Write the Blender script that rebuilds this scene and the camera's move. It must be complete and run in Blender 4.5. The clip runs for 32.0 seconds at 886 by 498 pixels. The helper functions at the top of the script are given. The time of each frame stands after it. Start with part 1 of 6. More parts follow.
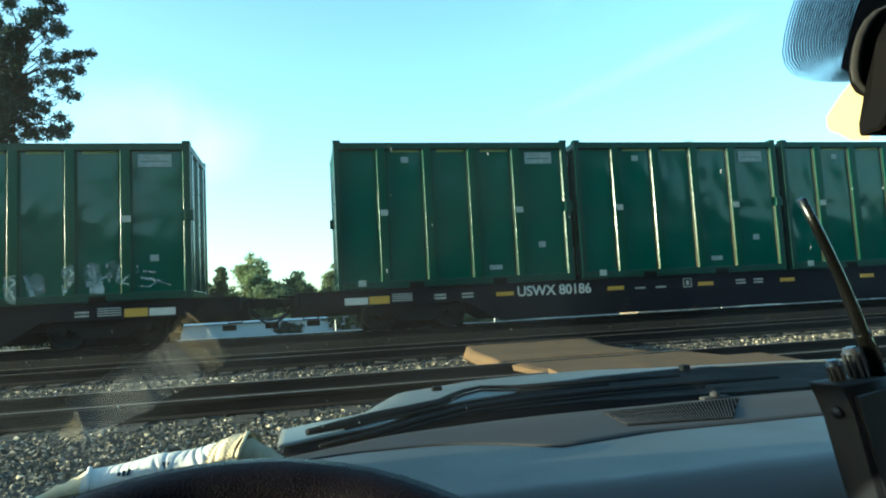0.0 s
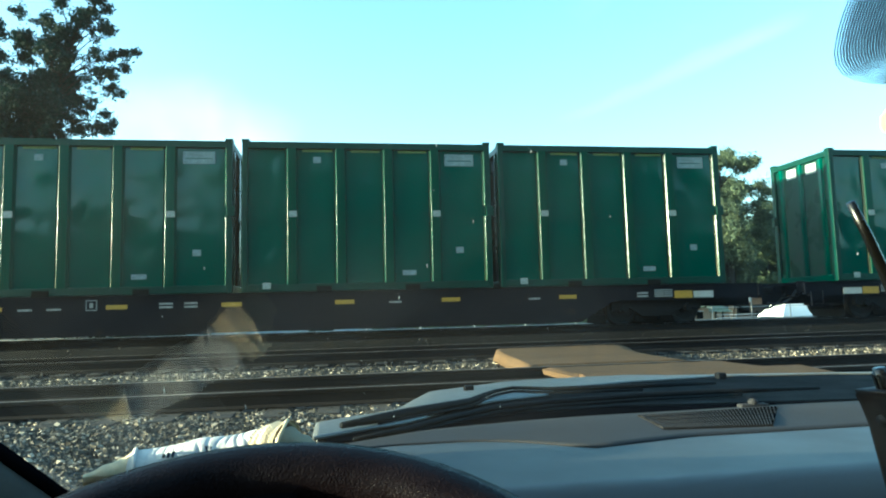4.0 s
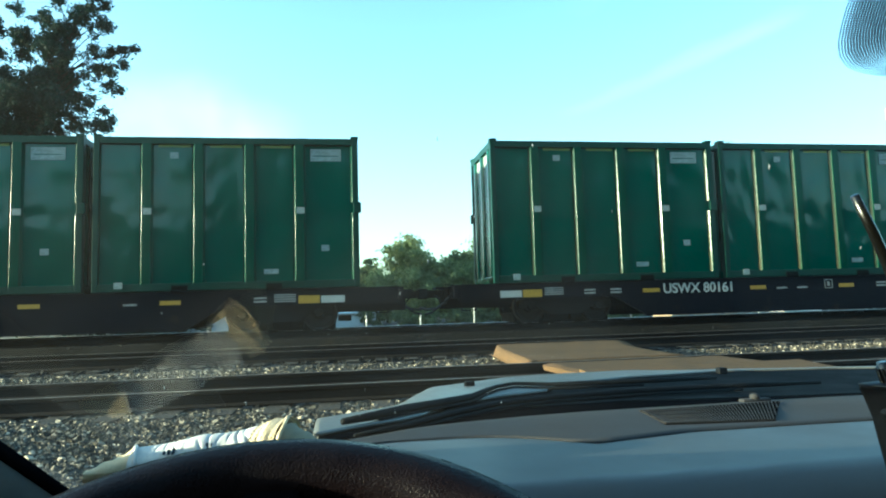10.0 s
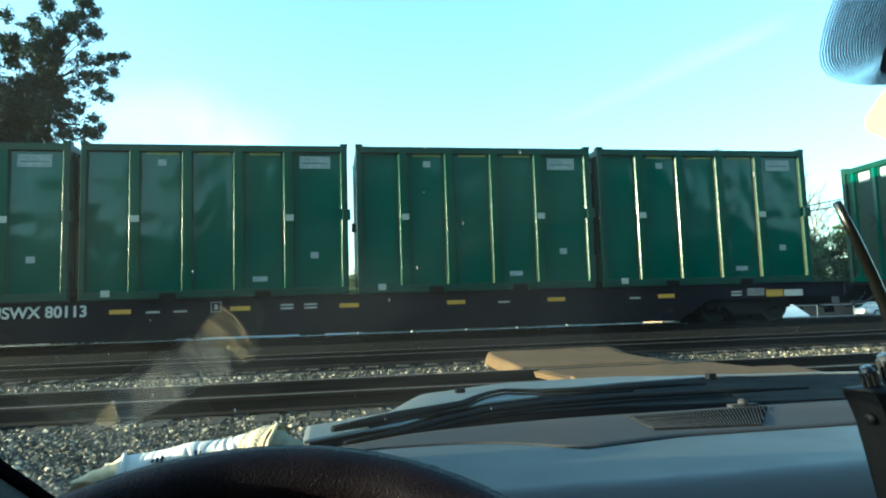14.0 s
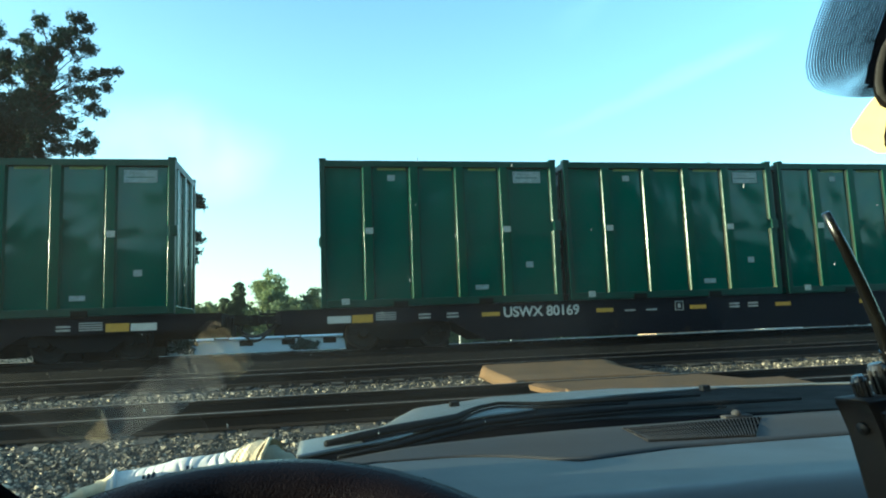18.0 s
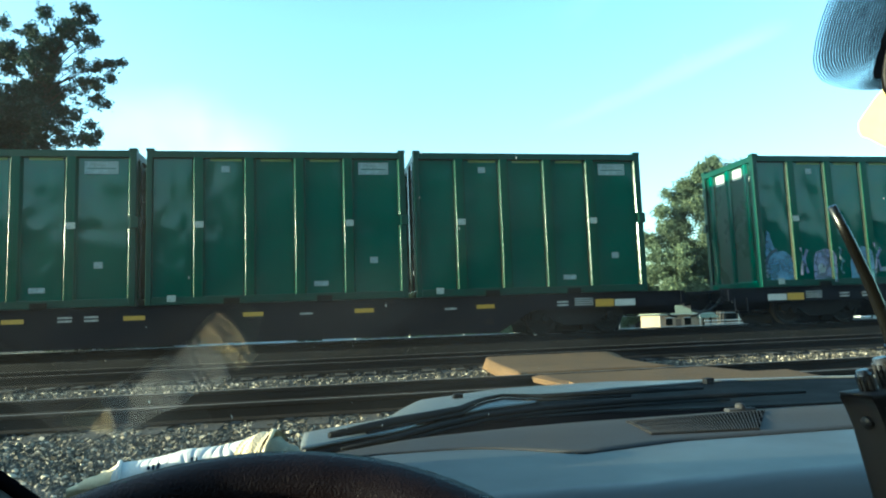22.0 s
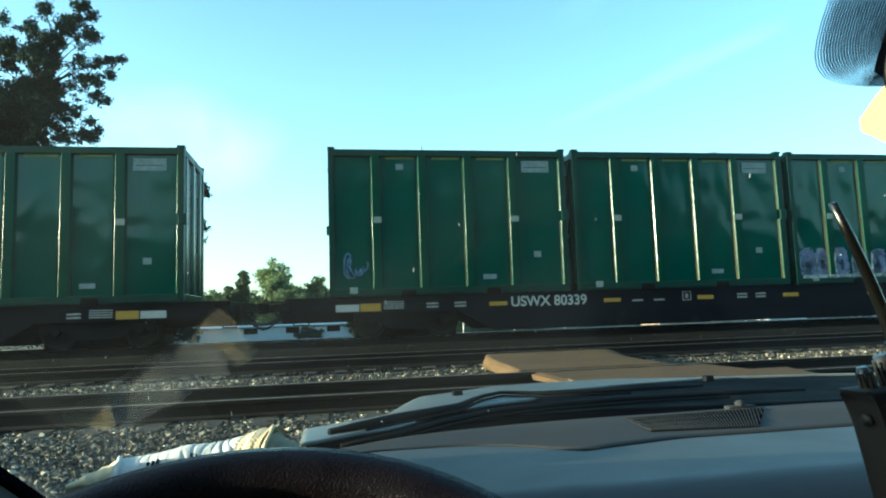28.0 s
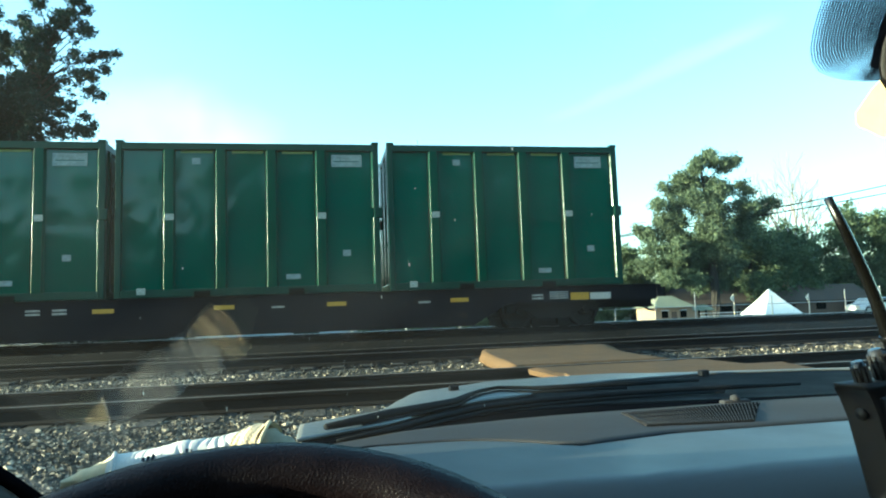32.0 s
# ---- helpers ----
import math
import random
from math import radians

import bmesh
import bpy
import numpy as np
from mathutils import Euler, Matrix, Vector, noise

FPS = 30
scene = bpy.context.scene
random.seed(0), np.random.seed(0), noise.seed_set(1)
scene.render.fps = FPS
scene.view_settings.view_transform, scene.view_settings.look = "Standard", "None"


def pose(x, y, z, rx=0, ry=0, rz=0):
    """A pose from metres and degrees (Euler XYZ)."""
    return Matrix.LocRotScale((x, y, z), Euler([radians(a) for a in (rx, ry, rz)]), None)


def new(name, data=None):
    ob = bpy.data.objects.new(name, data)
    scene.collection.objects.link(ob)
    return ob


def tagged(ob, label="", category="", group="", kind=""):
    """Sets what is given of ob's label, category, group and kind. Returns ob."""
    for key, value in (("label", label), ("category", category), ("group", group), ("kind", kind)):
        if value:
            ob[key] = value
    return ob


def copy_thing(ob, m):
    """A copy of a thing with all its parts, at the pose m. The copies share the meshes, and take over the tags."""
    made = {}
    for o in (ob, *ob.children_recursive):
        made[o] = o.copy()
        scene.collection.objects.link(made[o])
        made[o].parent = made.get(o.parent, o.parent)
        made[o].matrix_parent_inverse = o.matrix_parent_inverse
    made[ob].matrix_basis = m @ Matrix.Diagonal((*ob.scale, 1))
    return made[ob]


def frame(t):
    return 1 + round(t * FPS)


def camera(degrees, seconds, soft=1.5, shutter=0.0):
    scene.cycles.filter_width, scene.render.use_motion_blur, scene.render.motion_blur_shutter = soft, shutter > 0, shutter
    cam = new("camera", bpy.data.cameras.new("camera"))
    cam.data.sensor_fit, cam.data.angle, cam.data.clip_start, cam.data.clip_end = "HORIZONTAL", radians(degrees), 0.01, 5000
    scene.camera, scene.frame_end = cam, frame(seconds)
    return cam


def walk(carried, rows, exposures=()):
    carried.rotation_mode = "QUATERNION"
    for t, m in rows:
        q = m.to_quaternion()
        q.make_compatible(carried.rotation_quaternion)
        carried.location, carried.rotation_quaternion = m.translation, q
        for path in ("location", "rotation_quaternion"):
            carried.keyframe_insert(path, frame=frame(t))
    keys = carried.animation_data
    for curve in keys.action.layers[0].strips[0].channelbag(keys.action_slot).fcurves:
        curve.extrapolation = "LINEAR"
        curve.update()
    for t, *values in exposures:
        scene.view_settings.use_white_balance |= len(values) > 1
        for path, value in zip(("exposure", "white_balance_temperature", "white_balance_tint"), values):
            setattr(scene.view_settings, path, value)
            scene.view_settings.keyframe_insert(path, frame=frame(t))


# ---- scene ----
# ---------------------------------------------------------------- camera
cam = camera(68.0, 32.0, 2.0)
PATH = [
    (0.0, pose(0.0107, -0.0014, 0.4893, 95.083, 3.081, -11.484)),
    (0.5, pose(0.0087, 0.0001, 0.4888, 94.994, 3.231, -11.647)),
    (1.0, pose(0.0081, 0.0020, 0.4865, 94.908, 3.299, -11.838)),
    (1.5, pose(0.0068, 0.0024, 0.4871, 94.784, 3.330, -11.950)),
    (2.0, pose(0.0064, 0.0029, 0.4888, 94.639, 3.298, -12.024)),
    (2.5, pose(0.0036, -0.0014, 0.4890, 94.782, 2.802, -11.958)),
    (3.0, pose(-0.0009, -0.0052, 0.4865, 95.004, 1.894, -10.323)),
    (3.5, pose(0.0010, -0.0071, 0.4844, 95.212, 1.567, -9.341)),
    (5.5, pose(-0.0011, 0.0012, 0.4798, 95.475, 1.480, -8.221)),
    (6.0, pose(-0.0008, 0.0008, 0.4805, 95.295, 1.565, -8.221)),
    (6.5, pose(-0.0011, -0.0007, 0.4807, 95.168, 1.550, -8.299)),
    (7.0, pose(-0.0007, 0.0002, 0.4794, 95.067, 1.552, -8.375)),
    (7.5, pose(-0.0019, 0.0006, 0.4802, 95.033, 1.437, -8.503)),
    (8.0, pose(-0.0010, -0.0006, 0.4811, 94.987, 1.307, -8.554)),
    (8.5, pose(-0.0005, 0.0005, 0.4800, 94.958, 1.505, -8.632)),
    (9.0, pose(0.0000, 0.0000, 0.4800, 94.926, 1.568, -8.722)),
    (9.5, pose(0.0001, -0.0010, 0.4804, 94.954, 1.560, -8.795)),
    (10.0, pose(0.0002, -0.0011, 0.4822, 95.012, 1.669, -8.832)),
    (10.5, pose(0.0044, -0.0047, 0.4814, 95.104, 1.828, -8.965)),
    (11.0, pose(0.0044, -0.0057, 0.4812, 95.310, 1.935, -9.164)),
    (11.5, pose(0.0038, -0.0050, 0.4818, 95.473, 1.897, -9.312)),
    (12.0, pose(0.0020, -0.0060, 0.4828, 95.625, 1.855, -9.401)),
    (12.5, pose(0.0019, -0.0051, 0.4830, 95.747, 1.835, -9.462)),
    (13.0, pose(0.0019, -0.0053, 0.4815, 95.751, 1.787, -9.471)),
    (13.5, pose(0.0022, -0.0052, 0.4807, 95.675, 1.776, -9.509)),
    (14.0, pose(0.0020, -0.0055, 0.4814, 95.606, 1.839, -9.571)),
    (14.5, pose(0.0041, -0.0060, 0.4843, 95.605, 2.066, -9.574)),
    (16.5, pose(0.0055, -0.0080, 0.4819, 96.895, 2.473, -9.966)),
    (17.0, pose(0.0051, -0.0086, 0.4849, 96.918, 2.475, -10.060)),
    (17.5, pose(0.0033, -0.0071, 0.4826, 96.906, 2.303, -10.115)),
    (18.0, pose(0.0028, -0.0070, 0.4802, 96.762, 2.218, -10.086)),
    (18.5, pose(0.0029, -0.0065, 0.4793, 96.552, 2.233, -10.048)),
    (19.0, pose(0.0021, -0.0074, 0.4829, 96.379, 2.038, -10.075)),
    (19.5, pose(0.0023, -0.0071, 0.4827, 96.293, 2.032, -10.027)),
    (20.0, pose(0.0027, -0.0066, 0.4805, 96.285, 1.989, -9.997)),
    (20.5, pose(0.0032, -0.0052, 0.4796, 96.193, 2.029, -9.994)),
    (21.0, pose(0.0027, -0.0049, 0.4800, 96.087, 2.141, -9.931)),
    (21.5, pose(0.0027, -0.0049, 0.4822, 96.066, 2.134, -9.844)),
    (22.0, pose(0.0031, -0.0062, 0.4812, 96.074, 2.052, -9.762)),
    (22.5, pose(0.0026, -0.0059, 0.4798, 96.146, 2.042, -9.771)),
    (23.0, pose(0.0026, -0.0059, 0.4796, 96.152, 2.041, -9.786)),
    (23.5, pose(0.0026, -0.0073, 0.4818, 96.124, 2.043, -9.793)),
    (24.0, pose(0.0030, -0.0069, 0.4817, 96.127, 2.150, -9.833)),
    (24.5, pose(0.0026, -0.0061, 0.4805, 96.127, 2.114, -9.850)),
    (25.0, pose(0.0027, -0.0064, 0.4800, 96.059, 1.989, -9.845)),
    (25.5, pose(0.0029, -0.0061, 0.4805, 96.021, 1.999, -9.866)),
    (27.5, pose(0.0053, -0.0062, 0.4802, 95.893, 2.089, -9.785)),
    (28.0, pose(0.0032, -0.0049, 0.4803, 95.842, 1.946, -9.779)),
    (28.5, pose(0.0037, -0.0046, 0.4791, 95.764, 1.920, -9.854)),
    (29.0, pose(0.0032, -0.0047, 0.4781, 95.606, 1.919, -9.915)),
    (29.5, pose(0.0039, -0.0048, 0.4789, 95.494, 2.026, -9.951)),
    (30.0, pose(0.0044, -0.0048, 0.4799, 95.474, 2.008, -9.985)),
    (30.5, pose(0.0051, -0.0052, 0.4787, 95.468, 2.072, -9.987)),
    (31.0, pose(0.0053, -0.0049, 0.4778, 95.456, 2.079, -10.020)),
    (31.5, pose(0.0057, -0.0053, 0.4787, 95.459, 2.055, -10.068)),
    (32.0, pose(0.0043, -0.0037, 0.4800, 95.426, 2.020, -10.075)),
]
# the camera's own exposure dips whenever a bright gap between two cars crosses the middle
EXPOSURE = ((0, -0.23), (0.5, -0.1), (1, 0), (2, -0.05), (2.5, -0.23), (3, -0.15), (3.5, -0.05), (6, 0), (7, 0), (7.6, -0.2), (8, -0.23), (8.5,
            -0.05), (9, 0), (10, -0.1), (10.4, -0.25), (11, -0.05), (12, -0.05), (12.5, -0.2), (13, -0.3), (13.5, -0.15), (14, -0.03), (15.5, -0.25), (16.5,
            -0.05), (17, -0.05), (18, -0.28), (18.5, -0.15), (19, -0.05), (20, -0.15), (20.5, -0.28), (21, -0.17), (22, -0.07), (23, -0.3), (23.5, -0.2), (24,
            -0.07), (25, -0.1), (25.5, -0.28), (26.2, -0.1), (27, -0.05), (28, -0.3), (28.5, -0.15), (29, -0.07), (30, -0.1), (30.5, -0.25), (31, -0.17), (32, 0))
walk(cam, PATH, [(t, 2.46 + 1.4 * d, 5420, -16) for t, d in EXPOSURE])

# ---------------------------------------------------------------- world, sun
SUN_EL, SUN_OFF = 7.5, 1.8      # degrees: height, and how far it stands on the near side of the track's line
to_sun = Vector((-math.cos(radians(SUN_EL)) * math.cos(radians(SUN_OFF)),
                 -math.cos(radians(SUN_EL)) * math.sin(radians(SUN_OFF)), math.sin(radians(SUN_EL))))
world = bpy.data.worlds.new("sky")
scene.world = world
world.use_nodes = True


def build_sky():
    nt = world.node_tree
    nt.nodes.clear()
    out, bg = nt.nodes.new("ShaderNodeOutputWorld"), nt.nodes.new("ShaderNodeBackground")
    sky = nt.nodes.new("ShaderNodeTexSky")
    sky.sky_type, sky.sun_disc = "NISHITA", False
    sky.sun_elevation, sky.sun_rotation = radians(SUN_EL), radians(270 - SUN_OFF)
    sky.altitude, sky.air_density, sky.dust_density, sky.ozone_density = 100, 1.0, 1.8, 1.7
    bg.inputs["Strength"].default_value = 0.15
    # thin streaks of high cloud
    tc, mp = nt.nodes.new("ShaderNodeTexCoord"), nt.nodes.new("ShaderNodeMapping")
    mp.vector_type = "TEXTURE"
    mp.inputs["Rotation"].default_value = (0, radians(-27), radians(6))
    mp.inputs["Scale"].default_value = (1.1, 0.4, 0.16)
    n1 = nt.nodes.new("ShaderNodeTexNoise")
    n1.inputs["Scale"].default_value, n1.inputs["Detail"].default_value = 2.2, 7
    ramp = nt.nodes.new("ShaderNodeValToRGB")
    ramp.color_ramp.elements[0].position, ramp.color_ramp.elements[1].position = 0.54, 0.86
    ramp.color_ramp.elements[1].color = (0.15, 0.15, 0.15, 1)
    mix = nt.nodes.new("ShaderNodeMix")
    mix.data_type = "RGBA"
    cloud = nt.nodes.new("ShaderNodeMix")
    cloud.data_type, cloud.blend_type = "RGBA", "ADD"
    cloud.inputs[0].default_value = 1.0
    cloud.inputs[7].default_value = (1.75, 2.1, 2.3, 1)
    L = nt.links.new
    L(tc.outputs["Generated"], mp.inputs[0]), L(mp.outputs[0], n1.inputs[0]), L(n1.outputs[0], ramp.inputs[0])
    L(sky.outputs[0], cloud.inputs[6])
    # pale haze low in the sky, thicker towards the sun
    sep, low, side, haze, both = nt.nodes.new("ShaderNodeSeparateXYZ"), nt.nodes.new("ShaderNodeMapRange"), nt.nodes.new("ShaderNodeMapRange"), nt.nodes.new("ShaderNodeMath"), nt.nodes.new("ShaderNodeMath")
    low.inputs[1].default_value, low.inputs[2].default_value, low.inputs[3].default_value, low.inputs[4].default_value = 0.0, 0.56, 0.35, 0.0
    side.inputs[1].default_value, side.inputs[2].default_value, side.inputs[3].default_value, side.inputs[4].default_value = -0.6, 0.6, 1.15, 0.45
    haze.operation, both.operation = "MULTIPLY", "MAXIMUM"
    L(tc.outputs["Generated"], sep.inputs[0]), L(sep.outputs[2], low.inputs[0]), L(sep.outputs[0], side.inputs[0])
    L(low.outputs[0], haze.inputs[0]), L(side.outputs[0], haze.inputs[1]), L(haze.outputs[0], both.inputs[0]), L(ramp.outputs[0], both.inputs[1])
    last = both.outputs[0]

    def math_node(op, a, b):
        q = nt.nodes.new("ShaderNodeMath")
        q.operation = op
        for k, v in enumerate((a, b)):
            if isinstance(v, (int, float)):
                q.inputs[k].default_value = v
            else:
                L(v, q.inputs[k])
        return q.outputs[0]

    def fade(value, near, far, most):
        q = nt.nodes.new("ShaderNodeMapRange")
        q.interpolation_type = "SMOOTHSTEP"
        q.inputs[1].default_value, q.inputs[2].default_value, q.inputs[3].default_value, q.inputs[4].default_value = near, far, most, 0.0
        L(value, q.inputs[0])
        return q.outputs[0]

    def towards(v):
        q = nt.nodes.new("ShaderNodeVectorMath")
        q.operation = "DOT_PRODUCT"
        q.inputs[1].default_value = v
        L(tc.outputs["Generated"], q.inputs[0])
        return q.outputs["Value"]

    # one thin rising streak, and a white bank low on the sun's side
    bend = math_node("MULTIPLY", math_node("SUBTRACT", n1.outputs[0], 0.5), 0.05)
    across = math_node("ABSOLUTE", math_node("ADD", math_node("SUBTRACT", towards((0.387, 0.147, -0.910)), 0.009), bend), 0.0)
    along = math_node("SUBTRACT", 1.0, towards((0.452, 0.830, 0.327)))
    wisp = math_node("MULTIPLY", math_node("MULTIPLY", fade(across, 0.0, 0.026, 0.22), fade(along, 0.005, 0.024, 1.0)), math_node("MULTIPLY", n1.outputs[0], 1.7))
    puff = nt.nodes.new("ShaderNodeTexNoise")
    puff.inputs["Scale"].default_value, puff.inputs["Detail"].default_value = 9.0, 6
    L(tc.outputs["Generated"], puff.inputs[0])
    off, wide, far = (nt.nodes.new("ShaderNodeVectorMath") for _ in range(3))
    off.operation, wide.operation, far.operation = "SUBTRACT", "MULTIPLY", "LENGTH"
    off.inputs[1].default_value, wide.inputs[1].default_value = (-0.20, 0.94, 0.255), (1.0, 1.0, 2.0)
    L(tc.outputs["Generated"], off.inputs[0]), L(off.outputs[0], wide.inputs[0]), L(wide.outputs[0], far.inputs[0])
    bank = math_node("MULTIPLY", fade(far.outputs["Value"], 0.03, 0.24, 0.95), puff.outputs[0])
    for extra in (wisp, bank):
        last = math_node("MAXIMUM", last, extra)
    L(last, mix.inputs[0]), L(sky.outputs[0], mix.inputs[6]), L(cloud.outputs[2], mix.inputs[7])
    L(mix.outputs[2], bg.inputs[0]), L(bg.outputs[0], out.inputs[0])


build_sky()
sun = new("sun", bpy.data.lights.new("sun", "SUN"))
sun.data.energy, sun.data.angle, sun.data.color = 4.0, radians(0.53), (1.0, 0.80, 0.55)
sun.matrix_world = to_sun.to_track_quat("Z", "Y").to_matrix().to_4x4()


# ---------------------------------------------------------------- materials
def mat(name, color, rough=0.6, metal=0.0, vary=0.25, scale=3.0, fine=60.0, bump=0.15, dist=0.01, rust=None, rust_at=0.62,
        spec=0.5, obj_random=0.0, coat=0.0, rvary=0.1):
    """A surface with large stains, fine grain and a little relief; rust: a second colour in patches."""
    m = bpy.data.materials.new(name)
    m.use_nodes = True
    nt = m.node_tree
    b, L = nt.nodes["Principled BSDF"], nt.links.new
    tc = nt.nodes.new("ShaderNodeTexCoord")
    big, small = nt.nodes.new("ShaderNodeTexNoise"), nt.nodes.new("ShaderNodeTexNoise")
    big.inputs["Scale"].default_value, big.inputs["Detail"].default_value = scale, 6
    small.inputs["Scale"].default_value, small.inputs["Detail"].default_value = fine, 4
    L(tc.outputs["Object"], big.inputs[0]), L(tc.outputs["Object"], small.inputs[0])
    add = nt.nodes.new("ShaderNodeMath")
    add.operation = "ADD"
    L(big.outputs[0], add.inputs[0]), L(small.outputs[0], add.inputs[1])
    rng = nt.nodes.new("ShaderNodeMapRange")
    rng.inputs[1].default_value, rng.inputs[2].default_value = 0.6, 1.4
    rng.inputs[3].default_value, rng.inputs[4].default_value = 1 - vary, 1 + vary
    L(add.outputs[0], rng.inputs[0])
    last = rng.outputs[0]
    if obj_random:
        info, r2, mul = (nt.nodes.new(k) for k in ("ShaderNodeObjectInfo", "ShaderNodeMapRange", "ShaderNodeMath"))
        r2.inputs[3].default_value, r2.inputs[4].default_value = 1 - obj_random, 1 + obj_random
        mul.operation = "MULTIPLY"
        L(info.outputs["Random"], r2.inputs[0]), L(r2.outputs[0], mul.inputs[0]), L(last, mul.inputs[1])
        last = mul.outputs[0]
    tint = nt.nodes.new("ShaderNodeVectorMath")
    tint.operation = "SCALE"
    tint.inputs[0].default_value = color
    L(last, tint.inputs["Scale"])
    col = tint.outputs[0]
    if rust:
        rn, rr, mx = nt.nodes.new("ShaderNodeTexNoise"), nt.nodes.new("ShaderNodeValToRGB"), nt.nodes.new("ShaderNodeMix")
        rn.inputs["Scale"].default_value, rn.inputs["Detail"].default_value = scale * 1.7, 9
        rr.color_ramp.elements[0].position, rr.color_ramp.elements[1].position = rust_at, rust_at + 0.12
        mx.data_type = "RGBA"
        mx.inputs[7].default_value = (*rust, 1)
        L(tc.outputs["Object"], rn.inputs[0]), L(rn.outputs[0], rr.inputs[0]), L(rr.outputs[0], mx.inputs[0]), L(col, mx.inputs[6])
        col = mx.outputs[2]
    L(col, b.inputs["Base Color"])
    rg = nt.nodes.new("ShaderNodeMapRange")
    rg.inputs[1].default_value, rg.inputs[2].default_value = 0.3, 0.7
    rg.inputs[3].default_value, rg.inputs[4].default_value = max(0.02, rough - rvary), min(1, rough + rvary)
    L(big.outputs[0], rg.inputs[0]), L(rg.outputs[0], b.inputs["Roughness"])
    b.inputs["Metallic"].default_value = metal
    b.inputs["Specular IOR Level"].default_value = spec
    b.inputs["Coat Weight"].default_value = coat
    b.inputs["Coat Roughness"].default_value = 0.1
    if bump:
        bp = nt.nodes.new("ShaderNodeBump")
        bp.inputs["Strength"].default_value, bp.inputs["Distance"].default_value = bump, dist
        L(small.outputs[0], bp.inputs["Height"]), L(bp.outputs[0], b.inputs["Normal"])
    return m


def island_mat(name, c1, c2, rough=0.9, trans=0.0, knee=0.0):
    """For stones and leaves: each loose piece takes its own shade between two colours."""
    m = bpy.data.materials.new(name)
    m.use_nodes = True
    nt = m.node_tree
    b, L = nt.nodes["Principled BSDF"], nt.links.new
    geo, ramp = nt.nodes.new("ShaderNodeNewGeometry"), nt.nodes.new("ShaderNodeValToRGB")
    ramp.color_ramp.elements[0].color, ramp.color_ramp.elements[1].color = (*c1, 1), (*c2, 1)
    if knee:
        k = ramp.color_ramp.elements.new(knee)
        k.color = (*(a + (b - a) * 0.17 for a, b in zip(c1, c2)), 1)
    L(geo.outputs["Random Per Island"], ramp.inputs[0])
    tc, n, mx = nt.nodes.new("ShaderNodeTexCoord"), nt.nodes.new("ShaderNodeTexNoise"), nt.nodes.new("ShaderNodeMix")
    n.inputs["Scale"].default_value, n.inputs["Detail"].default_value = 0.35, 4
    mx.data_type, mx.blend_type = "RGBA", "MULTIPLY"
    mx.inputs[0].default_value = 0.6
    L(tc.outputs["Object"], n.inputs[0]), L(ramp.outputs[0], mx.inputs[6]), L(n.outputs[0], mx.inputs[7])
    L(mx.outputs[2], b.inputs["Base Color"])
    b.inputs["Roughness"].default_value = rough
    if trans:
        tr, sh = nt.nodes.new("ShaderNodeBsdfTranslucent"), nt.nodes.new("ShaderNodeMixShader")
        L(mx.outputs[2], tr.inputs[0])
        sh.inputs[0].default_value = trans
        L(b.outputs[0], sh.inputs[1]), L(tr.outputs[0], sh.inputs[2])
        L(sh.outputs[0], nt.nodes["Material Output"].inputs[0])
    return m


def glass_mat(name, tint=(0.93, 0.97, 0.95), gloss=1.0, dust=0.005, film=(0.92, 0.89, 0.80)):
    """A thin pane: what lies behind shows through, and the pane mirrors by its angle."""
    m = bpy.data.materials.new(name)
    m.use_nodes = True
    nt = m.node_tree
    nt.nodes.remove(nt.nodes["Principled BSDF"])
    t, g, f, mx = (nt.nodes.new(k) for k in ("ShaderNodeBsdfTransparent", "ShaderNodeBsdfGlossy", "ShaderNodeLayerWeight", "ShaderNodeMixShader"))
    pw, sc = nt.nodes.new("ShaderNodeMath"), nt.nodes.new("ShaderNodeMath")
    pw.operation, sc.operation = "POWER", "MULTIPLY_ADD"
    pw.inputs[1].default_value, sc.inputs[1].default_value, sc.inputs[2].default_value = 5.0, 0.92, 0.040
    t.inputs[0].default_value = (*tint, 1)
    g.inputs["Roughness"].default_value = 0.012
    g.inputs[0].default_value = (gloss, gloss, gloss, 1)
    f.inputs[0].default_value = 0.5
    L = nt.links.new
    L(f.outputs["Facing"], pw.inputs[0]), L(pw.outputs[0], sc.inputs[0]), L(sc.outputs[0], mx.inputs[0]), L(t.outputs[0], mx.inputs[1]), L(g.outputs[0], mx.inputs[2])
    # a thin film of dust in smears, which catches the sun
    tc, mp, n, rg, d, dm = (nt.nodes.new(k) for k in ("ShaderNodeTexCoord", "ShaderNodeMapping", "ShaderNodeTexNoise", "ShaderNodeMapRange", "ShaderNodeBsdfTranslucent", "ShaderNodeMixShader"))
    mp.inputs["Scale"].default_value = (5.0, 9.0, 2.0)
    n.inputs["Scale"].default_value, n.inputs["Detail"].default_value = 1.0, 5
    rg.inputs[1].default_value, rg.inputs[2].default_value, rg.inputs[3].default_value, rg.inputs[4].default_value = 0.3, 0.7, dust * 0.4, min(1.0, dust * 1.6)
    d.inputs[0].default_value = (*film, 1)
    L(tc.outputs["Object"], mp.inputs[0]), L(mp.outputs[0], n.inputs[0]), L(n.outputs[0], rg.inputs[0]), L(rg.outputs[0], dm.inputs[0])
    L(mx.outputs[0], dm.inputs[1]), L(d.outputs[0], dm.inputs[2])
    L(dm.outputs[0], nt.nodes["Material Output"].inputs[0])
    return m


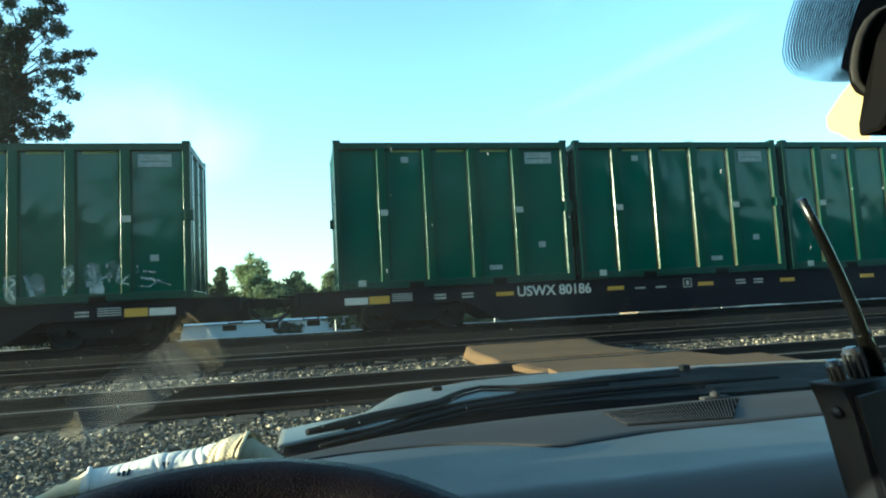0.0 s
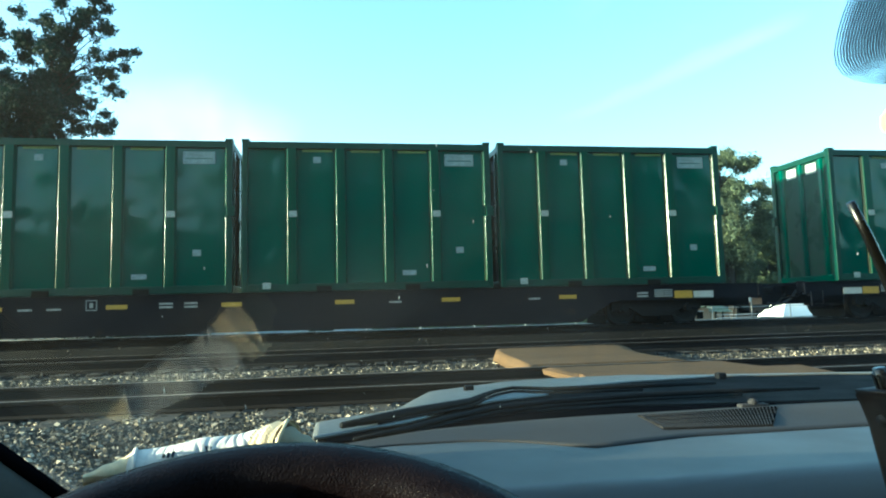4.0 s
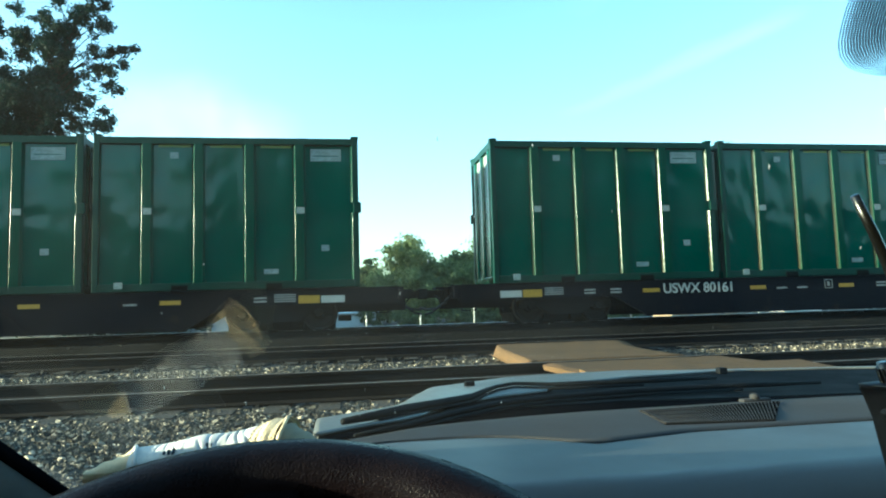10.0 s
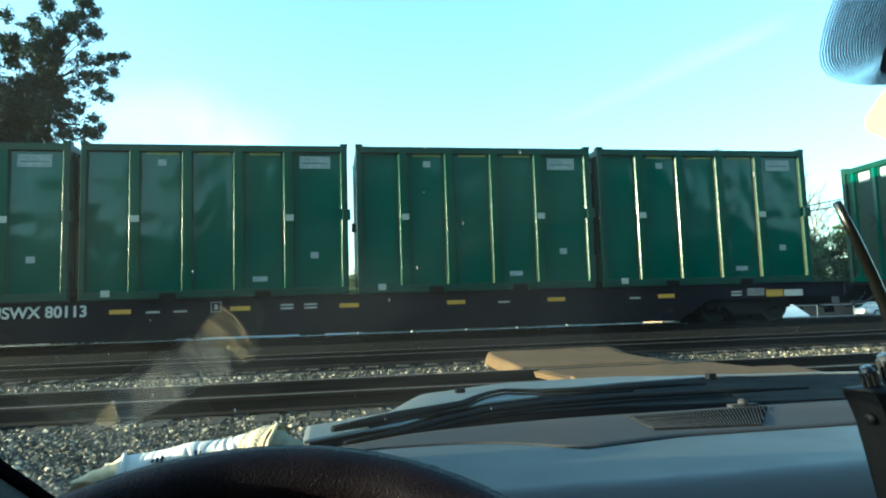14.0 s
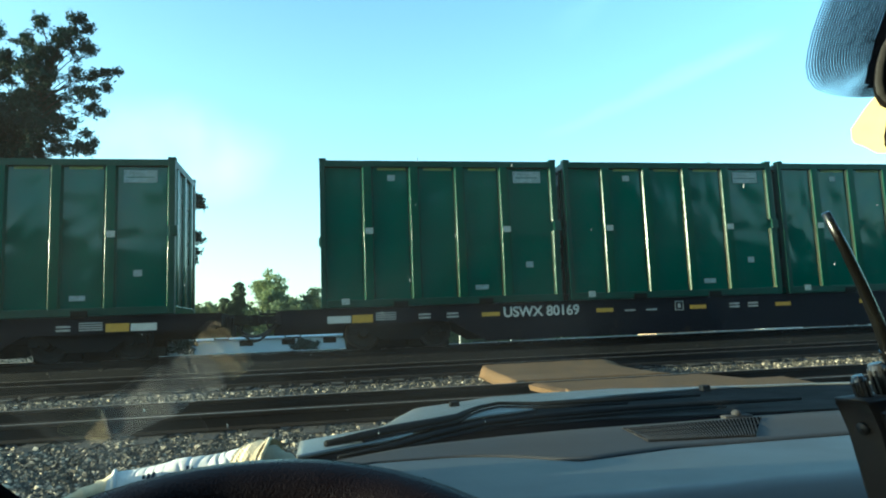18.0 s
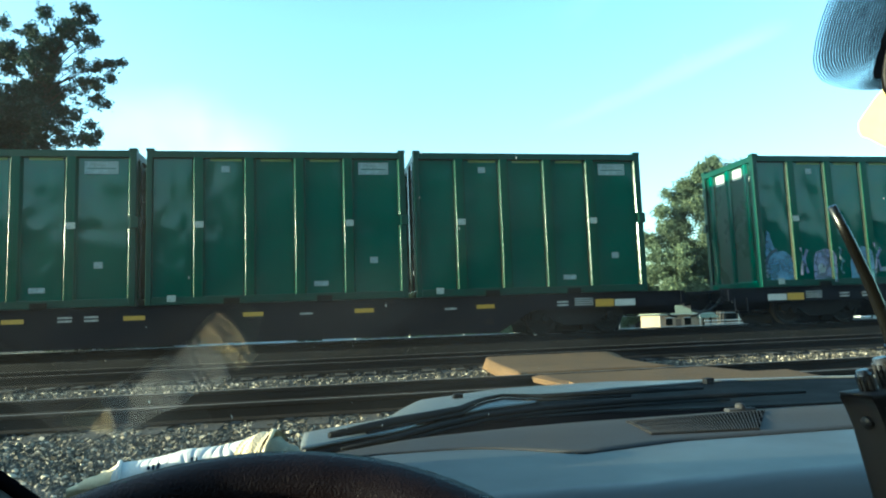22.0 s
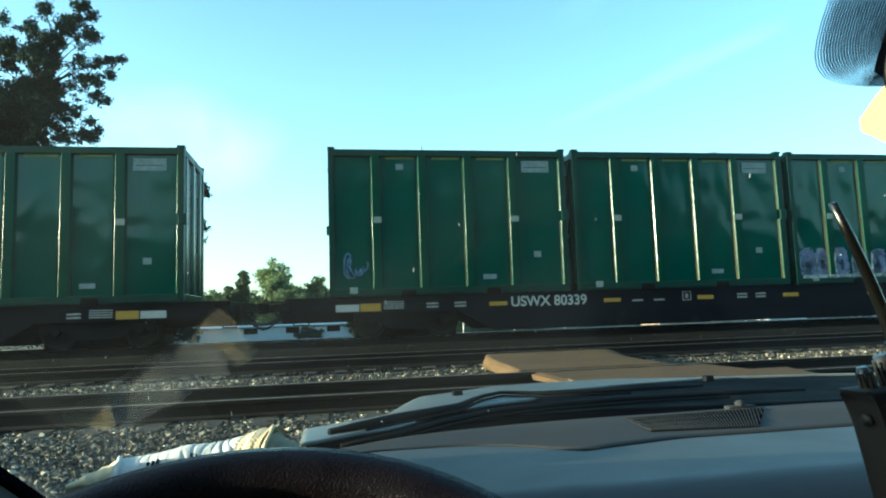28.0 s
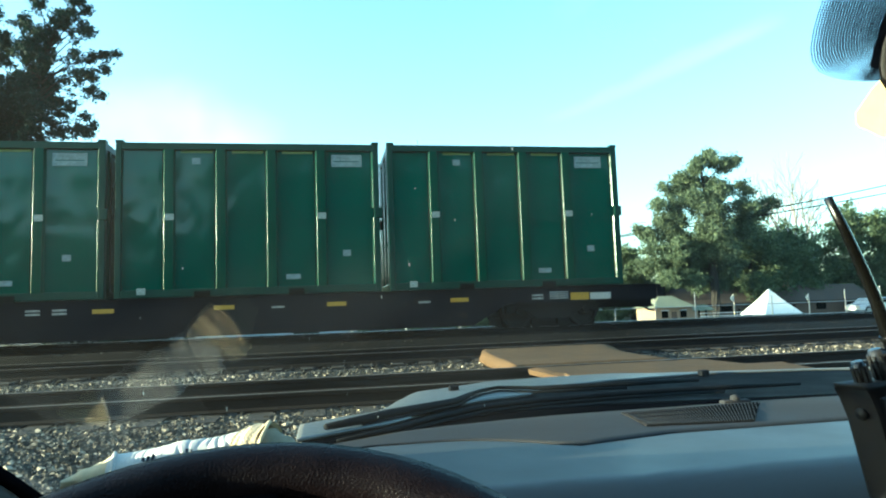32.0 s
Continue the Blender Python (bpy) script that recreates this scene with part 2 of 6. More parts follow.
def sheer(name, colour, clear, tint):
    """A thin coloured sheet that glows when the sun stands on either side of it, and lets some of the view through."""
    m = bpy.data.materials.new(name)
    m.use_nodes = True
    nt = m.node_tree
    nt.nodes.remove(nt.nodes["Principled BSDF"])
    d, t, c, m1, m2, n, tc, rg = (nt.nodes.new(k) for k in ("ShaderNodeBsdfDiffuse", "ShaderNodeBsdfTranslucent", "ShaderNodeBsdfTransparent", "ShaderNodeMixShader", "ShaderNodeMixShader",
                                                            "ShaderNodeTexNoise", "ShaderNodeTexCoord", "ShaderNodeMapRange"))
    d.inputs[0].default_value = t.inputs[0].default_value = (*colour, 1)
    c.inputs[0].default_value = (*tint, 1)
    n.inputs["Scale"].default_value = 40
    rg.inputs[3].default_value, rg.inputs[4].default_value = clear * 0.4, clear * 1.6
    L = nt.links.new
    L(d.outputs[0], m1.inputs[1]), L(t.outputs[0], m1.inputs[2]), L(m1.outputs[0], m2.inputs[1]), L(c.outputs[0], m2.inputs[2])
    L(tc.outputs["Object"], n.inputs[0]), L(n.outputs[0], rg.inputs[0]), L(rg.outputs[0], m2.inputs[0])
    L(m2.outputs[0], nt.nodes["Material Output"].inputs[0])
    return m


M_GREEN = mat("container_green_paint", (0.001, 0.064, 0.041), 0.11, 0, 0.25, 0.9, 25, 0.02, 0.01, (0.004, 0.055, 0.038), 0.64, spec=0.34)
# same green, base darkened to offset the light on the proud ribs
M_RIB = mat("rib_green_darkened", (0.001, 0.040, 0.025), 0.195, 0, 0.25, 0.9, 1.6, 0.16, 0.06, (0.004, 0.055, 0.038), 0.64, spec=0.12, rvary=0.04)
# same green with the shade between containers put into its colour
M_END = mat("end_green_shaded", (0.002, 0.026, 0.017), 0.30, 0, 0.3, 1.2, 25, 0.05, 0.01, (0.010, 0.026, 0.020), 0.60, spec=0.16)
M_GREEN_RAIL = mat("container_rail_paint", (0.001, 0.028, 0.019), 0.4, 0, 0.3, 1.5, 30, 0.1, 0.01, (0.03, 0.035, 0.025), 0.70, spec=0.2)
# near black: the pockets' shade as colour; also dark windows, posts and collars
M_DOOR_DARK = mat("pocket_shade_and_dark_trim", (0.003, 0.004, 0.004), 0.9, spec=0.03)
# sunlight on the panels' top ledge, put into a pale yellow colour
M_LIT_LEDGE = mat("pale_sunlit_ledge", (0.16, 0.22, 0.05), 0.5, 0, 0.3, 6, 60)
M_WHITE = mat("white_decal", (0.33, 0.35, 0.34), 0.6, 0, 0.15, 5, 60, 0.05)
M_GREY_DECAL = mat("faded_placard", (0.20, 0.25, 0.24), 0.6, 0, 0.5, 7, 30, 0.05)
M_STENCIL = mat("worn_white_stencil", (0.20, 0.21, 0.21), 0.7, 0, 0.5, 9, 40, 0.05)
M_CAR_BLACK = mat("flatcar_black_paint", (0.004, 0.0048, 0.0085), 0.75, 0, 0.35, 1.2, 30, 0.2, 0.01, (0.016, 0.012, 0.010), 0.62, spec=0.05)
M_TRUCK = mat("bogie_cast_steel", (0.008, 0.0075, 0.0075), 0.85, 0.0, 0.4, 4, 40, 0.3, 0.01, (0.010, 0.008, 0.007), 0.58, spec=0.15)
M_WHEEL = mat("wheel_steel", (0.014, 0.012, 0.011), 0.7, 0.1, 0.3, 4, 40, spec=0.3)
M_YELLOW = mat("yellow_reflector", (0.29, 0.18, 0.012), 0.5, 0, 0.2, 8, 80)
M_RAIL = mat("rail_rusted_steel", (0.011, 0.008, 0.0065), 0.85, 0.0, 0.3, 2, 40, 0.2, spec=0.2)
M_HEAD_RUSTY = mat("rail_worn_brown_head", (0.13, 0.105, 0.085), 0.5, 0.0, 0.3, 2, 40, 0.1)
M_CONCRETE = mat("pale_concrete_road", (0.56, 0.54, 0.50), 0.85, 0, 0.12, 0.4, 8, 0.2)
M_RAILHEAD = mat("rail_polished_head", (0.30, 0.29, 0.28), 0.28, 1.0, 0.2, 2, 40, 0.03)
M_TIE = mat("tie_creosote_wood", (0.018, 0.014, 0.011), 0.95, 0, 0.35, 2, 35, 0.5, 0.02, obj_random=0.3)
M_STONE = island_mat("ballast_stone", (0.014, 0.012, 0.008), (0.70, 0.58, 0.42), knee=0.80)
M_STONE_DARK = island_mat("dark_ballast_stone", (0.0015, 0.0014, 0.0013), (0.007, 0.006, 0.005))
M_GROUND = mat("ballast_and_dirt_ground", (0.045, 0.038, 0.030), 0.95, 0, 0.35, 0.6, 14, 0.9, 0.05, (0.03, 0.034, 0.016), 0.62)
M_BED = mat("dark_track_bed", (0.0065, 0.0058, 0.005), 0.95, 0, 0.5, 0.8, 30, 0.8, 0.03, (0.016, 0.012, 0.008), 0.60, spec=0.1)
M_SLAB = mat("tan_crossing_surface", (0.108, 0.067, 0.036), 0.95, 0, 0.3, 1.3, 35, 0.4, 0.01, (0.085, 0.056, 0.032), 0.62, spec=0.12)
M_BARK = mat("bark", (0.022, 0.019, 0.016), 0.95, 0, 0.3, 3, 20, 0.8, 0.03)
M_BAREWOOD = mat("bleached_bare_wood", (0.22, 0.20, 0.18), 0.9, 0, 0.3, 3, 20, 0.5, 0.03)
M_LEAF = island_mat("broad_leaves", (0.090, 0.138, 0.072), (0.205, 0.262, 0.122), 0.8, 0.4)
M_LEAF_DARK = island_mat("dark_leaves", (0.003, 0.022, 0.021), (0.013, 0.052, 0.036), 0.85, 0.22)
# shade is put into this leaf colour, for the dense dark tree
M_LEAF_VINE = island_mat("vine_leaves_painted_shaded", (0.004, 0.012, 0.008), (0.014, 0.030, 0.018), 0.85, 0.12)
# sun and haze are put into this colour, paler than bare foliage
M_LEAF_LIGHT = island_mat("leaves_painted_sunlit", (0.16, 0.22, 0.09), (0.32, 0.39, 0.18), 0.8, 0.4)
M_NEEDLE = island_mat("pine_needles", (0.070, 0.108, 0.066), (0.185, 0.240, 0.130), 0.8, 0.3)
M_TENT = mat("white_canvas", (0.80, 0.79, 0.74), 0.8, 0, 0.06, 2, 30, 0.1)
M_SHED = mat("white_painted_siding", (0.50, 0.53, 0.55), 0.6, 0, 0.08, 0.5, 10, 0.1)
M_PALEROOF = mat("pale_olive_shingles", (0.20, 0.21, 0.14), 0.85, 0, 0.2, 1.5, 20, 0.3)
M_TANWALL = mat("tan_siding", (0.30, 0.21, 0.135), 0.8, 0, 0.15, 1, 12, 0.2)
M_ROOF = mat("brown_shingles", (0.09, 0.065, 0.05), 0.9, 0, 0.3, 1, 15, 0.5)
M_POST = mat("galvanised_post", (0.42, 0.42, 0.40), 0.5, 0.5, 0.2, 4, 40)
M_WIRE = mat("cable_rubber", (0.02, 0.02, 0.022), 0.7)
M_FLAG = mat("pale_pennant", (0.75, 0.70, 0.60), 0.8)
M_CARWHITE = mat("white_car_paint", (0.75, 0.76, 0.77), 0.25, 0, 0.05, 2, 40, 0, coat=0.5)


# ---------------------------------------------------------------- mesh helpers
def mesh_of(name, verts, faces, material, smooth=False):
    me = bpy.data.meshes.new(name)
    me.from_pydata([tuple(v) for v in verts], [], faces)
    me.materials.append(material)
    if smooth:
        me.polygons.foreach_set("use_smooth", [True] * len(me.polygons))
    me.update()
    return me


def to_mesh(name, bm, material, smooth=False):
    me = bpy.data.meshes.new(name)
    bmesh.ops.recalc_face_normals(bm, faces=bm.faces)
    bm.to_mesh(me)
    bm.free()
    for m in material if isinstance(material, (list, tuple)) else [material]:
        me.materials.append(m)
    if smooth:
        me.polygons.foreach_set("use_smooth", [True] * len(me.polygons))
    return me


def put(name, me, parent=None, m=None, label=""):
    ob = new(name, me)
    if parent:
        ob.parent = parent
    if m is not None:
        ob.matrix_basis = m
    return tagged(ob, label)


def part(name, bm, material, parent, label="", smooth=False, m=None):
    return put(name, to_mesh(name, bm, material, smooth), parent, m, label)


def empty(name, m=None):
    ob = new(name)
    ob.empty_display_size = 0.2
    if m is not None:
        ob.matrix_basis = m
    return ob


def add_box(bm, x0, x1, y0, y1, z0, z1, bevel=0.0):
    r = bmesh.ops.create_cube(bm, size=1, matrix=Matrix.Translation(((x0 + x1) / 2, (y0 + y1) / 2, (z0 + z1) / 2)) @ Matrix.Diagonal((x1 - x0, y1 - y0, z1 - z0, 1)))
    if bevel:
        edges = list({e for v in r["verts"] for e in v.link_edges})
        bmesh.ops.bevel(bm, geom=edges, offset=bevel, segments=2, affect="EDGES", profile=0.6)
    return bm


def box(x0, x1, y0, y1, z0, z1, bevel=0.0):
    return add_box(bmesh.new(), x0, x1, y0, y1, z0, z1, bevel)


def prism(profile, axis, a, b, bevel=0.0):
    """A closed outline of (u, v) pairs drawn out from a to b along an axis: x takes (y, z), y takes (x, z), z takes (x, y)."""
    bm = bmesh.new()

    def at(u, v, w):
        return {"x": (w, u, v), "y": (u, w, v), "z": (u, v, w)}[axis]
    lo, hi = [bm.verts.new(at(u, v, a)) for u, v in profile], [bm.verts.new(at(u, v, b)) for u, v in profile]
    n = len(profile)
    bm.faces.new(lo), bm.faces.new(hi)
    for i in range(n):
        bm.faces.new((lo[i], lo[(i + 1) % n], hi[(i + 1) % n], hi[i]))
    if bevel:
        bmesh.ops.bevel(bm, geom=list(bm.edges), offset=bevel, segments=1, affect="EDGES")
    return bm


def tube(points, radii, sides=8):
    """A tapered round bar through the points."""
    bm, rings = bmesh.new(), []
    for i, p in enumerate(points):
        p = Vector(p)
        d = (Vector(points[min(i + 1, len(points) - 1)]) - Vector(points[max(i - 1, 0)])).normalized()
        q = d.to_track_quat("Z", "Y")
        r = radii[i] if isinstance(radii, (list, tuple)) else radii
        rings.append([bm.verts.new(p + q @ Vector((r * math.cos(a), r * math.sin(a), 0))) for a in (2 * math.pi * k / sides for k in range(sides))])
    for a, b in zip(rings, rings[1:]):
        for k in range(sides):
            bm.faces.new((a[k], a[(k + 1) % sides], b[(k + 1) % sides], b[k]))
    bm.faces.new(rings[0]), bm.faces.new(rings[-1])
    return bm


def grid_bm(fn, nu, nv, thick=0.0):
    """A sheet fn(u, v) over the unit square, given a thickness."""
    bm = bmesh.new()
    vs = [[bm.verts.new(fn(i / nu, j / nv)) for j in range(nv + 1)] for i in range(nu + 1)]
    for i in range(nu):
        for j in range(nv):
            bm.faces.new((vs[i][j], vs[i + 1][j], vs[i + 1][j + 1], vs[i][j + 1]))
    if thick:
        bmesh.ops.recalc_face_normals(bm, faces=bm.faces)
        bmesh.ops.solidify(bm, geom=list(bm.faces), thickness=thick)
    return bm


def text_mesh(name, words, size, material, depth=0.003, bold=0.0):
    cu = bpy.data.curves.new(name, "FONT")
    cu.body, cu.size, cu.extrude, cu.offset = words, size, depth, bold
    ob = bpy.data.objects.new(name, cu)
    scene.collection.objects.link(ob)
    me = bpy.data.meshes.new_from_object(ob.evaluated_get(bpy.context.evaluated_depsgraph_get()))
    bpy.data.objects.remove(ob)
    bpy.data.curves.remove(cu)
    me.materials.clear()
    me.materials.append(material)
    return me


# ---------------------------------------------------------------- ground
TRACKS = ((17.24, 0.0), (13.05, -0.24), (7.95, -0.31))       # distance of each track's middle, height of its rail tops
GAUGE = 1.435


def ground_z(y):
    ys = (-40, 0, 3.0, 5.2, 6.4, 9.5, 10.5, 11.6, 14.5, 15.3, 16.0, 18.6, 20.0, 23.0, 60.0, 400.0)
    zs = (-0.95, -0.85, -0.72, -0.62, -0.52, -0.52, -0.56, -0.46, -0.45, -0.36, -0.215, -0.215, -0.55, -0.75, -1.0, -1.0)
    return float(np.interp(y, ys, zs))


def build_ground():
    ys = sorted({-400.0, -40.0, 0.0, 25.0, 30.0, 40.0, 60.0, 90.0, 150.0, 400.0, 1200.0, 3000.0} | {0.5 * k for k in range(0, 50)})
    xs = sorted({-3000.0, -1000.0, -300.0, -120.0, -60.0, 60.0, 120.0, 300.0, 1000.0, 3000.0} | {float(k) for k in range(-40, 50)})
    verts = []
    for x in xs:
        for y in ys:
            w = 0.03 * noise.noise(Vector((x * 0.7, y * 0.7, 0))) if abs(x) < 60 and 0 < y < 60 else 0
            verts.append((x, y, ground_z(y) + w))
    n = len(ys)
    faces = [(i * n + j, (i + 1) * n + j, (i + 1) * n + j + 1, i * n + j + 1) for i in range(len(xs) - 1) for j in range(n - 1)]
    put("ground", mesh_of("ground", verts, faces, M_GROUND, True))
    tagged(bpy.data.objects["ground"], "grey ballast and dirt ground beside the railway tracks", "ground", kind="structure")


build_ground()


def stones(name, count, x0, x1, y0, y1, s0, s1, label, seed, lift=0.0, material=M_STONE):
    """Crushed stones lying on the ground, each an uneven block."""
    rg = np.random.RandomState(seed)
    corner = np.array([(x, y, z) for x in (-1, 1) for y in (-1, 1) for z in (-1, 1)], float)
    quad = [(0, 1, 3, 2), (4, 6, 7, 5), (0, 4, 5, 1), (2, 3, 7, 6), (0, 2, 6, 4), (1, 5, 7, 3)]
    c = np.stack([rg.uniform(x0, x1, count), rg.uniform(y0, y1, count)], -1)
    s = rg.uniform(s0, s1, count) * rg.uniform(0.6, 1.0, count)
    v = corner[None] * rg.uniform(0.45, 1.0, (count, 8, 3)) * s[:, None, None] * 0.5
    ang = rg.uniform(0, 6.28, (count, 3))
    for k, (a, b) in enumerate(((1, 2), (0, 2), (0, 1))):
        ca, sa = np.cos(ang[:, k])[:, None], np.sin(ang[:, k])[:, None]
        va, vb = v[:, :, a].copy(), v[:, :, b].copy()
        v[:, :, a], v[:, :, b] = va * ca - vb * sa, va * sa + vb * ca
    gz = np.array([ground_z(y) for y in c[:, 1]]) + s * 0.2 + lift
    v += np.concatenate([c, gz[:, None]], -1)[:, None, :]
    v = v.reshape(-1, 3)
    faces = [tuple(8 * i + k for k in q) for i in range(count) for q in quad]
    me = bpy.data.meshes.new(name)
    me.from_pydata(v.tolist(), [], faces)
    me.materials.append(material)
    return tagged(put(name, me), label, "gravel", kind="stuff")


stones("near_ballast", 66000, -4.6, 2.6, 3.2, 7.1, 0.014, 0.042, "loose grey crushed ballast stones", 1)
stones("outer_ballast", 16000, -16.0, 18.0, 2.8, 7.0, 0.035, 0.07, "grey crushed stones beside the near siding", 6)
stones("middle_ballast", 30000, -8.5, 12.0, 8.8, 11.5, 0.022, 0.058, "grey ballast stones between the two sidings", 2)
stones("far_ballast", 6000, -14.0, 20.0, 13.8, 16.4, 0.05, 0.09, "dark ballast stones beside the main track", 3, 0.0, M_STONE_DARK)
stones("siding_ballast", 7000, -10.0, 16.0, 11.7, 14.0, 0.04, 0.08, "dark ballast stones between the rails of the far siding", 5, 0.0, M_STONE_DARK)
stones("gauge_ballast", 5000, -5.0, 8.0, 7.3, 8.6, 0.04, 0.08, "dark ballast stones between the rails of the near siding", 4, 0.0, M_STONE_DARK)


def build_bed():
    """Near-black fine ballast under the far siding and the main track."""
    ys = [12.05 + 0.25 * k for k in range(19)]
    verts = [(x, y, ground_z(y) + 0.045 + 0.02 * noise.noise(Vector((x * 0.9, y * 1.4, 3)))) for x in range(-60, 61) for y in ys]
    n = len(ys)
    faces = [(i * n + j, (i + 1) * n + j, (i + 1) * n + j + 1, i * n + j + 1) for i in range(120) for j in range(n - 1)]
    tagged(put("track_bed", mesh_of("track_bed", verts, faces, M_BED, True)), "dark ballast bed under the tracks", "ground", kind="structure")


build_bed()


# ---------------------------------------------------------------- tracks
def rail_mesh(name, x0, x1):
    w = [(-0.07, -0.17), (0.07, -0.17), (0.07, -0.16), (0.012, -0.14), (0.010, -0.045), (0.036, -0.035), (0.036, -0.006), (0.028, 0),
         (-0.028, 0), (-0.036, -0.006), (-0.036, -0.035), (-0.010, -0.045), (-0.012, -0.14), (-0.07, -0.16)]
    return to_mesh(name, prism(w, "x", x0, x1), M_RAIL)


TIE_MESH = to_mesh("tie", box(-0.115, 0.115, -1.3, 1.3, -0.18, 0, 0.012), M_TIE)


def build_track(y, z, x0, x1, label, polished):
    tr = tagged(empty("railway_track", pose(0, y, z)), label, "railway track", "parallel railway tracks", "structure")
    for s in (-1, 1):
        r = put("rail", rail_mesh("rail", -160, 160), tr, pose(0, s * (GAUGE / 2 + 0.035), 0))
        if polished:
            part("rail_head", box(-160, 160, -0.026, 0.026, 0.0, 0.002), M_RAILHEAD, r, "worn shiny rail head")
        else:
            part("rail_head", box(-160, 160, -0.027, 0.027, 0.0, 0.002), M_HEAD_RUSTY, r, "worn brown rail head")
    x = x0
    while x < x1:
        put("tie", TIE_MESH, tr, pose(x, random.uniform(-0.04, 0.04), -0.182, 0, 0, random.uniform(-0.7, 0.7)))
        x += 0.53
    return tr


build_track(*TRACKS[0], -16, 26, "main railway track with worn rails under the train", True)
build_track(*TRACKS[1], -12, 20, "rusty unused siding track on wooden ties", False)
build_track(*TRACKS[2], -7, 12, "rusty near siding track on wooden ties", False)


# ---------------------------------------------------------------- crossing
def build_crossing():
    c = tagged(empty("grade_crossing", pose(0, 0, 0)), "tan raised service crossing between the siding tracks", "crossing", kind="structure")
    z1, z0 = -0.255, -0.30

    def top(u, v):
        y = 8.86 + v * 3.28
        xl, xr = 2.50 + 0.22 * v, 5.15 + 0.45 * v - 0.22 * math.sin(math.pi * v)
        if v > 0.8:
            xl += 0.5 * ((v - 0.8) / 0.2) ** 2 * 0.3
        z = z0 + (z1 - z0) * v - 0.17 * (max(0, 0.026 - u) / 0.026) ** 2 - 0.12 * (max(0, u - 0.86) / 0.14) ** 2
        return (xl + u * (xr - xl), y, z + 0.008 * noise.noise(Vector((u * 9, v * 9, 1))))
    part("far_slab", grid_bm(top, 40, 24, 0.2), M_SLAB, c, "worn tan crossing surface", True)

    def inner(u, v):
        return (2.70 + u * 2.5 - 0.05 * v, 7.34 + v * 1.16, -0.375 - 0.02 * (max(0, 0.04 - u) / 0.04) ** 2 + 0.006 * noise.noise(Vector((u * 9, v * 5, 4))))
    part("gauge_slab", grid_bm(inner, 30, 8, 0.07), M_SLAB, c, "tan crossing panel between the rails")

    def near(u, v):
        return (2.6 + u * 2.7, 4.2 + v * 2.85, -0.66 + 0.26 * v ** 0.7 + 0.006 * noise.noise(Vector((u * 9, v * 5, 7))))
    part("approach_slab", grid_bm(near, 20, 20, 0.15), M_SLAB, c, "tan sloping approach")


build_crossing()

# ---------------------------------------------------------------- train
CL, CW, CH, CGAP = 6.07, 2.50, 3.635, 0.215        # container length, width, height, gap between two
CAR = 28.258                                       # from car to car
FACE_Y, DECK = 15.99, 1.025
LOAD = 4 * CL + 3 * CGAP


def train_x(t):
    """Where the first container of the leading car begins at t seconds."""
    late = float(np.interp(t, (0, 1, 2, 3, 4.5, 6, 7, 8, 9, 10, 11, 12, 13, 14, 16, 17, 18, 19, 20, 22, 23, 28, 32),
                           (-0.13, -0.05, -0.03, 0.06, 0.1, 0.13, 0.04, -0.03, -0.06, -0.11, -0.20, -0.12, 0.06, 0.07, 0, -0.02, -0.08, 0.02, -0.02, -0.05, -0.04, -0.03, 0)))
    return late - 27.40 - 11.0606 * t + 0.0151311 * t ** 2 - 0.00101578 * t ** 3 + 1.38193e-05 * t ** 4


def channel(x, w, d, f):
    """Outline (x, y) of a pressed stiffener that stands d proud of the face y = 0, with slanted flanks f wide."""
    return [(x, 0.0), (x + f, -d), (x + w - f, -d), (x + w, 0.0)]


RIB_D = 0.075
MESH = {}


def rounded(name, x, w, z0, z1):
    """A stiffener whose windward flank rises straight and then rounds over into its face."""
    d0, r, a0 = 0.064, 0.023, radians(32)
    out = [(x + d0 * math.tan(a0) * k / 3, -d0 * k / 3) for k in range(4)]
    cx, cy = out[-1][0] + r * math.cos(a0), out[-1][1] + r * math.sin(a0)
    out += [(cx - r * math.cos(a), max(-RIB_D, cy - r * math.sin(a))) for a in (a0 + (math.pi / 2 - a0) * k / 18 for k in range(1, 19))]
    out += [(x + w - 0.040, -RIB_D), (x + w, 0.0)]
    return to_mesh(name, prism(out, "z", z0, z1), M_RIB)


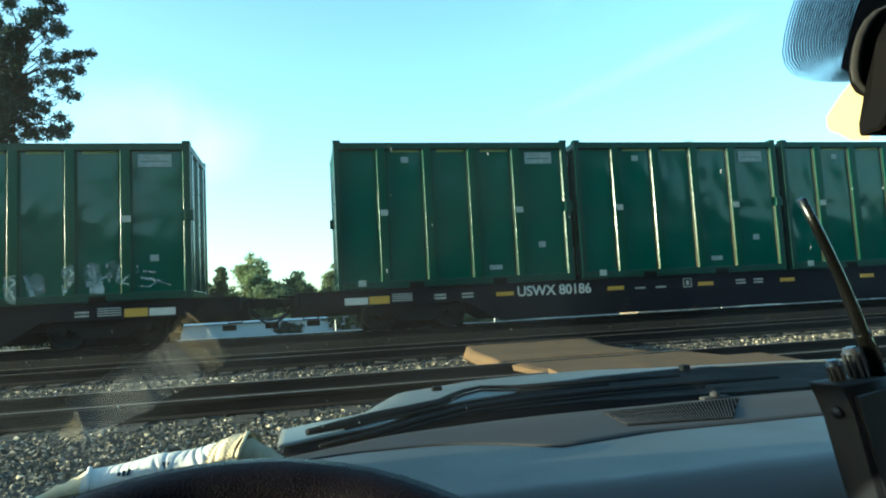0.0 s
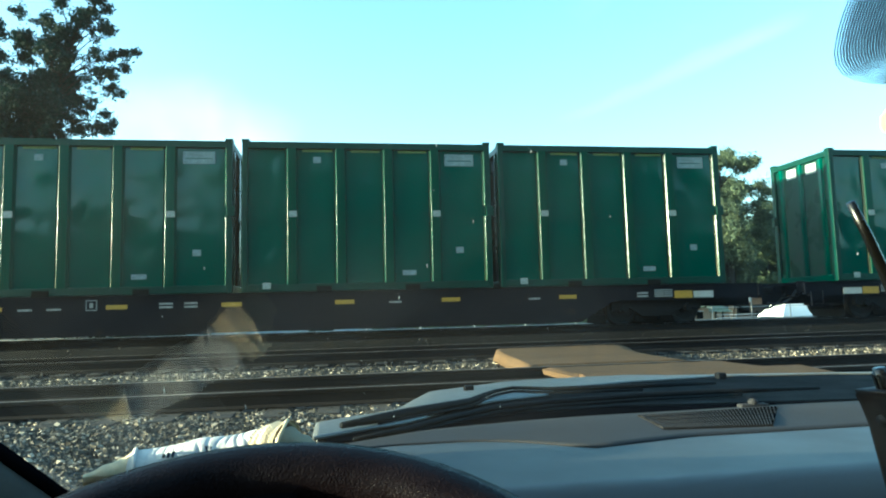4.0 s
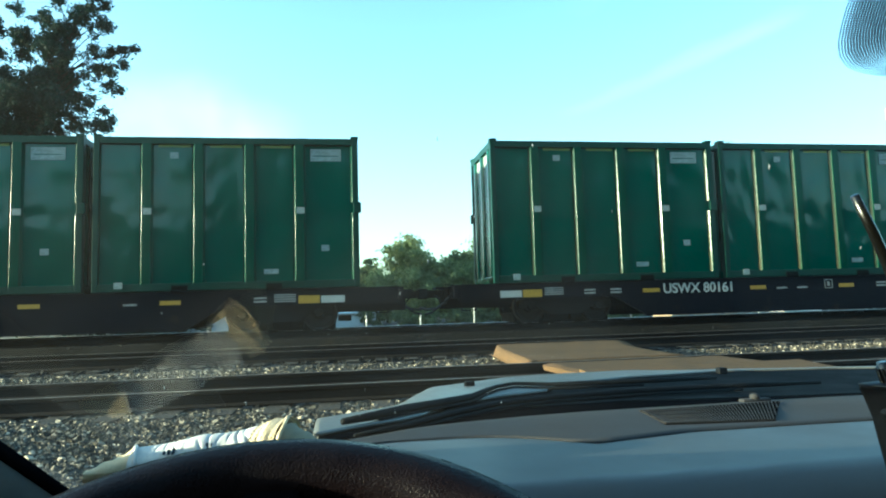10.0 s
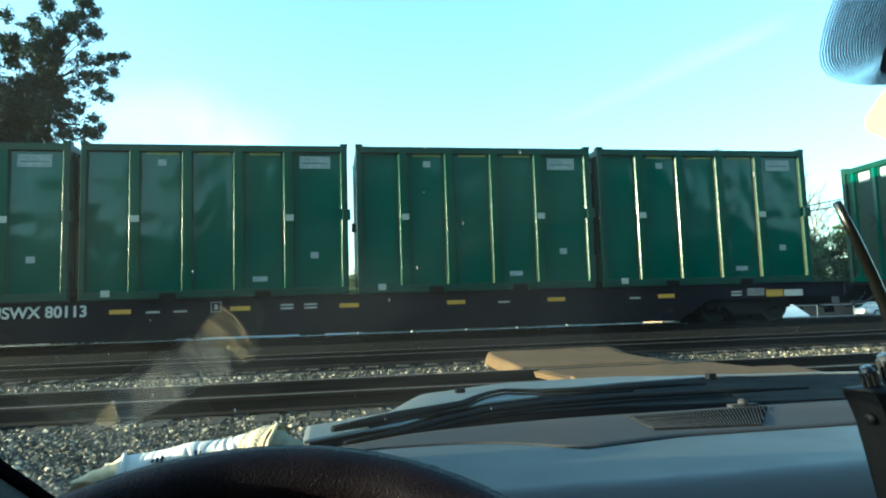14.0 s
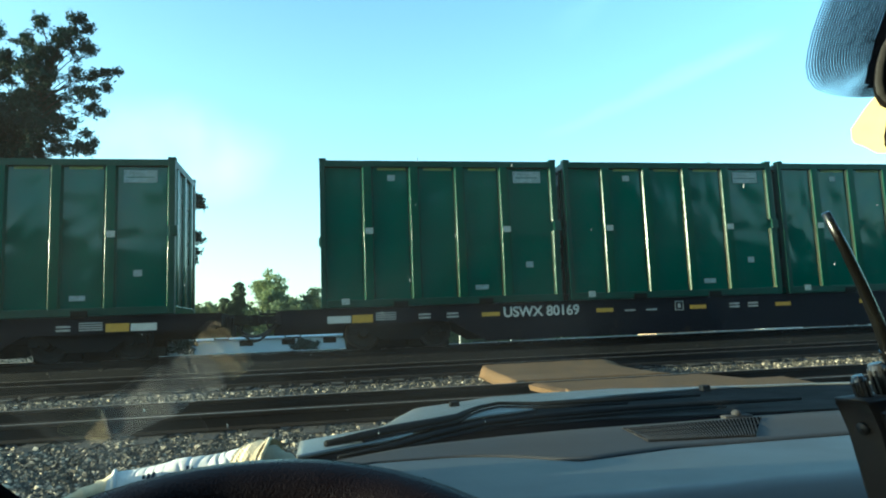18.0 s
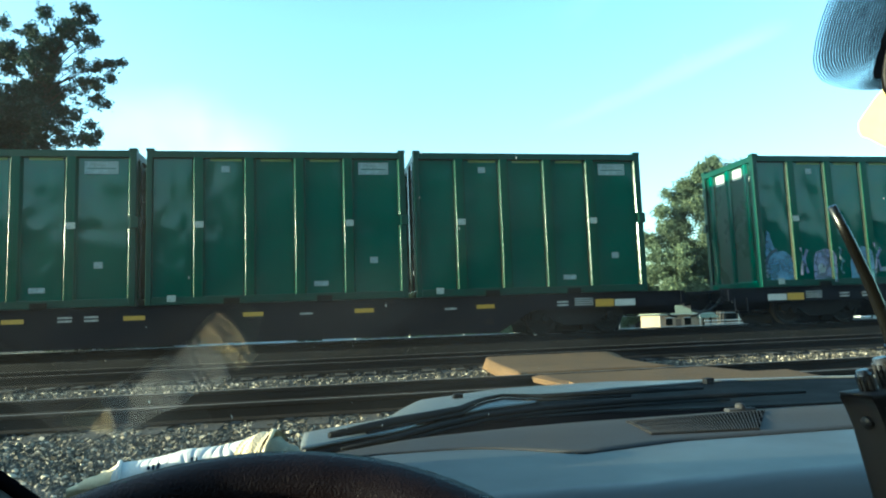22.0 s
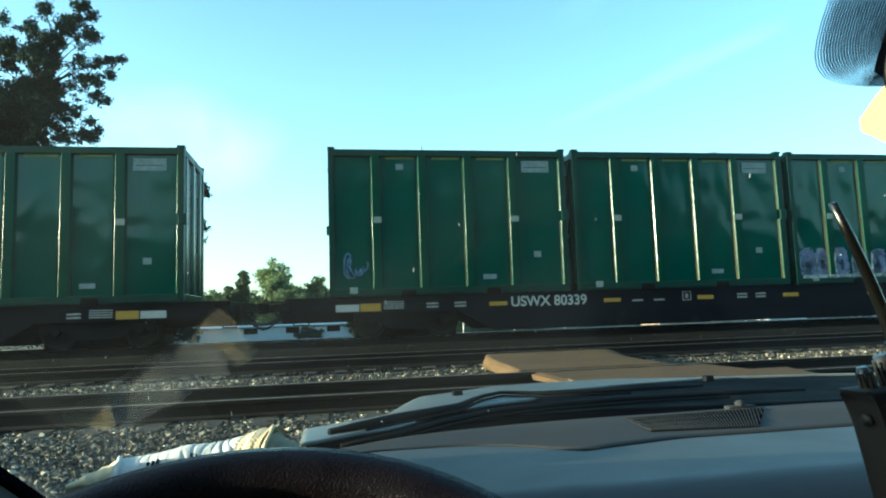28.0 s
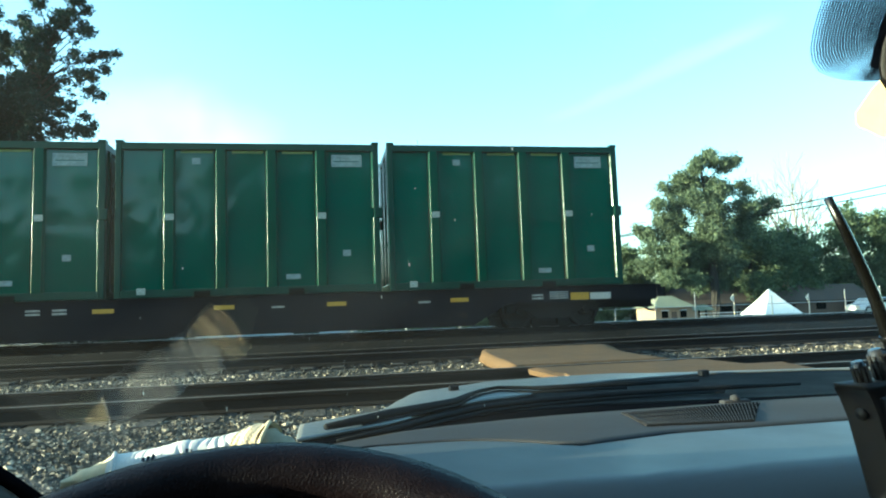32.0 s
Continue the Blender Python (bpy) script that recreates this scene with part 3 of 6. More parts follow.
def container_meshes():
    y0 = RIB_D
    # the body shows at the ends, so it takes the shaded green
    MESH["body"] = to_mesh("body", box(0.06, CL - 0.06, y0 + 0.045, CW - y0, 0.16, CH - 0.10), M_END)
    for k in range(3):
        w = 0.02

        def dent(u, v, k=k):
            e = min(1, 8 * u, 8 * (1 - u)) * min(1, 8 * v, 8 * (1 - v))
            d = 0.020 * noise.noise(Vector((u * 1.6 + 7 * k, v * 3.6, 3.3 * k))) + 0.009 * noise.noise(Vector((u * 4 + 5 * k, v * 8, 9.1 + k)))
            return (u * 1.0, y0 + 0.012 + e * d, 0.165 + v * (CH - 0.32))
        MESH["panel%d" % k] = to_mesh("side_panel", grid_bm(dent, 12, 36), M_GREEN, True)
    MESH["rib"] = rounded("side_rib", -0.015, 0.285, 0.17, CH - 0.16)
    MESH["post_edge_low"] = rounded("post_edge", -0.05, 0.11, 0.17, 1.80)
    MESH["post_edge_high"] = rounded("post_edge", -0.05, 0.11, 2.06, CH - 0.16)
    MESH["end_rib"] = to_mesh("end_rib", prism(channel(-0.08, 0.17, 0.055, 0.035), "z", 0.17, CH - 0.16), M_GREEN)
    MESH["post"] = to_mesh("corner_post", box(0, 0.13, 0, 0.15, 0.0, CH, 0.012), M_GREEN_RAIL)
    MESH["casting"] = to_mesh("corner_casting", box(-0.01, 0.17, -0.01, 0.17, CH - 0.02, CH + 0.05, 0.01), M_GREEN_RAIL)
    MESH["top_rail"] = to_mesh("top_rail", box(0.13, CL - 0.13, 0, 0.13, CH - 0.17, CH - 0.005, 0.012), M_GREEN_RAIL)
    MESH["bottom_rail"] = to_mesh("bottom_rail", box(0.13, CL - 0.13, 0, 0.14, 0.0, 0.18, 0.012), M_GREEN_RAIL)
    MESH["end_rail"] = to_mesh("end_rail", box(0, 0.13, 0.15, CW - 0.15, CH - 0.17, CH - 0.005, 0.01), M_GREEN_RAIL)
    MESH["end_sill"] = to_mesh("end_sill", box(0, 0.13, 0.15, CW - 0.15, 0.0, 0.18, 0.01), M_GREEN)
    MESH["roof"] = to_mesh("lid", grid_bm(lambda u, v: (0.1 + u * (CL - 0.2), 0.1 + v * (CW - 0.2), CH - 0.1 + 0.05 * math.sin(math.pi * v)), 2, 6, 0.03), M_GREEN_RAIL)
    # solid block, the hollow pocket's shade put into its colour
    MESH["pocket"] = to_mesh("fork_pocket", box(-0.18, 0.18, -0.012, 0.05, -0.02, 0.125, 0.006), M_DOOR_DARK)
    MESH["tape"] = to_mesh("reflective_strip", box(0, 0.72, -0.004, 0.0, -0.035, 0.035), M_LIT_LEDGE)
    MESH["latch"] = to_mesh("side_latch", box(-0.10, 0.09, -0.05, 0.08, -0.13, 0.13, 0.02), M_GREEN_RAIL)
    MESH["placard"] = to_mesh("placard", box(0, 0.74, -0.005, 0.0, 0, 0.30), M_GREY_DECAL)
    MESH["decal"] = to_mesh("decal", box(0, 0.19, -0.005, 0.0, 0, 0.15), M_GREY_DECAL)
    MESH["decal_wide"] = to_mesh("decal", box(0, 0.34, -0.005, 0.0, 0, 0.12), M_GREY_DECAL)
    MESH["end_placard"] = to_mesh("end_placard", box(-0.005, 0.0, 0, 0.42, 0, 0.30), M_WHITE)
    MESH["line"] = to_mesh("stencil_line", box(0, 0.62, -0.0065, -0.005, 0, 0.018), M_GREEN)


container_meshes()


def make_container():
    c = empty("waste_container")
    tagged(c, "dark green ribbed steel waste container on a flatcar", "container", "containers on the train")
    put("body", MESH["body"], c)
    put("lid", MESH["roof"], c)
    for k, x0, x1 in ((0, 0.12, 1.0), (1, 1.13, 2.16), (2, 2.29, 3.33), (0, 3.46, 4.49), (1, 4.62, 5.95)):
        put("side_panel", MESH["panel%d" % k], c, pose(x0, 0, 0) @ Matrix.Diagonal((x1 - x0, 1, 1, 1)))
    pw = CL / 5
    turn = pose(CL, CW, 0, 0, 0, 180)
    for side in (Matrix(), turn):
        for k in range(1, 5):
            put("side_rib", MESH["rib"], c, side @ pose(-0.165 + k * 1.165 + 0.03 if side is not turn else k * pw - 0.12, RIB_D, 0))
        for x, s in ((0, 1), (CL - 0.13, 1)):
            put("corner_post", MESH["post"], c, side @ pose(x, 0, 0))
        put("corner_casting", MESH["casting"], c, side)
        put("corner_casting", MESH["casting"], c, side @ pose(CL - 0.16, 0, 0))
        put("top_rail", MESH["top_rail"], c, side)
        put("bottom_rail", MESH["bottom_rail"], c, side)
        put("end_rail", MESH["end_rail"], c, side)
        put("end_sill", MESH["end_sill"], c, side)
        for k in range(3):
            put("end_rib", MESH["end_rib"], c, side @ pose(0.06, 0.42 + k * 0.83, 0, 0, 0, -90) )
        for x in (1.91, 4.05):
            put("fork_pocket", MESH["pocket"], c, side @ pose(x, 0, 0))
        put("side_latch", MESH["latch"], c, side @ pose(CL - 0.03, 0.03, 1.93))
    for key in ("low", "high"):
        put("post_edge", MESH["post_edge_" + key], c, pose(CL - 0.15, RIB_D, 0))
    # flat pale strips painted in for the sunlit ledges of three panels
    for k in (1, 2, 3):
        put("reflective_strip", MESH["tape"], c, pose(0.25 + k * 1.165, RIB_D, CH - 0.20), "pale yellow strip")
    pl = put("placard", MESH["placard"], c, pose(4.92, RIB_D, 3.08), "faded grey-white placard")
    put("stencil_line", MESH["line"], pl, pose(0.06, 0, 0.12))
    put("decal", MESH["decal"], c, pose(1.67, RIB_D, 3.13), "white square label")
    put("decal", MESH["decal"], c, pose(1.09, 0, 1.79), "white square label")
    put("decal", MESH["decal"], c, pose(4.585, 0, 1.79), "white square label")
    put("decal", MESH["decal"], c, pose(5.16, RIB_D, 0.88), "white square label")
    put("decal", MESH["decal"], c, pose(0.48, 0, 0.07), "white square label")
    put("decal", MESH["decal_wide"], c, pose(3.81, RIB_D, 0.35), "white oblong label")
    for k in range(2):
        put("end_placard", MESH["end_placard"], c, pose(0.06, 0.60 + k * 0.83, CH - 0.52), "white end label")
    return c


def flatcar_meshes():
    # x from 0 at the coupler line to CAR; y from 0 at the container's face; z from the rail top
    sill = [(0.75, 0.62), (4.8, 0.62), (5.7, 0.10), (CAR - 5.7, 0.10), (CAR - 4.8, 0.62), (CAR - 0.75, 0.62), (CAR - 0.75, 1.0), (0.75, 1.0)]
    MESH["side_sill"] = to_mesh("side_sill", prism(sill, "y", 0, 0.08), M_CAR_BLACK)
    MESH["flange"] = to_mesh("sill_flange", box(0.75, CAR - 0.75, -0.04, 0.0, 0.985, 1.005), M_CAR_BLACK)
    MESH["deck"] = to_mesh("deck", box(0.70, CAR - 0.70, 0.08, CW - 0.08, 0.93, 1.015, 0.01), M_CAR_BLACK)
    MESH["centre_sill"] = to_mesh("centre_sill", box(0.5, CAR - 0.5, CW / 2 - 0.45, CW / 2 + 0.45, 0.42, 0.93, 0.02), M_CAR_BLACK)
    MESH["end_beam"] = to_mesh("end_beam", box(0.62, 0.75, 0.0, CW, 0.68, 1.0, 0.015), M_CAR_BLACK)
    cp = box(-0.05, 0.62, CW / 2 - 0.09, CW / 2 + 0.09, 0.72, 0.92, 0.02)
    add_box(cp, -0.13, 0.12, CW / 2 - 0.16, CW / 2 + 0.12, 0.69, 0.96, 0.04)
    MESH["coupler"] = to_mesh("coupler", cp, M_TRUCK)
    MESH["hose"] = to_mesh("brake_hose", tube([(0.62, CW / 2 - 0.45, 0.72), (0.4, CW / 2 - 0.48, 0.5), (0.15, CW / 2 - 0.42, 0.33), (0.0, CW / 2 - 0.35, 0.30)], 0.028, 7), M_WIRE, True)
    MESH["air_line"] = to_mesh("air_line", tube([(0.64, 0.35, 0.80), (0.45, 0.34, 0.58), (0.22, 0.36, 0.44), (0.0, 0.40, 0.42), (-0.2, 0.44, 0.46)], 0.035, 7), M_WIRE, True)
    MESH["cut_lever"] = to_mesh("cut_lever", tube([(0.60, 0.06, 0.74), (0.46, 0.08, 0.62), (0.40, 0.55, 0.60), (0.28, CW / 2 - 0.2, 0.80)], 0.022, 6), M_CAR_BLACK, True)
    hold = tube([(0.64, 0.04, 1.0), (0.42, 0.04, 1.02), (0.40, 0.04, 0.74), (0.64, 0.04, 0.72)], 0.018, 6)
    add_box(hold, 0.22, 0.64, 0.30, 0.95, 0.93, 0.97, 0.005)
    MESH["hand_hold"] = to_mesh("hand_hold", hold, M_CAR_BLACK)
    step = bmesh.new()
    for x in (0.80, 1.15):
        add_box(step, x, x + 0.03, -0.01, 0.02, 0.36, 0.75)
    for z in (0.36, 0.54):
        add_box(step, 0.80, 1.18, -0.02, 0.03, z, z + 0.03)
    MESH["step"] = to_mesh("sill_step", step, M_CAR_BLACK)
    # bogie: local x along the track, y across from its middle, z from the rail
    fr = [(-1.25, 0.36), (-1.25, 0.56), (-1.0, 0.62), (-0.45, 0.60), (-0.30, 0.72), (0.30, 0.72), (0.45, 0.60), (1.0, 0.62), (1.25, 0.56), (1.25, 0.36),
          (1.05, 0.36), (1.0, 0.44), (0.75, 0.44), (0.42, 0.20), (-0.42, 0.20), (-0.75, 0.44), (-1.0, 0.44), (-1.05, 0.36)]
    MESH["side_frame"] = to_mesh("side_frame", prism(fr, "y", -0.07, 0.07, 0.012), M_TRUCK)
    MESH["bolster"] = to_mesh("bolster", box(-0.2, 0.2, -0.95, 0.95, 0.48, 0.66, 0.03), M_TRUCK)
    beam = box(-0.16, 0.16, -0.80, 0.80, 0.07, 0.46, 0.02)
    add_box(beam, -0.30, 0.30, -0.62, -0.50, 0.05, 0.22, 0.02)
    MESH["brake_beam"] = to_mesh("brake_beam", beam, M_TRUCK)
    MESH["spring_plank"] = to_mesh("spring_plank", box(-1.28, 1.28, -0.66, 0.66, 0.025, 0.26, 0.02), M_TRUCK)
    cap = bmesh.new()
    bmesh.ops.create_cone(cap, cap_ends=True, segments=12, radius1=0.12, radius2=0.10, depth=0.1, matrix=pose(0, 0, 0, 90))
    MESH["axle_cap"] = to_mesh("axle_cap", cap, M_TRUCK)
    for nm, rr in (("spring", 0.06),):
        pts = [(rr * math.cos(a), rr * math.sin(a), 0.24 + 0.24 * k / 40) for k, a in ((k, k * 0.8) for k in range(41))]
        MESH[nm] = to_mesh(nm, tube(pts, 0.016, 5), M_TRUCK, True)
    ax = tube([(0, -0.9, 0), (0, 0.9, 0)], 0.07, 10)
    MESH["axle"] = to_mesh("axle", ax, M_WHEEL, True)
    wh = bmesh.new()
    prof = [(0.07, 0.08), (0.12, 0.08), (0.16, 0.035), (0.33, 0.03), (0.36, 0.065), (0.42, 0.065), (0.435, -0.05), (0.455, -0.065), (0.44, -0.08), (0.35, -0.07), (0.32, 0.0), (0.14, 0.0), (0.07, -0.05)]
    seg, rings = 24, []
    for k in range(seg):
        a = 2 * math.pi * k / seg
        rings.append([wh.verts.new((r * math.cos(a), y, r * math.sin(a))) for r, y in prof])
    for k in range(seg):
        for j in range(len(prof)):
            j2 = (j + 1) % len(prof)
            wh.faces.new((rings[k][j], rings[k][j2], rings[(k + 1) % seg][j2], rings[(k + 1) % seg][j]))
    MESH["wheel"] = to_mesh("wheel", wh, M_WHEEL)
    MESH["yellow"] = to_mesh("yellow_reflector", box(0, 0.46, -0.005, 0, 0, 0.10), M_YELLOW)
    MESH["plate_white"] = to_mesh("white_marking", box(0, 0.56, -0.005, 0, 0, 0.17), M_WHITE)
    MESH["plate_yellow"] = to_mesh("yellow_marking", box(0, 0.50, -0.006, 0, 0, 0.19), M_YELLOW)
    MESH["bar"] = to_mesh("stencil_bar", box(0, 0.50, -0.005, 0, 0, 0.03), M_STENCIL)
    MESH["bar_short"] = to_mesh("stencil_bar", box(0, 0.30, -0.005, 0, 0, 0.045), M_STENCIL)
    fr2 = bmesh.new()
    for a in ((0, 0.24, 0, 0.02), (0, 0.24, 0.22, 0.24), (0, 0.02, 0, 0.24), (0.22, 0.24, 0, 0.24), (0.08, 0.16, 0.06, 0.18)):
        add_box(fr2, a[0], a[1], -0.005, 0, a[2], a[3])
    MESH["square_mark"] = to_mesh("stencil_square", fr2, M_STENCIL)


flatcar_meshes()
BOGIES = (3.55, CAR - 3.55)


def make_flatcar():
    """Returns the car and its axles (each of which turns)."""
    c = tagged(empty("flatcar"), "long black intermodal flatcar carrying green waste containers", "railway wagon", "cars of the train")
    axles = []
    for nm, key in (("deck", "deck"), ("centre_sill", "centre_sill")):
        put(nm, MESH[key], c)
    near = put("side_sill", MESH["side_sill"], c, pose(0, 0.02, 0))
    far = put("side_sill", MESH["side_sill"], c, pose(CAR, CW - 0.02, 0, 0, 0, 180))
    for s in (near, far):
        put("sill_flange", MESH["flange"], s)
    for m in (Matrix(), pose(CAR, CW, 0, 0, 0, 180)):
        for nm in ("end_beam", "coupler", "step"):
            put({"step": "sill_step"}.get(nm, nm), MESH[nm], c, m)
        for nm, key in (("brake_hose", "hose"), ("air_line", "air_line"), ("cut_lever", "cut_lever"), ("hand_hold", "hand_hold")):
            put(nm, MESH[key], c, m)
    for bx in BOGIES:
        b = put("bogie", MESH["bolster"], c, pose(bx, CW / 2, 0))
        for k in (-0.36, 0.36):
            put("brake_beam", MESH["brake_beam"], b, pose(k, 0, 0))
        put("spring_plank", MESH["spring_plank"], b)
        for s in (-1, 1):
            put("side_frame", MESH["side_frame"], b, pose(0, s * 0.98, 0))
            for k in (-0.12, 0.12):
                put("spring", MESH["spring"], b, pose(k, s * 0.98, 0.0))
            for k in (-0.89, 0.89):
                put("axle_cap", MESH["axle_cap"], b, pose(k, s * 1.04, 0.42))
        for k in (-0.89, 0.89):
            a = put("axle", MESH["axle"], c, pose(bx + k, CW / 2, 0.42))
            for s in (-1, 1):
                put("wheel", MESH["wheel"], a, pose(0, s * 0.755, 0, 0, 0, 0 if s > 0 else 180))
            axles.append(a)
    # markings on the near sill
    for x in (5.59, 8.62, 11.25, 13.78, 16.40, 18.99, 22.0):
        put("yellow_reflector", MESH["yellow"], near, pose(x, 0, 0.70))
    for e in (0, 1):
        xx = 1.80 if e == 0 else 25.13
        put("white_marking", MESH["plate_white"], near, pose(xx + (0 if e == 0 else 0.53), 0, 0.66))
        put("yellow_marking", MESH["plate_yellow"], near, pose(xx + (0.585 if e == 0 else 0), 0, 0.655))
        for k in range(4):
            put("stencil_bar", MESH["bar"], near, pose(xx + (1.15 if e == 0 else -0.56), 0, 0.70 + 0.052 * k))
    for x, n in ((4.0, 2), (4.7, 2), (9.4, 1), (10.0, 1), (12.4, 2), (12.95, 2), (17.7, 1), (21.2, 1), (24.1, 2)):
        for k in range(n):
            put("stencil_bar", MESH["bar_short"], near, pose(x, 0, 0.70 + 0.08 * k))
    put("stencil_square", MESH["square_mark"], near, pose(10.82, 0, 0.68))
    return c, axles


def restencil(car):
    """Cars of the other lot: the bars stand away from the yellow marking, and its white one is narrow."""
    near = next(o for o in car.children if o.name.startswith("side_sill") and o.matrix_basis.translation.y < 1)
    for o in near.children:
        x = o.matrix_basis.translation.x
        if o.name.startswith("stencil_bar") and 24.4 < x < 24.7:
            o.matrix_basis = Matrix.Translation((-1.5, 0, 0)) @ o.matrix_basis
        if o.name.startswith("white_marking") and x > 20:
            o.matrix_basis = pose(24.92, 0, 0.66) @ Matrix.Diagonal((0.37, 1, 1, 1))
    put("white_marking", MESH["plate_white"], near, pose(26.72, 0, 0.68) @ Matrix.Diagonal((0.7, 1, 0.8, 1)))
    put("stencil_bar", MESH["bar"], near, pose(24.45, 0, 0.93))


NUMBERS = ("", "80186", "80420", "80456", "80500", "80161", "80113", "80338", "80169", "80319", "80409", "80232", "80339", "80377")
CARS, BOXES, AXLES = [], [], []


def build_train():
    first_box = make_container()
    first_car, first_axles = make_flatcar()
    for i in range(len(NUMBERS)):
        x = train_x(0) + i * CAR
        if i == 0:
            car, ax = first_car, first_axles
            car.matrix_basis = pose(x - (CAR - LOAD) / 2, FACE_Y, 0)
        else:
            car = copy_thing(first_car, pose(x - (CAR - LOAD) / 2, FACE_Y, 0))
            ax = [o for o in car.children if o.name.split(".")[0] == "axle"]
        if i in (3, 8):
            restencil(car)
        CARS.append(car), AXLES.append(ax)
        for k in range(4):
            m = pose(x + k * (CL + CGAP), FACE_Y, DECK)
            if i == 0 and k == 0:
                first_box.matrix_basis = m
                BOXES.append((i, k, first_box))
            else:
                BOXES.append((i, k, copy_thing(first_box, m)))
    for i, car in enumerate(CARS):
        if not NUMBERS[i]:
            continue
        me = text_mesh("reporting_mark", "USWX " + NUMBERS[i], 0.355, M_WHITE, 0.002, 0.008)
        put("reporting_mark", me, car, pose(6.14, 0.016, 0.67, 90), "white stencilled lettering")


build_train()


# ---------------------------------------------------------------- sprayed paint on some containers
def faded(m, scale, low, high):
    """Sprayed paint that lies thin: the coat below shows through in soft blotches."""
    nt = m.node_tree
    b, out, L = nt.nodes["Principled BSDF"], nt.nodes["Material Output"], nt.links.new
    tc, n, rg, t, mx = (nt.nodes.new(k) for k in ("ShaderNodeTexCoord", "ShaderNodeTexNoise", "ShaderNodeMapRange", "ShaderNodeBsdfTransparent", "ShaderNodeMixShader"))
    n.inputs["Scale"].default_value, n.inputs["Detail"].default_value = scale, 6
    rg.inputs[1].default_value, rg.inputs[2].default_value, rg.inputs[3].default_value, rg.inputs[4].default_value = 0.35, 0.62, low, high
    L(tc.outputs["Object"], n.inputs[0]), L(n.outputs[0], rg.inputs[0]), L(rg.outputs[0], mx.inputs[0])
    L(t.outputs[0], mx.inputs[1]), L(b.outputs[0], mx.inputs[2]), L(mx.outputs[0], out.inputs[0])
    return m


M_SPRAY = {"blue": faded(mat("pale_blue_spray", (0.10, 0.20, 0.30), 0.6, 0, 0.35, 5, 40), 3.0, 0.35, 1.0),
           "pale": faded(mat("white_spray", (0.30, 0.36, 0.36), 0.6, 0, 0.35, 5, 40), 4.0, 0.2, 0.95),
           "violet": faded(mat("lavender_spray", (0.19, 0.21, 0.32), 0.6, 0, 0.35, 5, 40), 3.0, 0.15, 0.95),
           "dark": faded(mat("dark_blue_spray", (0.008, 0.03, 0.05), 0.6, 0, 0.3, 5, 40), 3.0, 0.4, 1.0),
           "ice": faded(mat("pale_ice_spray", (0.26, 0.36, 0.36), 0.6, 0, 0.3, 5, 40), 4.0, 0.45, 1.0),
           "faint": faded(mat("thin_white_spray", (0.26, 0.34, 0.34), 0.6, 0, 0.35, 5, 40), 7.0, 0.0, 0.75),
           "mist": faded(mat("white_overspray", (0.20, 0.28, 0.28), 0.6, 0, 0.35, 5, 40), 5.0, 0.0, 0.36),
           "teal": faded(mat("pale_teal_spray", (0.10, 0.22, 0.22), 0.6, 0, 0.3, 5, 40), 4.0, 0.25, 1.0)}


def on_ribs(c, name, make, key):
    """The part of a sprayed shape that lies on the proud faces of the ribs."""
    for k in range(1, 5):
        a, b = -0.165 + 1.165 * k + 0.05, -0.165 + 1.165 * k + 0.25
        bm = make()
        bmesh.ops.translate(bm, vec=(0, -RIB_D, 0), verts=bm.verts)
        for x, way in ((a, -1), (b, 1)):
            if bm.verts:
                bmesh.ops.bisect_plane(bm, geom=bm.verts[:] + bm.edges[:] + bm.faces[:], plane_co=(x, 0, 0), plane_no=(way, 0, 0), clear_outer=True)
        if bm.faces:
            part(name, bm, M_SPRAY[key], c)
        else:
            bm.free()


def patch(c, x, z, rx, rz, key, seed, lift=0.006, power=0.7):
    rg = random.Random(seed)
    out = []
    for k in range(18):
        a = 2 * math.pi * k / 18
        r = rg.uniform(0.86, 1.1)
        ca, sa = math.cos(a), math.sin(a)
        out.append((x + rx * r * math.copysign(abs(ca) ** power, ca), z + rz * r * math.copysign(abs(sa) ** power, sa)))

    def make():
        return prism(out, "y", RIB_D - lift - 0.003, RIB_D - lift)
    part("sprayed_patch", make(), M_SPRAY[key], c)
    on_ribs(c, "sprayed_patch", make, key)


def stroke(c, pts, r, key, lift=0.008):
    def make():
        bm = tube([(x, 0, z) for x, z in pts], r, 6)
        bmesh.ops.scale(bm, vec=(1, 0.1, 1), verts=bm.verts)
        bmesh.ops.translate(bm, vec=(0, RIB_D - lift, 0), verts=bm.verts)
        return bm
    part("sprayed_line", make(), M_SPRAY[key], c)
    on_ribs(c, "sprayed_line", make, key)


def arc(x, z, rx, rz, a0, a1, n=10):
    return [(x + rx * math.cos(radians(a0 + (a1 - a0) * k / n)), z + rz * math.sin(radians(a0 + (a1 - a0) * k / n))) for k in range(n + 1)]


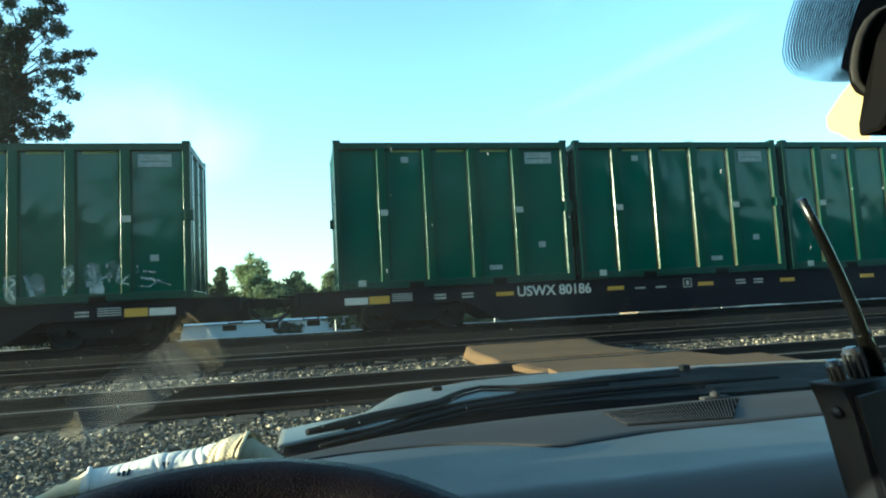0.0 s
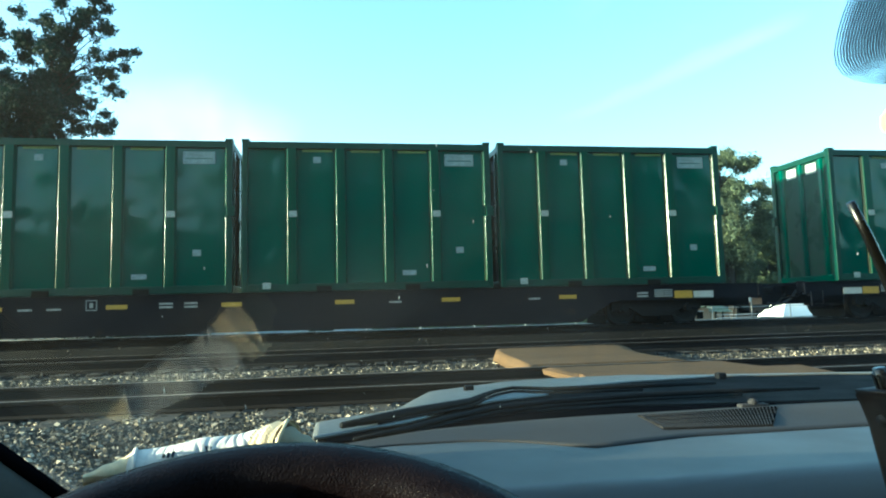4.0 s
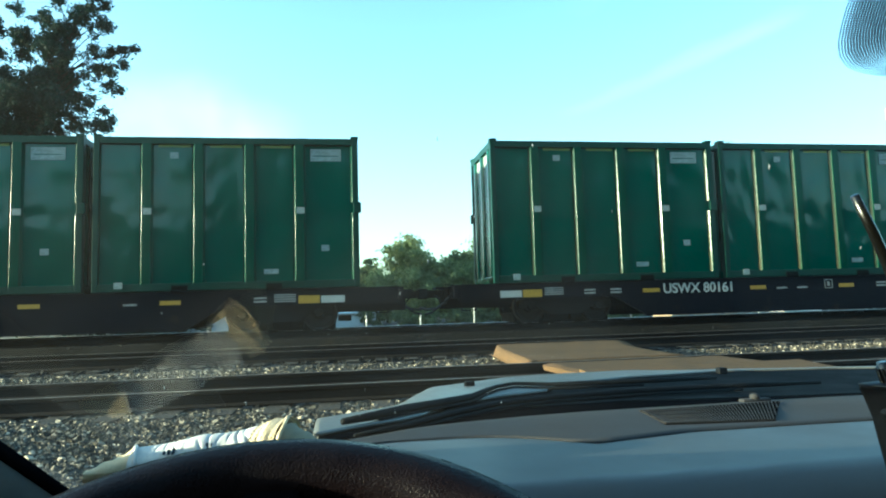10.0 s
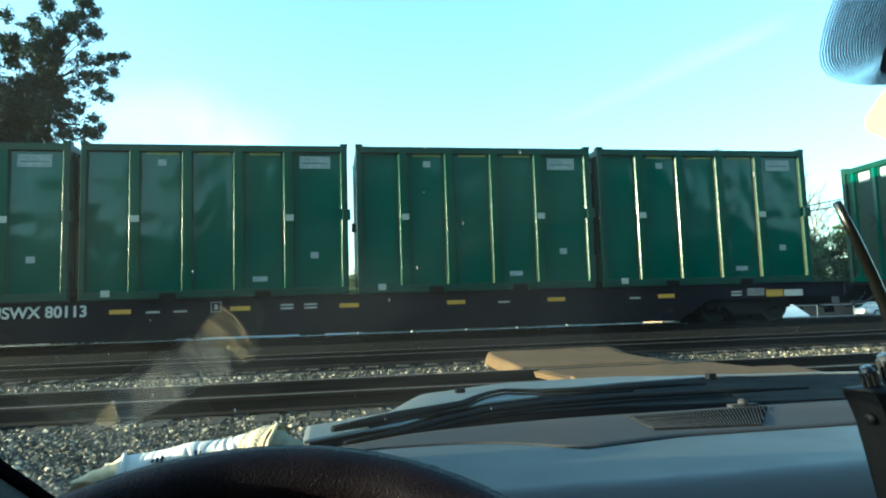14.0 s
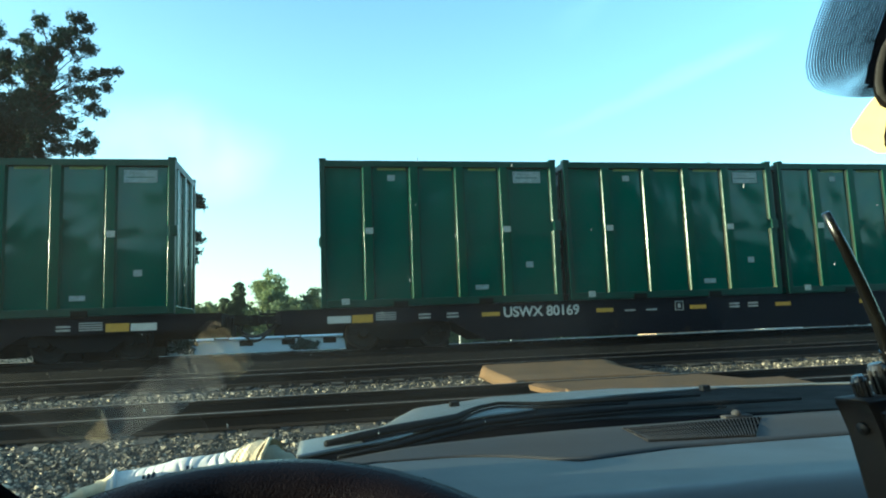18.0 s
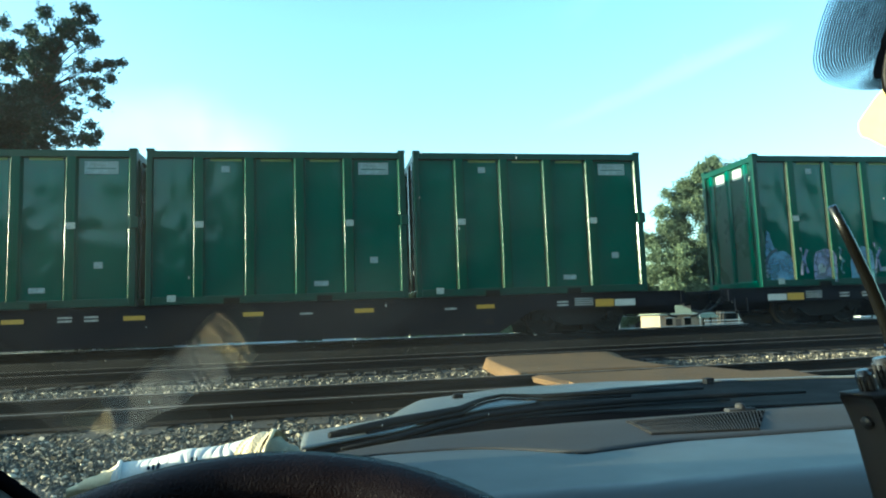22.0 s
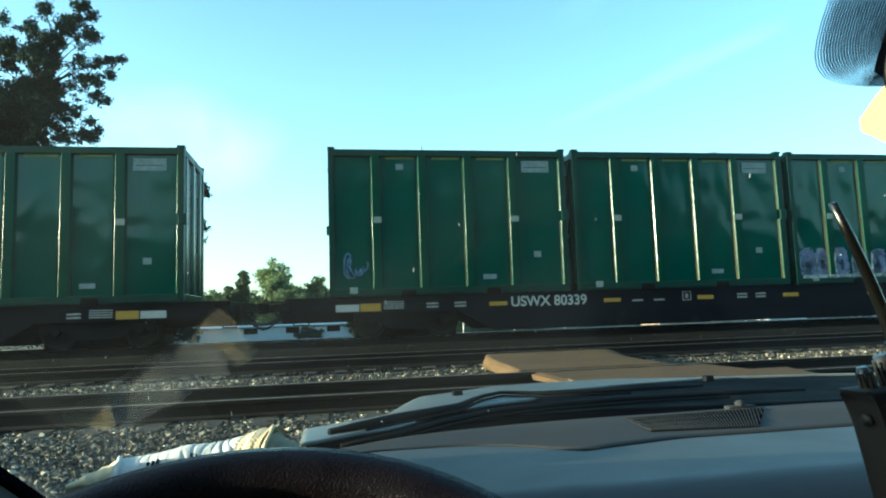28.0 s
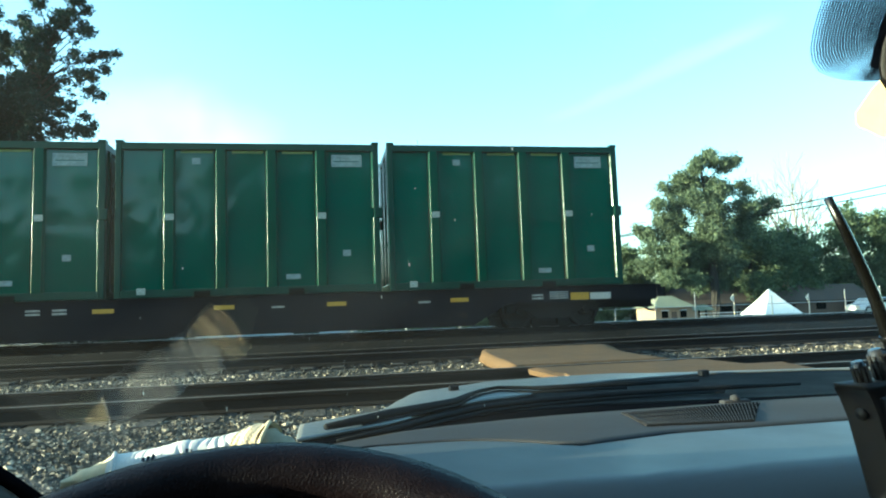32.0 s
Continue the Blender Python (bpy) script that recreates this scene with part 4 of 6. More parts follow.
def spray():
    by = {(i, k): c for i, k, c in BOXES}
    c = by[(10, 0)]

    def letter(x0, x1, z0, z1, key, seed, lean=0.0):
        """A filled bubble letter: a flat foot and a rounded, uneven shoulder."""
        rg = random.Random(seed)
        out = [(x0, z0), (x1, z0 + rg.uniform(-0.05, 0.05))]
        for k in range(13):
            a = math.pi * k / 12
            out.append(((x0 + x1) / 2 + (x1 - x0) / 2 * math.cos(a) ** 1 * rg.uniform(0.94, 1.03) + lean * math.sin(a), z0 + (z1 - z0) * (0.55 + 0.45 * math.sin(a) ** 0.7) * rg.uniform(0.97, 1.02)))

        def make():
            return prism(out, "y", RIB_D - 0.009, RIB_D - 0.006)
        part("sprayed_patch", make(), M_SPRAY[key], c)
        on_ribs(c, "sprayed_patch", make, key)
    letter(0.30, 1.02, 0.10, 0.98, "blue", 1)
    stroke(c, [(0.30, 0.35), (0.27, 0.9), (0.33, 1.52), (0.42, 1.05), (0.55, 0.95)], 0.07, "blue")
    stroke(c, arc(0.62, 0.55, 0.42, 0.46, 190, 100), 0.05, "dark", 0.012)
    stroke(c, [(0.22, 0.25), (0.20, 0.75)], 0.045, "pale")
    for x, k in ((1.30, 0), (2.48, 1), (3.62, 2), (4.80, 3)):
        key = ("violet", "teal", "violet", "pale")[k]
        letter(x + 0.34, x + 1.02, 0.06 - 0.03 * k, 1.02 + 0.05 * (k % 3), ("violet", "blue", "blue", "blue")[k], 5 + k, 0.04)
        if k == 1:
            stroke(c, [(x - 0.05, 1.05), (x + 0.10, 0.98), (x - 0.02, 0.82), (x + 0.12, 0.66), (x, 0.45), (x + 0.10, 0.30)], 0.055, key)
        else:
            stroke(c, [(x - 0.06, 0.30), (x + 0.02, 0.70), (x - 0.04, 1.05 + 0.1 * (k == 2))], 0.075, key)
            stroke(c, [(x + 0.16, 0.35), (x + 0.08, 0.75), (x + 0.19, 1.0)], 0.05, key)
        patch(c, x + 0.60, 0.45, 0.12, 0.16, "pale", 40 + k, 0.011)
    for x, z in ((2.2, 0.30), (3.45, 0.22), (5.62, 0.12)):
        stroke(c, [(x, z + 0.2), (x + 0.04, z - 0.16)], 0.05, "teal", 0.012)
    c = by[(10, 1)]
    for k, (x, z, w, h) in enumerate(((0.20, 0.42, 0.22, 0.34), (0.80, 0.42, 0.25, 0.30), (1.38, 0.46, 0.36, 0.34), (2.20, 0.42, 0.36, 0.36), (2.75, 0.44, 0.18, 0.32), (3.45, 0.55, 0.52, 0.30), (3.30, 0.22, 0.20, 0.16))):
        patch(c, x, z, w, h, "dark", 110 + k, 0.004, 0.5)
    for pts, r in ((((0.05, 0.10), (0.10, 0.70), (0.48, 0.78)), 0.045), (((0.30, 0.10), (0.50, 0.62)), 0.04), (((0.52, 0.15), (0.62, 0.55), (0.80, 0.52), (0.98, 0.12)), 0.05),
                   (arc(1.25, 0.30, 0.52, 0.58, 175, 5), 0.045), (((1.50, 0.12), (1.72, 0.35), (1.78, 0.10)), 0.05), (((1.95, 0.80), (2.02, 0.30), (2.30, 0.40)), 0.05),
                   (((2.30, 0.45), (2.46, 0.78), (2.72, 0.80), (2.62, 0.30), (2.78, 0.12)), 0.045), (((2.92, 0.82), (3.70, 0.88)), 0.04), (arc(3.62, 0.56, 0.40, 0.31, 85, -95), 0.055),
                   (((3.60, 0.24), (3.15, 0.20), (3.05, 0.55), (3.45, 0.60)), 0.04), (((3.75, 0.10), (3.98, 0.32)), 0.05)):
        stroke(c, pts, r, "ice")
    stroke(c, arc(4.22, 0.16, 0.26, 0.22, 10, 190), 0.035, "teal")
    for pts in (((4.42, 0.72), (4.66, 0.70), (4.50, 0.56)), ((4.50, 0.60), (4.64, 0.44)), ((4.72, 0.70), (4.78, 0.42)), ((4.84, 0.68), (5.06, 0.66)), ((4.86, 0.56), (5.08, 0.54)), ((4.86, 0.44), (5.06, 0.42))):
        stroke(c, pts, 0.03, "teal")
    c = by[(12, 2)]
    for k, (x, w) in enumerate(((0.42, 0.27), (0.86, 0.18), (1.45, 0.27), (2.02, 0.24), (2.62, 0.27), (3.12, 0.2))):
        patch(c, x, 0.56, w, 0.42, "violet", 40 + k, 0.006, 0.45)
        patch(c, x + 0.02 * (k % 3), 0.50 + 0.05 * (k % 2), 0.06, 0.10 + 0.03 * (k % 3), "dark", 50 + k, 0.010)
        stroke(c, arc(x, 0.55, w * 0.9, 0.40, 60 + 20 * k, 300 + 10 * k, 12), 0.022, "pale", 0.011)
    patch(c, 3.85, 0.85, 0.26, 0.22, "pale", 60)
    patch(c, 4.95, 0.80, 0.22, 0.24, "pale", 61)
    stroke(c, [(0.2, 0.19), (2.0, 0.19), (4.2, 0.21)], 0.05, "pale", 0.085)
    c = by[(12, 0)]
    for k in range(5):
        stroke(c, arc(0.45 + 0.09 * k, 0.75 - 0.05 * (k % 2), 0.10 + 0.02 * (k % 3), 0.30 - 0.04 * k, 40 + 50 * k, 280 + 30 * k), 0.03, "blue")
    c = by[(0, 3)]
    for k, (x, z, rx, rz) in enumerate(((2.32, 0.36, 0.17, 0.32), (2.78, 0.40, 0.20, 0.30), (3.45, 0.66, 0.16, 0.20), (3.95, 0.62, 0.22, 0.28), (4.35, 0.70, 0.16, 0.22), (1.55, 0.45, 0.26, 0.30), (0.85, 0.48, 0.26, 0.32), (0.30, 0.44, 0.20, 0.30))):
        patch(c, x, z, rx, rz, "mist", 80 + k, 0.004)
    for pts, r in ((((2.17, 0.64), (2.19, 0.14)), 0.04), (((2.26, 0.60), (2.42, 0.52), (2.28, 0.36), (2.44, 0.10)), 0.05), (((2.56, 0.66), (2.66, 0.40), (2.74, 0.12)), 0.05), (((2.72, 0.42), (2.97, 0.30)), 0.045),
                   (((3.34, 0.58), (3.42, 0.76), (3.58, 0.70), (3.48, 0.48), (3.62, 0.50)), 0.06), (((3.60, 0.62), (3.38, 0.24)), 0.045), (((3.34, 0.42), (3.36, 0.12)), 0.035),
                   (((3.84, 0.86), (3.92, 0.52)), 0.04), (((3.96, 0.80), (4.01, 0.42)), 0.04), (((4.22, 0.86), (4.34, 0.54)), 0.035), (((4.52, 0.84), (4.46, 0.40)), 0.04), (((4.01, 0.42), (4.24, 0.58), (4.30, 0.44)), 0.03),
                   (((4.55, 0.42), (4.72, 0.56), (4.90, 0.64), (4.88, 0.80)), 0.026), (((4.55, 0.42), (4.72, 0.36)), 0.026), (((4.95, 0.52), (5.22, 0.48), (5.28, 0.38), (5.12, 0.30), (4.92, 0.32)), 0.024), (((5.0, 0.66), (5.28, 0.62)), 0.026), (((4.98, 0.50), (5.30, 0.44), (5.60, 0.32)), 0.026)):
        stroke(c, pts, r, "faint")
    patch(c, 4.02, 0.28, 0.16, 0.10, "pale", 95, 0.010, 0.4)
    for x in (0.15, 0.75, 1.45):
        stroke(c, [(x, 0.18), (x + 0.06, 0.60), (x + 0.20, 0.78), (x + 0.28, 0.30)], 0.05, "faint")
    c = by[(1, 3)]
    stroke(c, arc(5.2, 0.62, 0.16, 0.12, 0, 350, 12), 0.03, "pale")
    stroke(c, arc(5.45, 0.60, 0.16, 0.12, 0, 350, 12), 0.03, "pale")


spray()

# ---------------------------------------------------------------- trees and distance
def leaves_mesh(name, centres, spread, size, per, material, rg, flat=0.6):
    """Clumps of small bent leaves round the centres."""
    n = len(centres) * per
    c = np.repeat(np.asarray(centres, float), per, 0) + rg.normal(0, 1, (n, 3)) * np.array([spread, spread, spread * flat])
    a, b = rg.normal(0, 1, (n, 3)), rg.normal(0, 1, (n, 3))
    a /= np.linalg.norm(a, axis=1)[:, None]
    b -= (a * b).sum(1)[:, None] * a
    b /= np.linalg.norm(b, axis=1)[:, None]
    s = (size * rg.uniform(0.6, 1.3, n))[:, None]
    v = np.stack([c - a * s, c + b * s * 0.42, c + a * s, c - b * s * 0.42], 1).reshape(-1, 3)
    me = bpy.data.meshes.new(name)
    me.from_pydata(v.tolist(), [], [(4 * i, 4 * i + 1, 4 * i + 2, 4 * i + 3) for i in range(n)])
    me.materials.append(material)
    return me


def broad_tree(x, y, height, width, base, seed, material, label, bare_low=0.25, leaf=0.16, clumps=260, per=26, lean=0.0, holes=0.0):
    """A trunk that forks into limbs, with clumps of leaves along and at the ends of them."""
    rg = np.random.RandomState(seed)
    t = tagged(empty("tree", pose(x, y, base)), label, "tree", "trees beyond the tracks")
    trunk = tube([(0, 0, -0.2), (lean * 0.2, 0, height * 0.2), (lean * 0.5, 0.1, height * 0.45), (lean, 0, height * 0.75)],
                 [height * 0.035, height * 0.027, height * 0.02, height * 0.008], 9)
    limbs, tips = trunk, []
    nl = 13
    for k in range(nl):
        f = bare_low + (0.9 - bare_low) * (k + rg.uniform(0, 0.8)) / nl
        z0 = height * f * 0.85
        ang = k * 2.4 + rg.uniform(-0.5, 0.5)
        reach = width * 0.5 * math.sin(math.pi * min(0.97, 0.28 + 0.72 * f)) ** 0.7 * rg.uniform(0.75, 1.12)
        up = height * rg.uniform(0.05, 0.2)
        p0 = Vector((lean * f, 0, z0))
        p2 = Vector((lean * f + reach * math.cos(ang), reach * math.sin(ang), min(height * 0.97, z0 + up)))
        p1 = (p0 + p2) / 2 + Vector((0, 0, up * 0.35))
        lb = tube([p0, p1, p2], [height * 0.011, height * 0.007, height * 0.002], 6)
        me = bpy.data.meshes.new("tmp")
        lb.to_mesh(me)
        lb.free()
        limbs.from_mesh(me)
        bpy.data.meshes.remove(me)
        for w in np.linspace(0.35, 1.0, 6):
            p = (p0 * (1 - w) ** 2 + p1 * 2 * w * (1 - w) + p2 * w * w)
            tips.append(tuple(p))
    top = Vector((lean, 0, height * 0.93))
    tips.append(tuple(top))
    part("trunk", limbs, M_BARK, t)
    tips = np.array(tips)
    pick = tips[rg.randint(0, len(tips), clumps)]
    cen = pick + rg.normal(0, 1, (clumps, 3)) * np.array([width * 0.075, width * 0.075, height * 0.05])
    cen = cen[cen[:, 2] > height * bare_low * 0.7]
    if holes:
        cen = cen[[noise.noise(Vector(c) * 0.55 + Vector((seed, 0, 0))) > -holes for c in cen]]
    put("crown", leaves_mesh("crown", cen, width * 0.045, leaf, per, material, rg), t)
    return t


def pine_tree(x, y, height, width, base, seed, material, label):
    rg = np.random.RandomState(seed)
    t = tagged(empty("conifer", pose(x, y, base)), label, "tree", "trees beyond the tracks")
    wood = tube([(0, 0, -0.2), (0, 0, height * 0.5), (0, 0, height * 0.97)], [height * 0.025, height * 0.017, 0.02], 8)
    cen = []
    for k in range(84):
        f = 0.08 + 0.90 * k / 84
        z, ang = height * f, k * 2.4 + rg.uniform(-0.4, 0.4)
        reach = width * 0.5 * (min(1, (1 - f) * 1.5 + 0.10)) ** 0.8 * rg.uniform(0.45, 1.2)
        end = Vector((reach * math.cos(ang), reach * math.sin(ang), z + reach * 0.15))
        lb = tube([(0, 0, z), end], [0.05, 0.012], 5)
        me = bpy.data.meshes.new("tmp")
        lb.to_mesh(me)
        lb.free()
        wood.from_mesh(me)
        bpy.data.meshes.remove(me)
        for w in np.linspace(0.25, 1.05, 7):
            cen.append((end.x * w, end.y * w, z + (end.z - z) * w + 0.1))
    part("trunk", wood, M_BARK, t)
    put("crown", leaves_mesh("crown", cen, width * 0.034, 0.13, 84, material, rg, 0.7), t)
    return t


def bare_tree(x, y, height, base, seed):
    rg = random.Random(seed)
    t = tagged(empty("dead_tree", pose(x, y, base)), "leafless grey tree standing among green trees", "tree")
    bm = bmesh.new()

    def grow(p, d, length, r, depth):
        q = p + d * length
        b = tube([p, (p + q) / 2 + Vector((rg.uniform(-1, 1), rg.uniform(-1, 1), 0)) * length * 0.06, q], [r, r * 0.8, r * 0.6], 5)
        me = bpy.data.meshes.new("tmp")
        b.to_mesh(me)
        b.free()
        bm.from_mesh(me)
        bpy.data.meshes.remove(me)
        if depth:
            for _ in range(3 if depth > 1 else 2):
                e = (d + Vector((rg.uniform(-0.6, 0.6), rg.uniform(-0.6, 0.6), rg.uniform(-0.1, 0.35)))).normalized()
                grow(q, e, length * rg.uniform(0.55, 0.8), r * 0.6, depth - 1)
    grow(Vector((0, 0, -0.2)), Vector((0, 0, 1)), height * 0.42, 0.26, 5)
    part("branches", bm, M_BAREWOOD, t)


GB = -1.0


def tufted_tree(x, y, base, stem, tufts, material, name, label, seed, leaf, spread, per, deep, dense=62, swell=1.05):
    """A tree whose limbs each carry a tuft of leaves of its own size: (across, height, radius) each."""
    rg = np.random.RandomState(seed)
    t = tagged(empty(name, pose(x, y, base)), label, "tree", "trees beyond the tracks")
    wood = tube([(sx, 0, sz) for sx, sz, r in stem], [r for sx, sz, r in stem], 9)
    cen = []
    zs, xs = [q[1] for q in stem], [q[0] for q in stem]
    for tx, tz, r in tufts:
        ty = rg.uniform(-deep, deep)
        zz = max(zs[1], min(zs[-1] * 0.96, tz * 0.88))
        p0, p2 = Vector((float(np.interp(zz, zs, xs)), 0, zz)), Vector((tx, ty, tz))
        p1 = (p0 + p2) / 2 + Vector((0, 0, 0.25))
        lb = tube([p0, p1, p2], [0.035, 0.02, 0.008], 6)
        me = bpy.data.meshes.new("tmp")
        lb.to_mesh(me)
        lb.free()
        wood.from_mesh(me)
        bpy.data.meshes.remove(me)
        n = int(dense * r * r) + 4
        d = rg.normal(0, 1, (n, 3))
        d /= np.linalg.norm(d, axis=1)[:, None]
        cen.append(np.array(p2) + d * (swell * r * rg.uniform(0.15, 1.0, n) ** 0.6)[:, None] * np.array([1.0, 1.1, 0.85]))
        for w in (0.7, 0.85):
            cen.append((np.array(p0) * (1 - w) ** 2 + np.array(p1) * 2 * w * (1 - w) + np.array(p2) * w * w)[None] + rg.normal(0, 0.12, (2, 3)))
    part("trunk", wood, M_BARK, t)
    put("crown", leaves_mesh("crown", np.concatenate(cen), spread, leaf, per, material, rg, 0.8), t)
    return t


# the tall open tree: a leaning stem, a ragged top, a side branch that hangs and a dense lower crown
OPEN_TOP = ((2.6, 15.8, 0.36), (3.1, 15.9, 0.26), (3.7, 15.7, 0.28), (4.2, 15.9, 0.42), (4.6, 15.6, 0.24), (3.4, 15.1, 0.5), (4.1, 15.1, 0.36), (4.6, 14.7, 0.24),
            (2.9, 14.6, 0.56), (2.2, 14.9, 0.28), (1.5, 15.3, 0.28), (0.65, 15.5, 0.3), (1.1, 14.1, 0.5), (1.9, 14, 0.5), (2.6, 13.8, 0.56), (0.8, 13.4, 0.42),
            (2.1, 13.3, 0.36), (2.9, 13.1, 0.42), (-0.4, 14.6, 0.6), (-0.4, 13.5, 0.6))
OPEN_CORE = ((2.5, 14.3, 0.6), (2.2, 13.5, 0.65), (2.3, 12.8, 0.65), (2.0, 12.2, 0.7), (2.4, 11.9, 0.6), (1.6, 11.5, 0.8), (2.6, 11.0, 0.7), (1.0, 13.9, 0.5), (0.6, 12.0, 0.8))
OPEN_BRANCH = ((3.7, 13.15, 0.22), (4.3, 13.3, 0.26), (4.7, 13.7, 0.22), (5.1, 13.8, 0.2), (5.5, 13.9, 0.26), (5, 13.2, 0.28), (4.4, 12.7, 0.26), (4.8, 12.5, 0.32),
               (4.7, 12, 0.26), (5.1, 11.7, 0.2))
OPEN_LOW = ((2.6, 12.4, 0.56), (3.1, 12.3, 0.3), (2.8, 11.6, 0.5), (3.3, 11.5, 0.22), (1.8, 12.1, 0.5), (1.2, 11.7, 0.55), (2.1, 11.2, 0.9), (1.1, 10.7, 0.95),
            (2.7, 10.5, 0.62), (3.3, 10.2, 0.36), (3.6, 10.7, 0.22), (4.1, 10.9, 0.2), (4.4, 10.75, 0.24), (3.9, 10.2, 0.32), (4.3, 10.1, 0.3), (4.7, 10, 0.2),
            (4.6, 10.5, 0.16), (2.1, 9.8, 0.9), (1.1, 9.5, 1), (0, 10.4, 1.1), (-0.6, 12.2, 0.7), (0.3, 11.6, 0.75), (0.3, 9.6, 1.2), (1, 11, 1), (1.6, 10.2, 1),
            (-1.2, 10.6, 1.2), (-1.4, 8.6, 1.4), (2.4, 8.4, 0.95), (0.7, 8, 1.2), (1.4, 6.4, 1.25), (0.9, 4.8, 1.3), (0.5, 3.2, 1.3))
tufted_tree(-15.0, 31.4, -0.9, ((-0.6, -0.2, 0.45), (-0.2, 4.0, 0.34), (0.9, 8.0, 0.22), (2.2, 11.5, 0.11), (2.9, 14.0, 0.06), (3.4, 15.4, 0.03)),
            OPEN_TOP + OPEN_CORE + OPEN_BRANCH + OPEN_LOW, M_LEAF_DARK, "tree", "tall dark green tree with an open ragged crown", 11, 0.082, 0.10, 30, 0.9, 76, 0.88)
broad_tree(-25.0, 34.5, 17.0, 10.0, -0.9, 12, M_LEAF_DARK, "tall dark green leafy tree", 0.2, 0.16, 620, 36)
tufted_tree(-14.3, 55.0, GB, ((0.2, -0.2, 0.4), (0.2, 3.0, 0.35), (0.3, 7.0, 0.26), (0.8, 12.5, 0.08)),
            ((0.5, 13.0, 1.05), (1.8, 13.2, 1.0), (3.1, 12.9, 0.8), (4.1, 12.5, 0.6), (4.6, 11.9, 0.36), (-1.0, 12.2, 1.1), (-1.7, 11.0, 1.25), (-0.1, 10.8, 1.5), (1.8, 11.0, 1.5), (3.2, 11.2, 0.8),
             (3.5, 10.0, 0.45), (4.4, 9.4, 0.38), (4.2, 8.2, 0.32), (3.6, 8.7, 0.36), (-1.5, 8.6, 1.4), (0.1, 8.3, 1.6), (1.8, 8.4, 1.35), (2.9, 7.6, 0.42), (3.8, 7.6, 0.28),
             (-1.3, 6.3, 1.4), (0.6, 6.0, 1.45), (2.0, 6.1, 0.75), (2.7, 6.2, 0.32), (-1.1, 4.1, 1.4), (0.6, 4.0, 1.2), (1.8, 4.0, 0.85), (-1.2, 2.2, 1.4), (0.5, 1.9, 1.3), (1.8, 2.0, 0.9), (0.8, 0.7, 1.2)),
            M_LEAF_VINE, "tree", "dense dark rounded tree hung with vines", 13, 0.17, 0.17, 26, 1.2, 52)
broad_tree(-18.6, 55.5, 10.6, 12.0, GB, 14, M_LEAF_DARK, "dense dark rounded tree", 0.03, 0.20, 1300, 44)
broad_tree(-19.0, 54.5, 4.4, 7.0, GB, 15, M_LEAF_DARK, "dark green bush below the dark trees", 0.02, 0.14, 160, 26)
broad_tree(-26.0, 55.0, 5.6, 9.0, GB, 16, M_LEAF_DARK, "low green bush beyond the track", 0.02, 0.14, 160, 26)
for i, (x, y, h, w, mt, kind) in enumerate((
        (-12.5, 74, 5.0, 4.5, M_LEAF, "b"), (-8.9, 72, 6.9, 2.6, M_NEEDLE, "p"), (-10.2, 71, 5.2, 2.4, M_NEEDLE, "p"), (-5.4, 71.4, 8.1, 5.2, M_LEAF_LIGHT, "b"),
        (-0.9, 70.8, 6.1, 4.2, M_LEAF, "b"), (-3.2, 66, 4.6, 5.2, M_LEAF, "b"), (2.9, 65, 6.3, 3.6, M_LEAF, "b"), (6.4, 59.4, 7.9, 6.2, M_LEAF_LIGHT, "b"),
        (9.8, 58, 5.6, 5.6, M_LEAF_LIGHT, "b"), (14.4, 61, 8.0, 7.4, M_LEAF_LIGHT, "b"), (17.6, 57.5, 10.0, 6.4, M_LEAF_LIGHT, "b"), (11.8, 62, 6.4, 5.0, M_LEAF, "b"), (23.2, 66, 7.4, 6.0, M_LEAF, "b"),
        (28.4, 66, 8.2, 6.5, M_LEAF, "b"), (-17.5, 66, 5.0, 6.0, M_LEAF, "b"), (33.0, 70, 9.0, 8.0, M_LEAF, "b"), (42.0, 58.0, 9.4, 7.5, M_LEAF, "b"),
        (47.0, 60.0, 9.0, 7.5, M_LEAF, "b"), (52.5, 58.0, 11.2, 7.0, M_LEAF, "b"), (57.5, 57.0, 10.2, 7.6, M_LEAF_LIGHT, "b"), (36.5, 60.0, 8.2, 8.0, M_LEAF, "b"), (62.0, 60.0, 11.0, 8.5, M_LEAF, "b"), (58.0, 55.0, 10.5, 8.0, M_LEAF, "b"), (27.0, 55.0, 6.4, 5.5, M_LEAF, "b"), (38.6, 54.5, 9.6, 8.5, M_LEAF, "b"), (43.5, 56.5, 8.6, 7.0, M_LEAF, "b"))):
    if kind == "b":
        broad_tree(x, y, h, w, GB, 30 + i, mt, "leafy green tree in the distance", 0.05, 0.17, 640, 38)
    else:
        pine_tree(x, y, h, w, GB, 30 + i, mt, "pointed green conifer in the distance")
PINE_TOP = ((-0.5, 13.5, 0.36), (-1.2, 13, 0.45), (-1.8, 12.5, 0.45), (-0.2, 12.9, 0.4), (0.8, 12.6, 0.55), (1.3, 12.8, 0.36), (-0.6, 12, 0.75), (-2.4, 11.8, 0.52),
            (0.5, 11.5, 0.65), (-1.7, 11, 0.85), (-2.9, 10.9, 0.52), (-3.7, 11.1, 0.26), (2.3, 11.3, 0.42), (2.8, 11.1, 0.33), (-0.2, 10.4, 0.85), (1.6, 10.1, 0.66),
            (3.1, 10.5, 0.37), (-2, 9.9, 0.75), (-3.3, 9.7, 0.52), (-4.6, 9.6, 0.44), (-5.1, 9.3, 0.26), (-1, 9, 0.95), (0.7, 8.8, 0.85), (2.3, 9.1, 0.66),
            (3.9, 10, 0.37), (4.5, 9.4, 0.48))
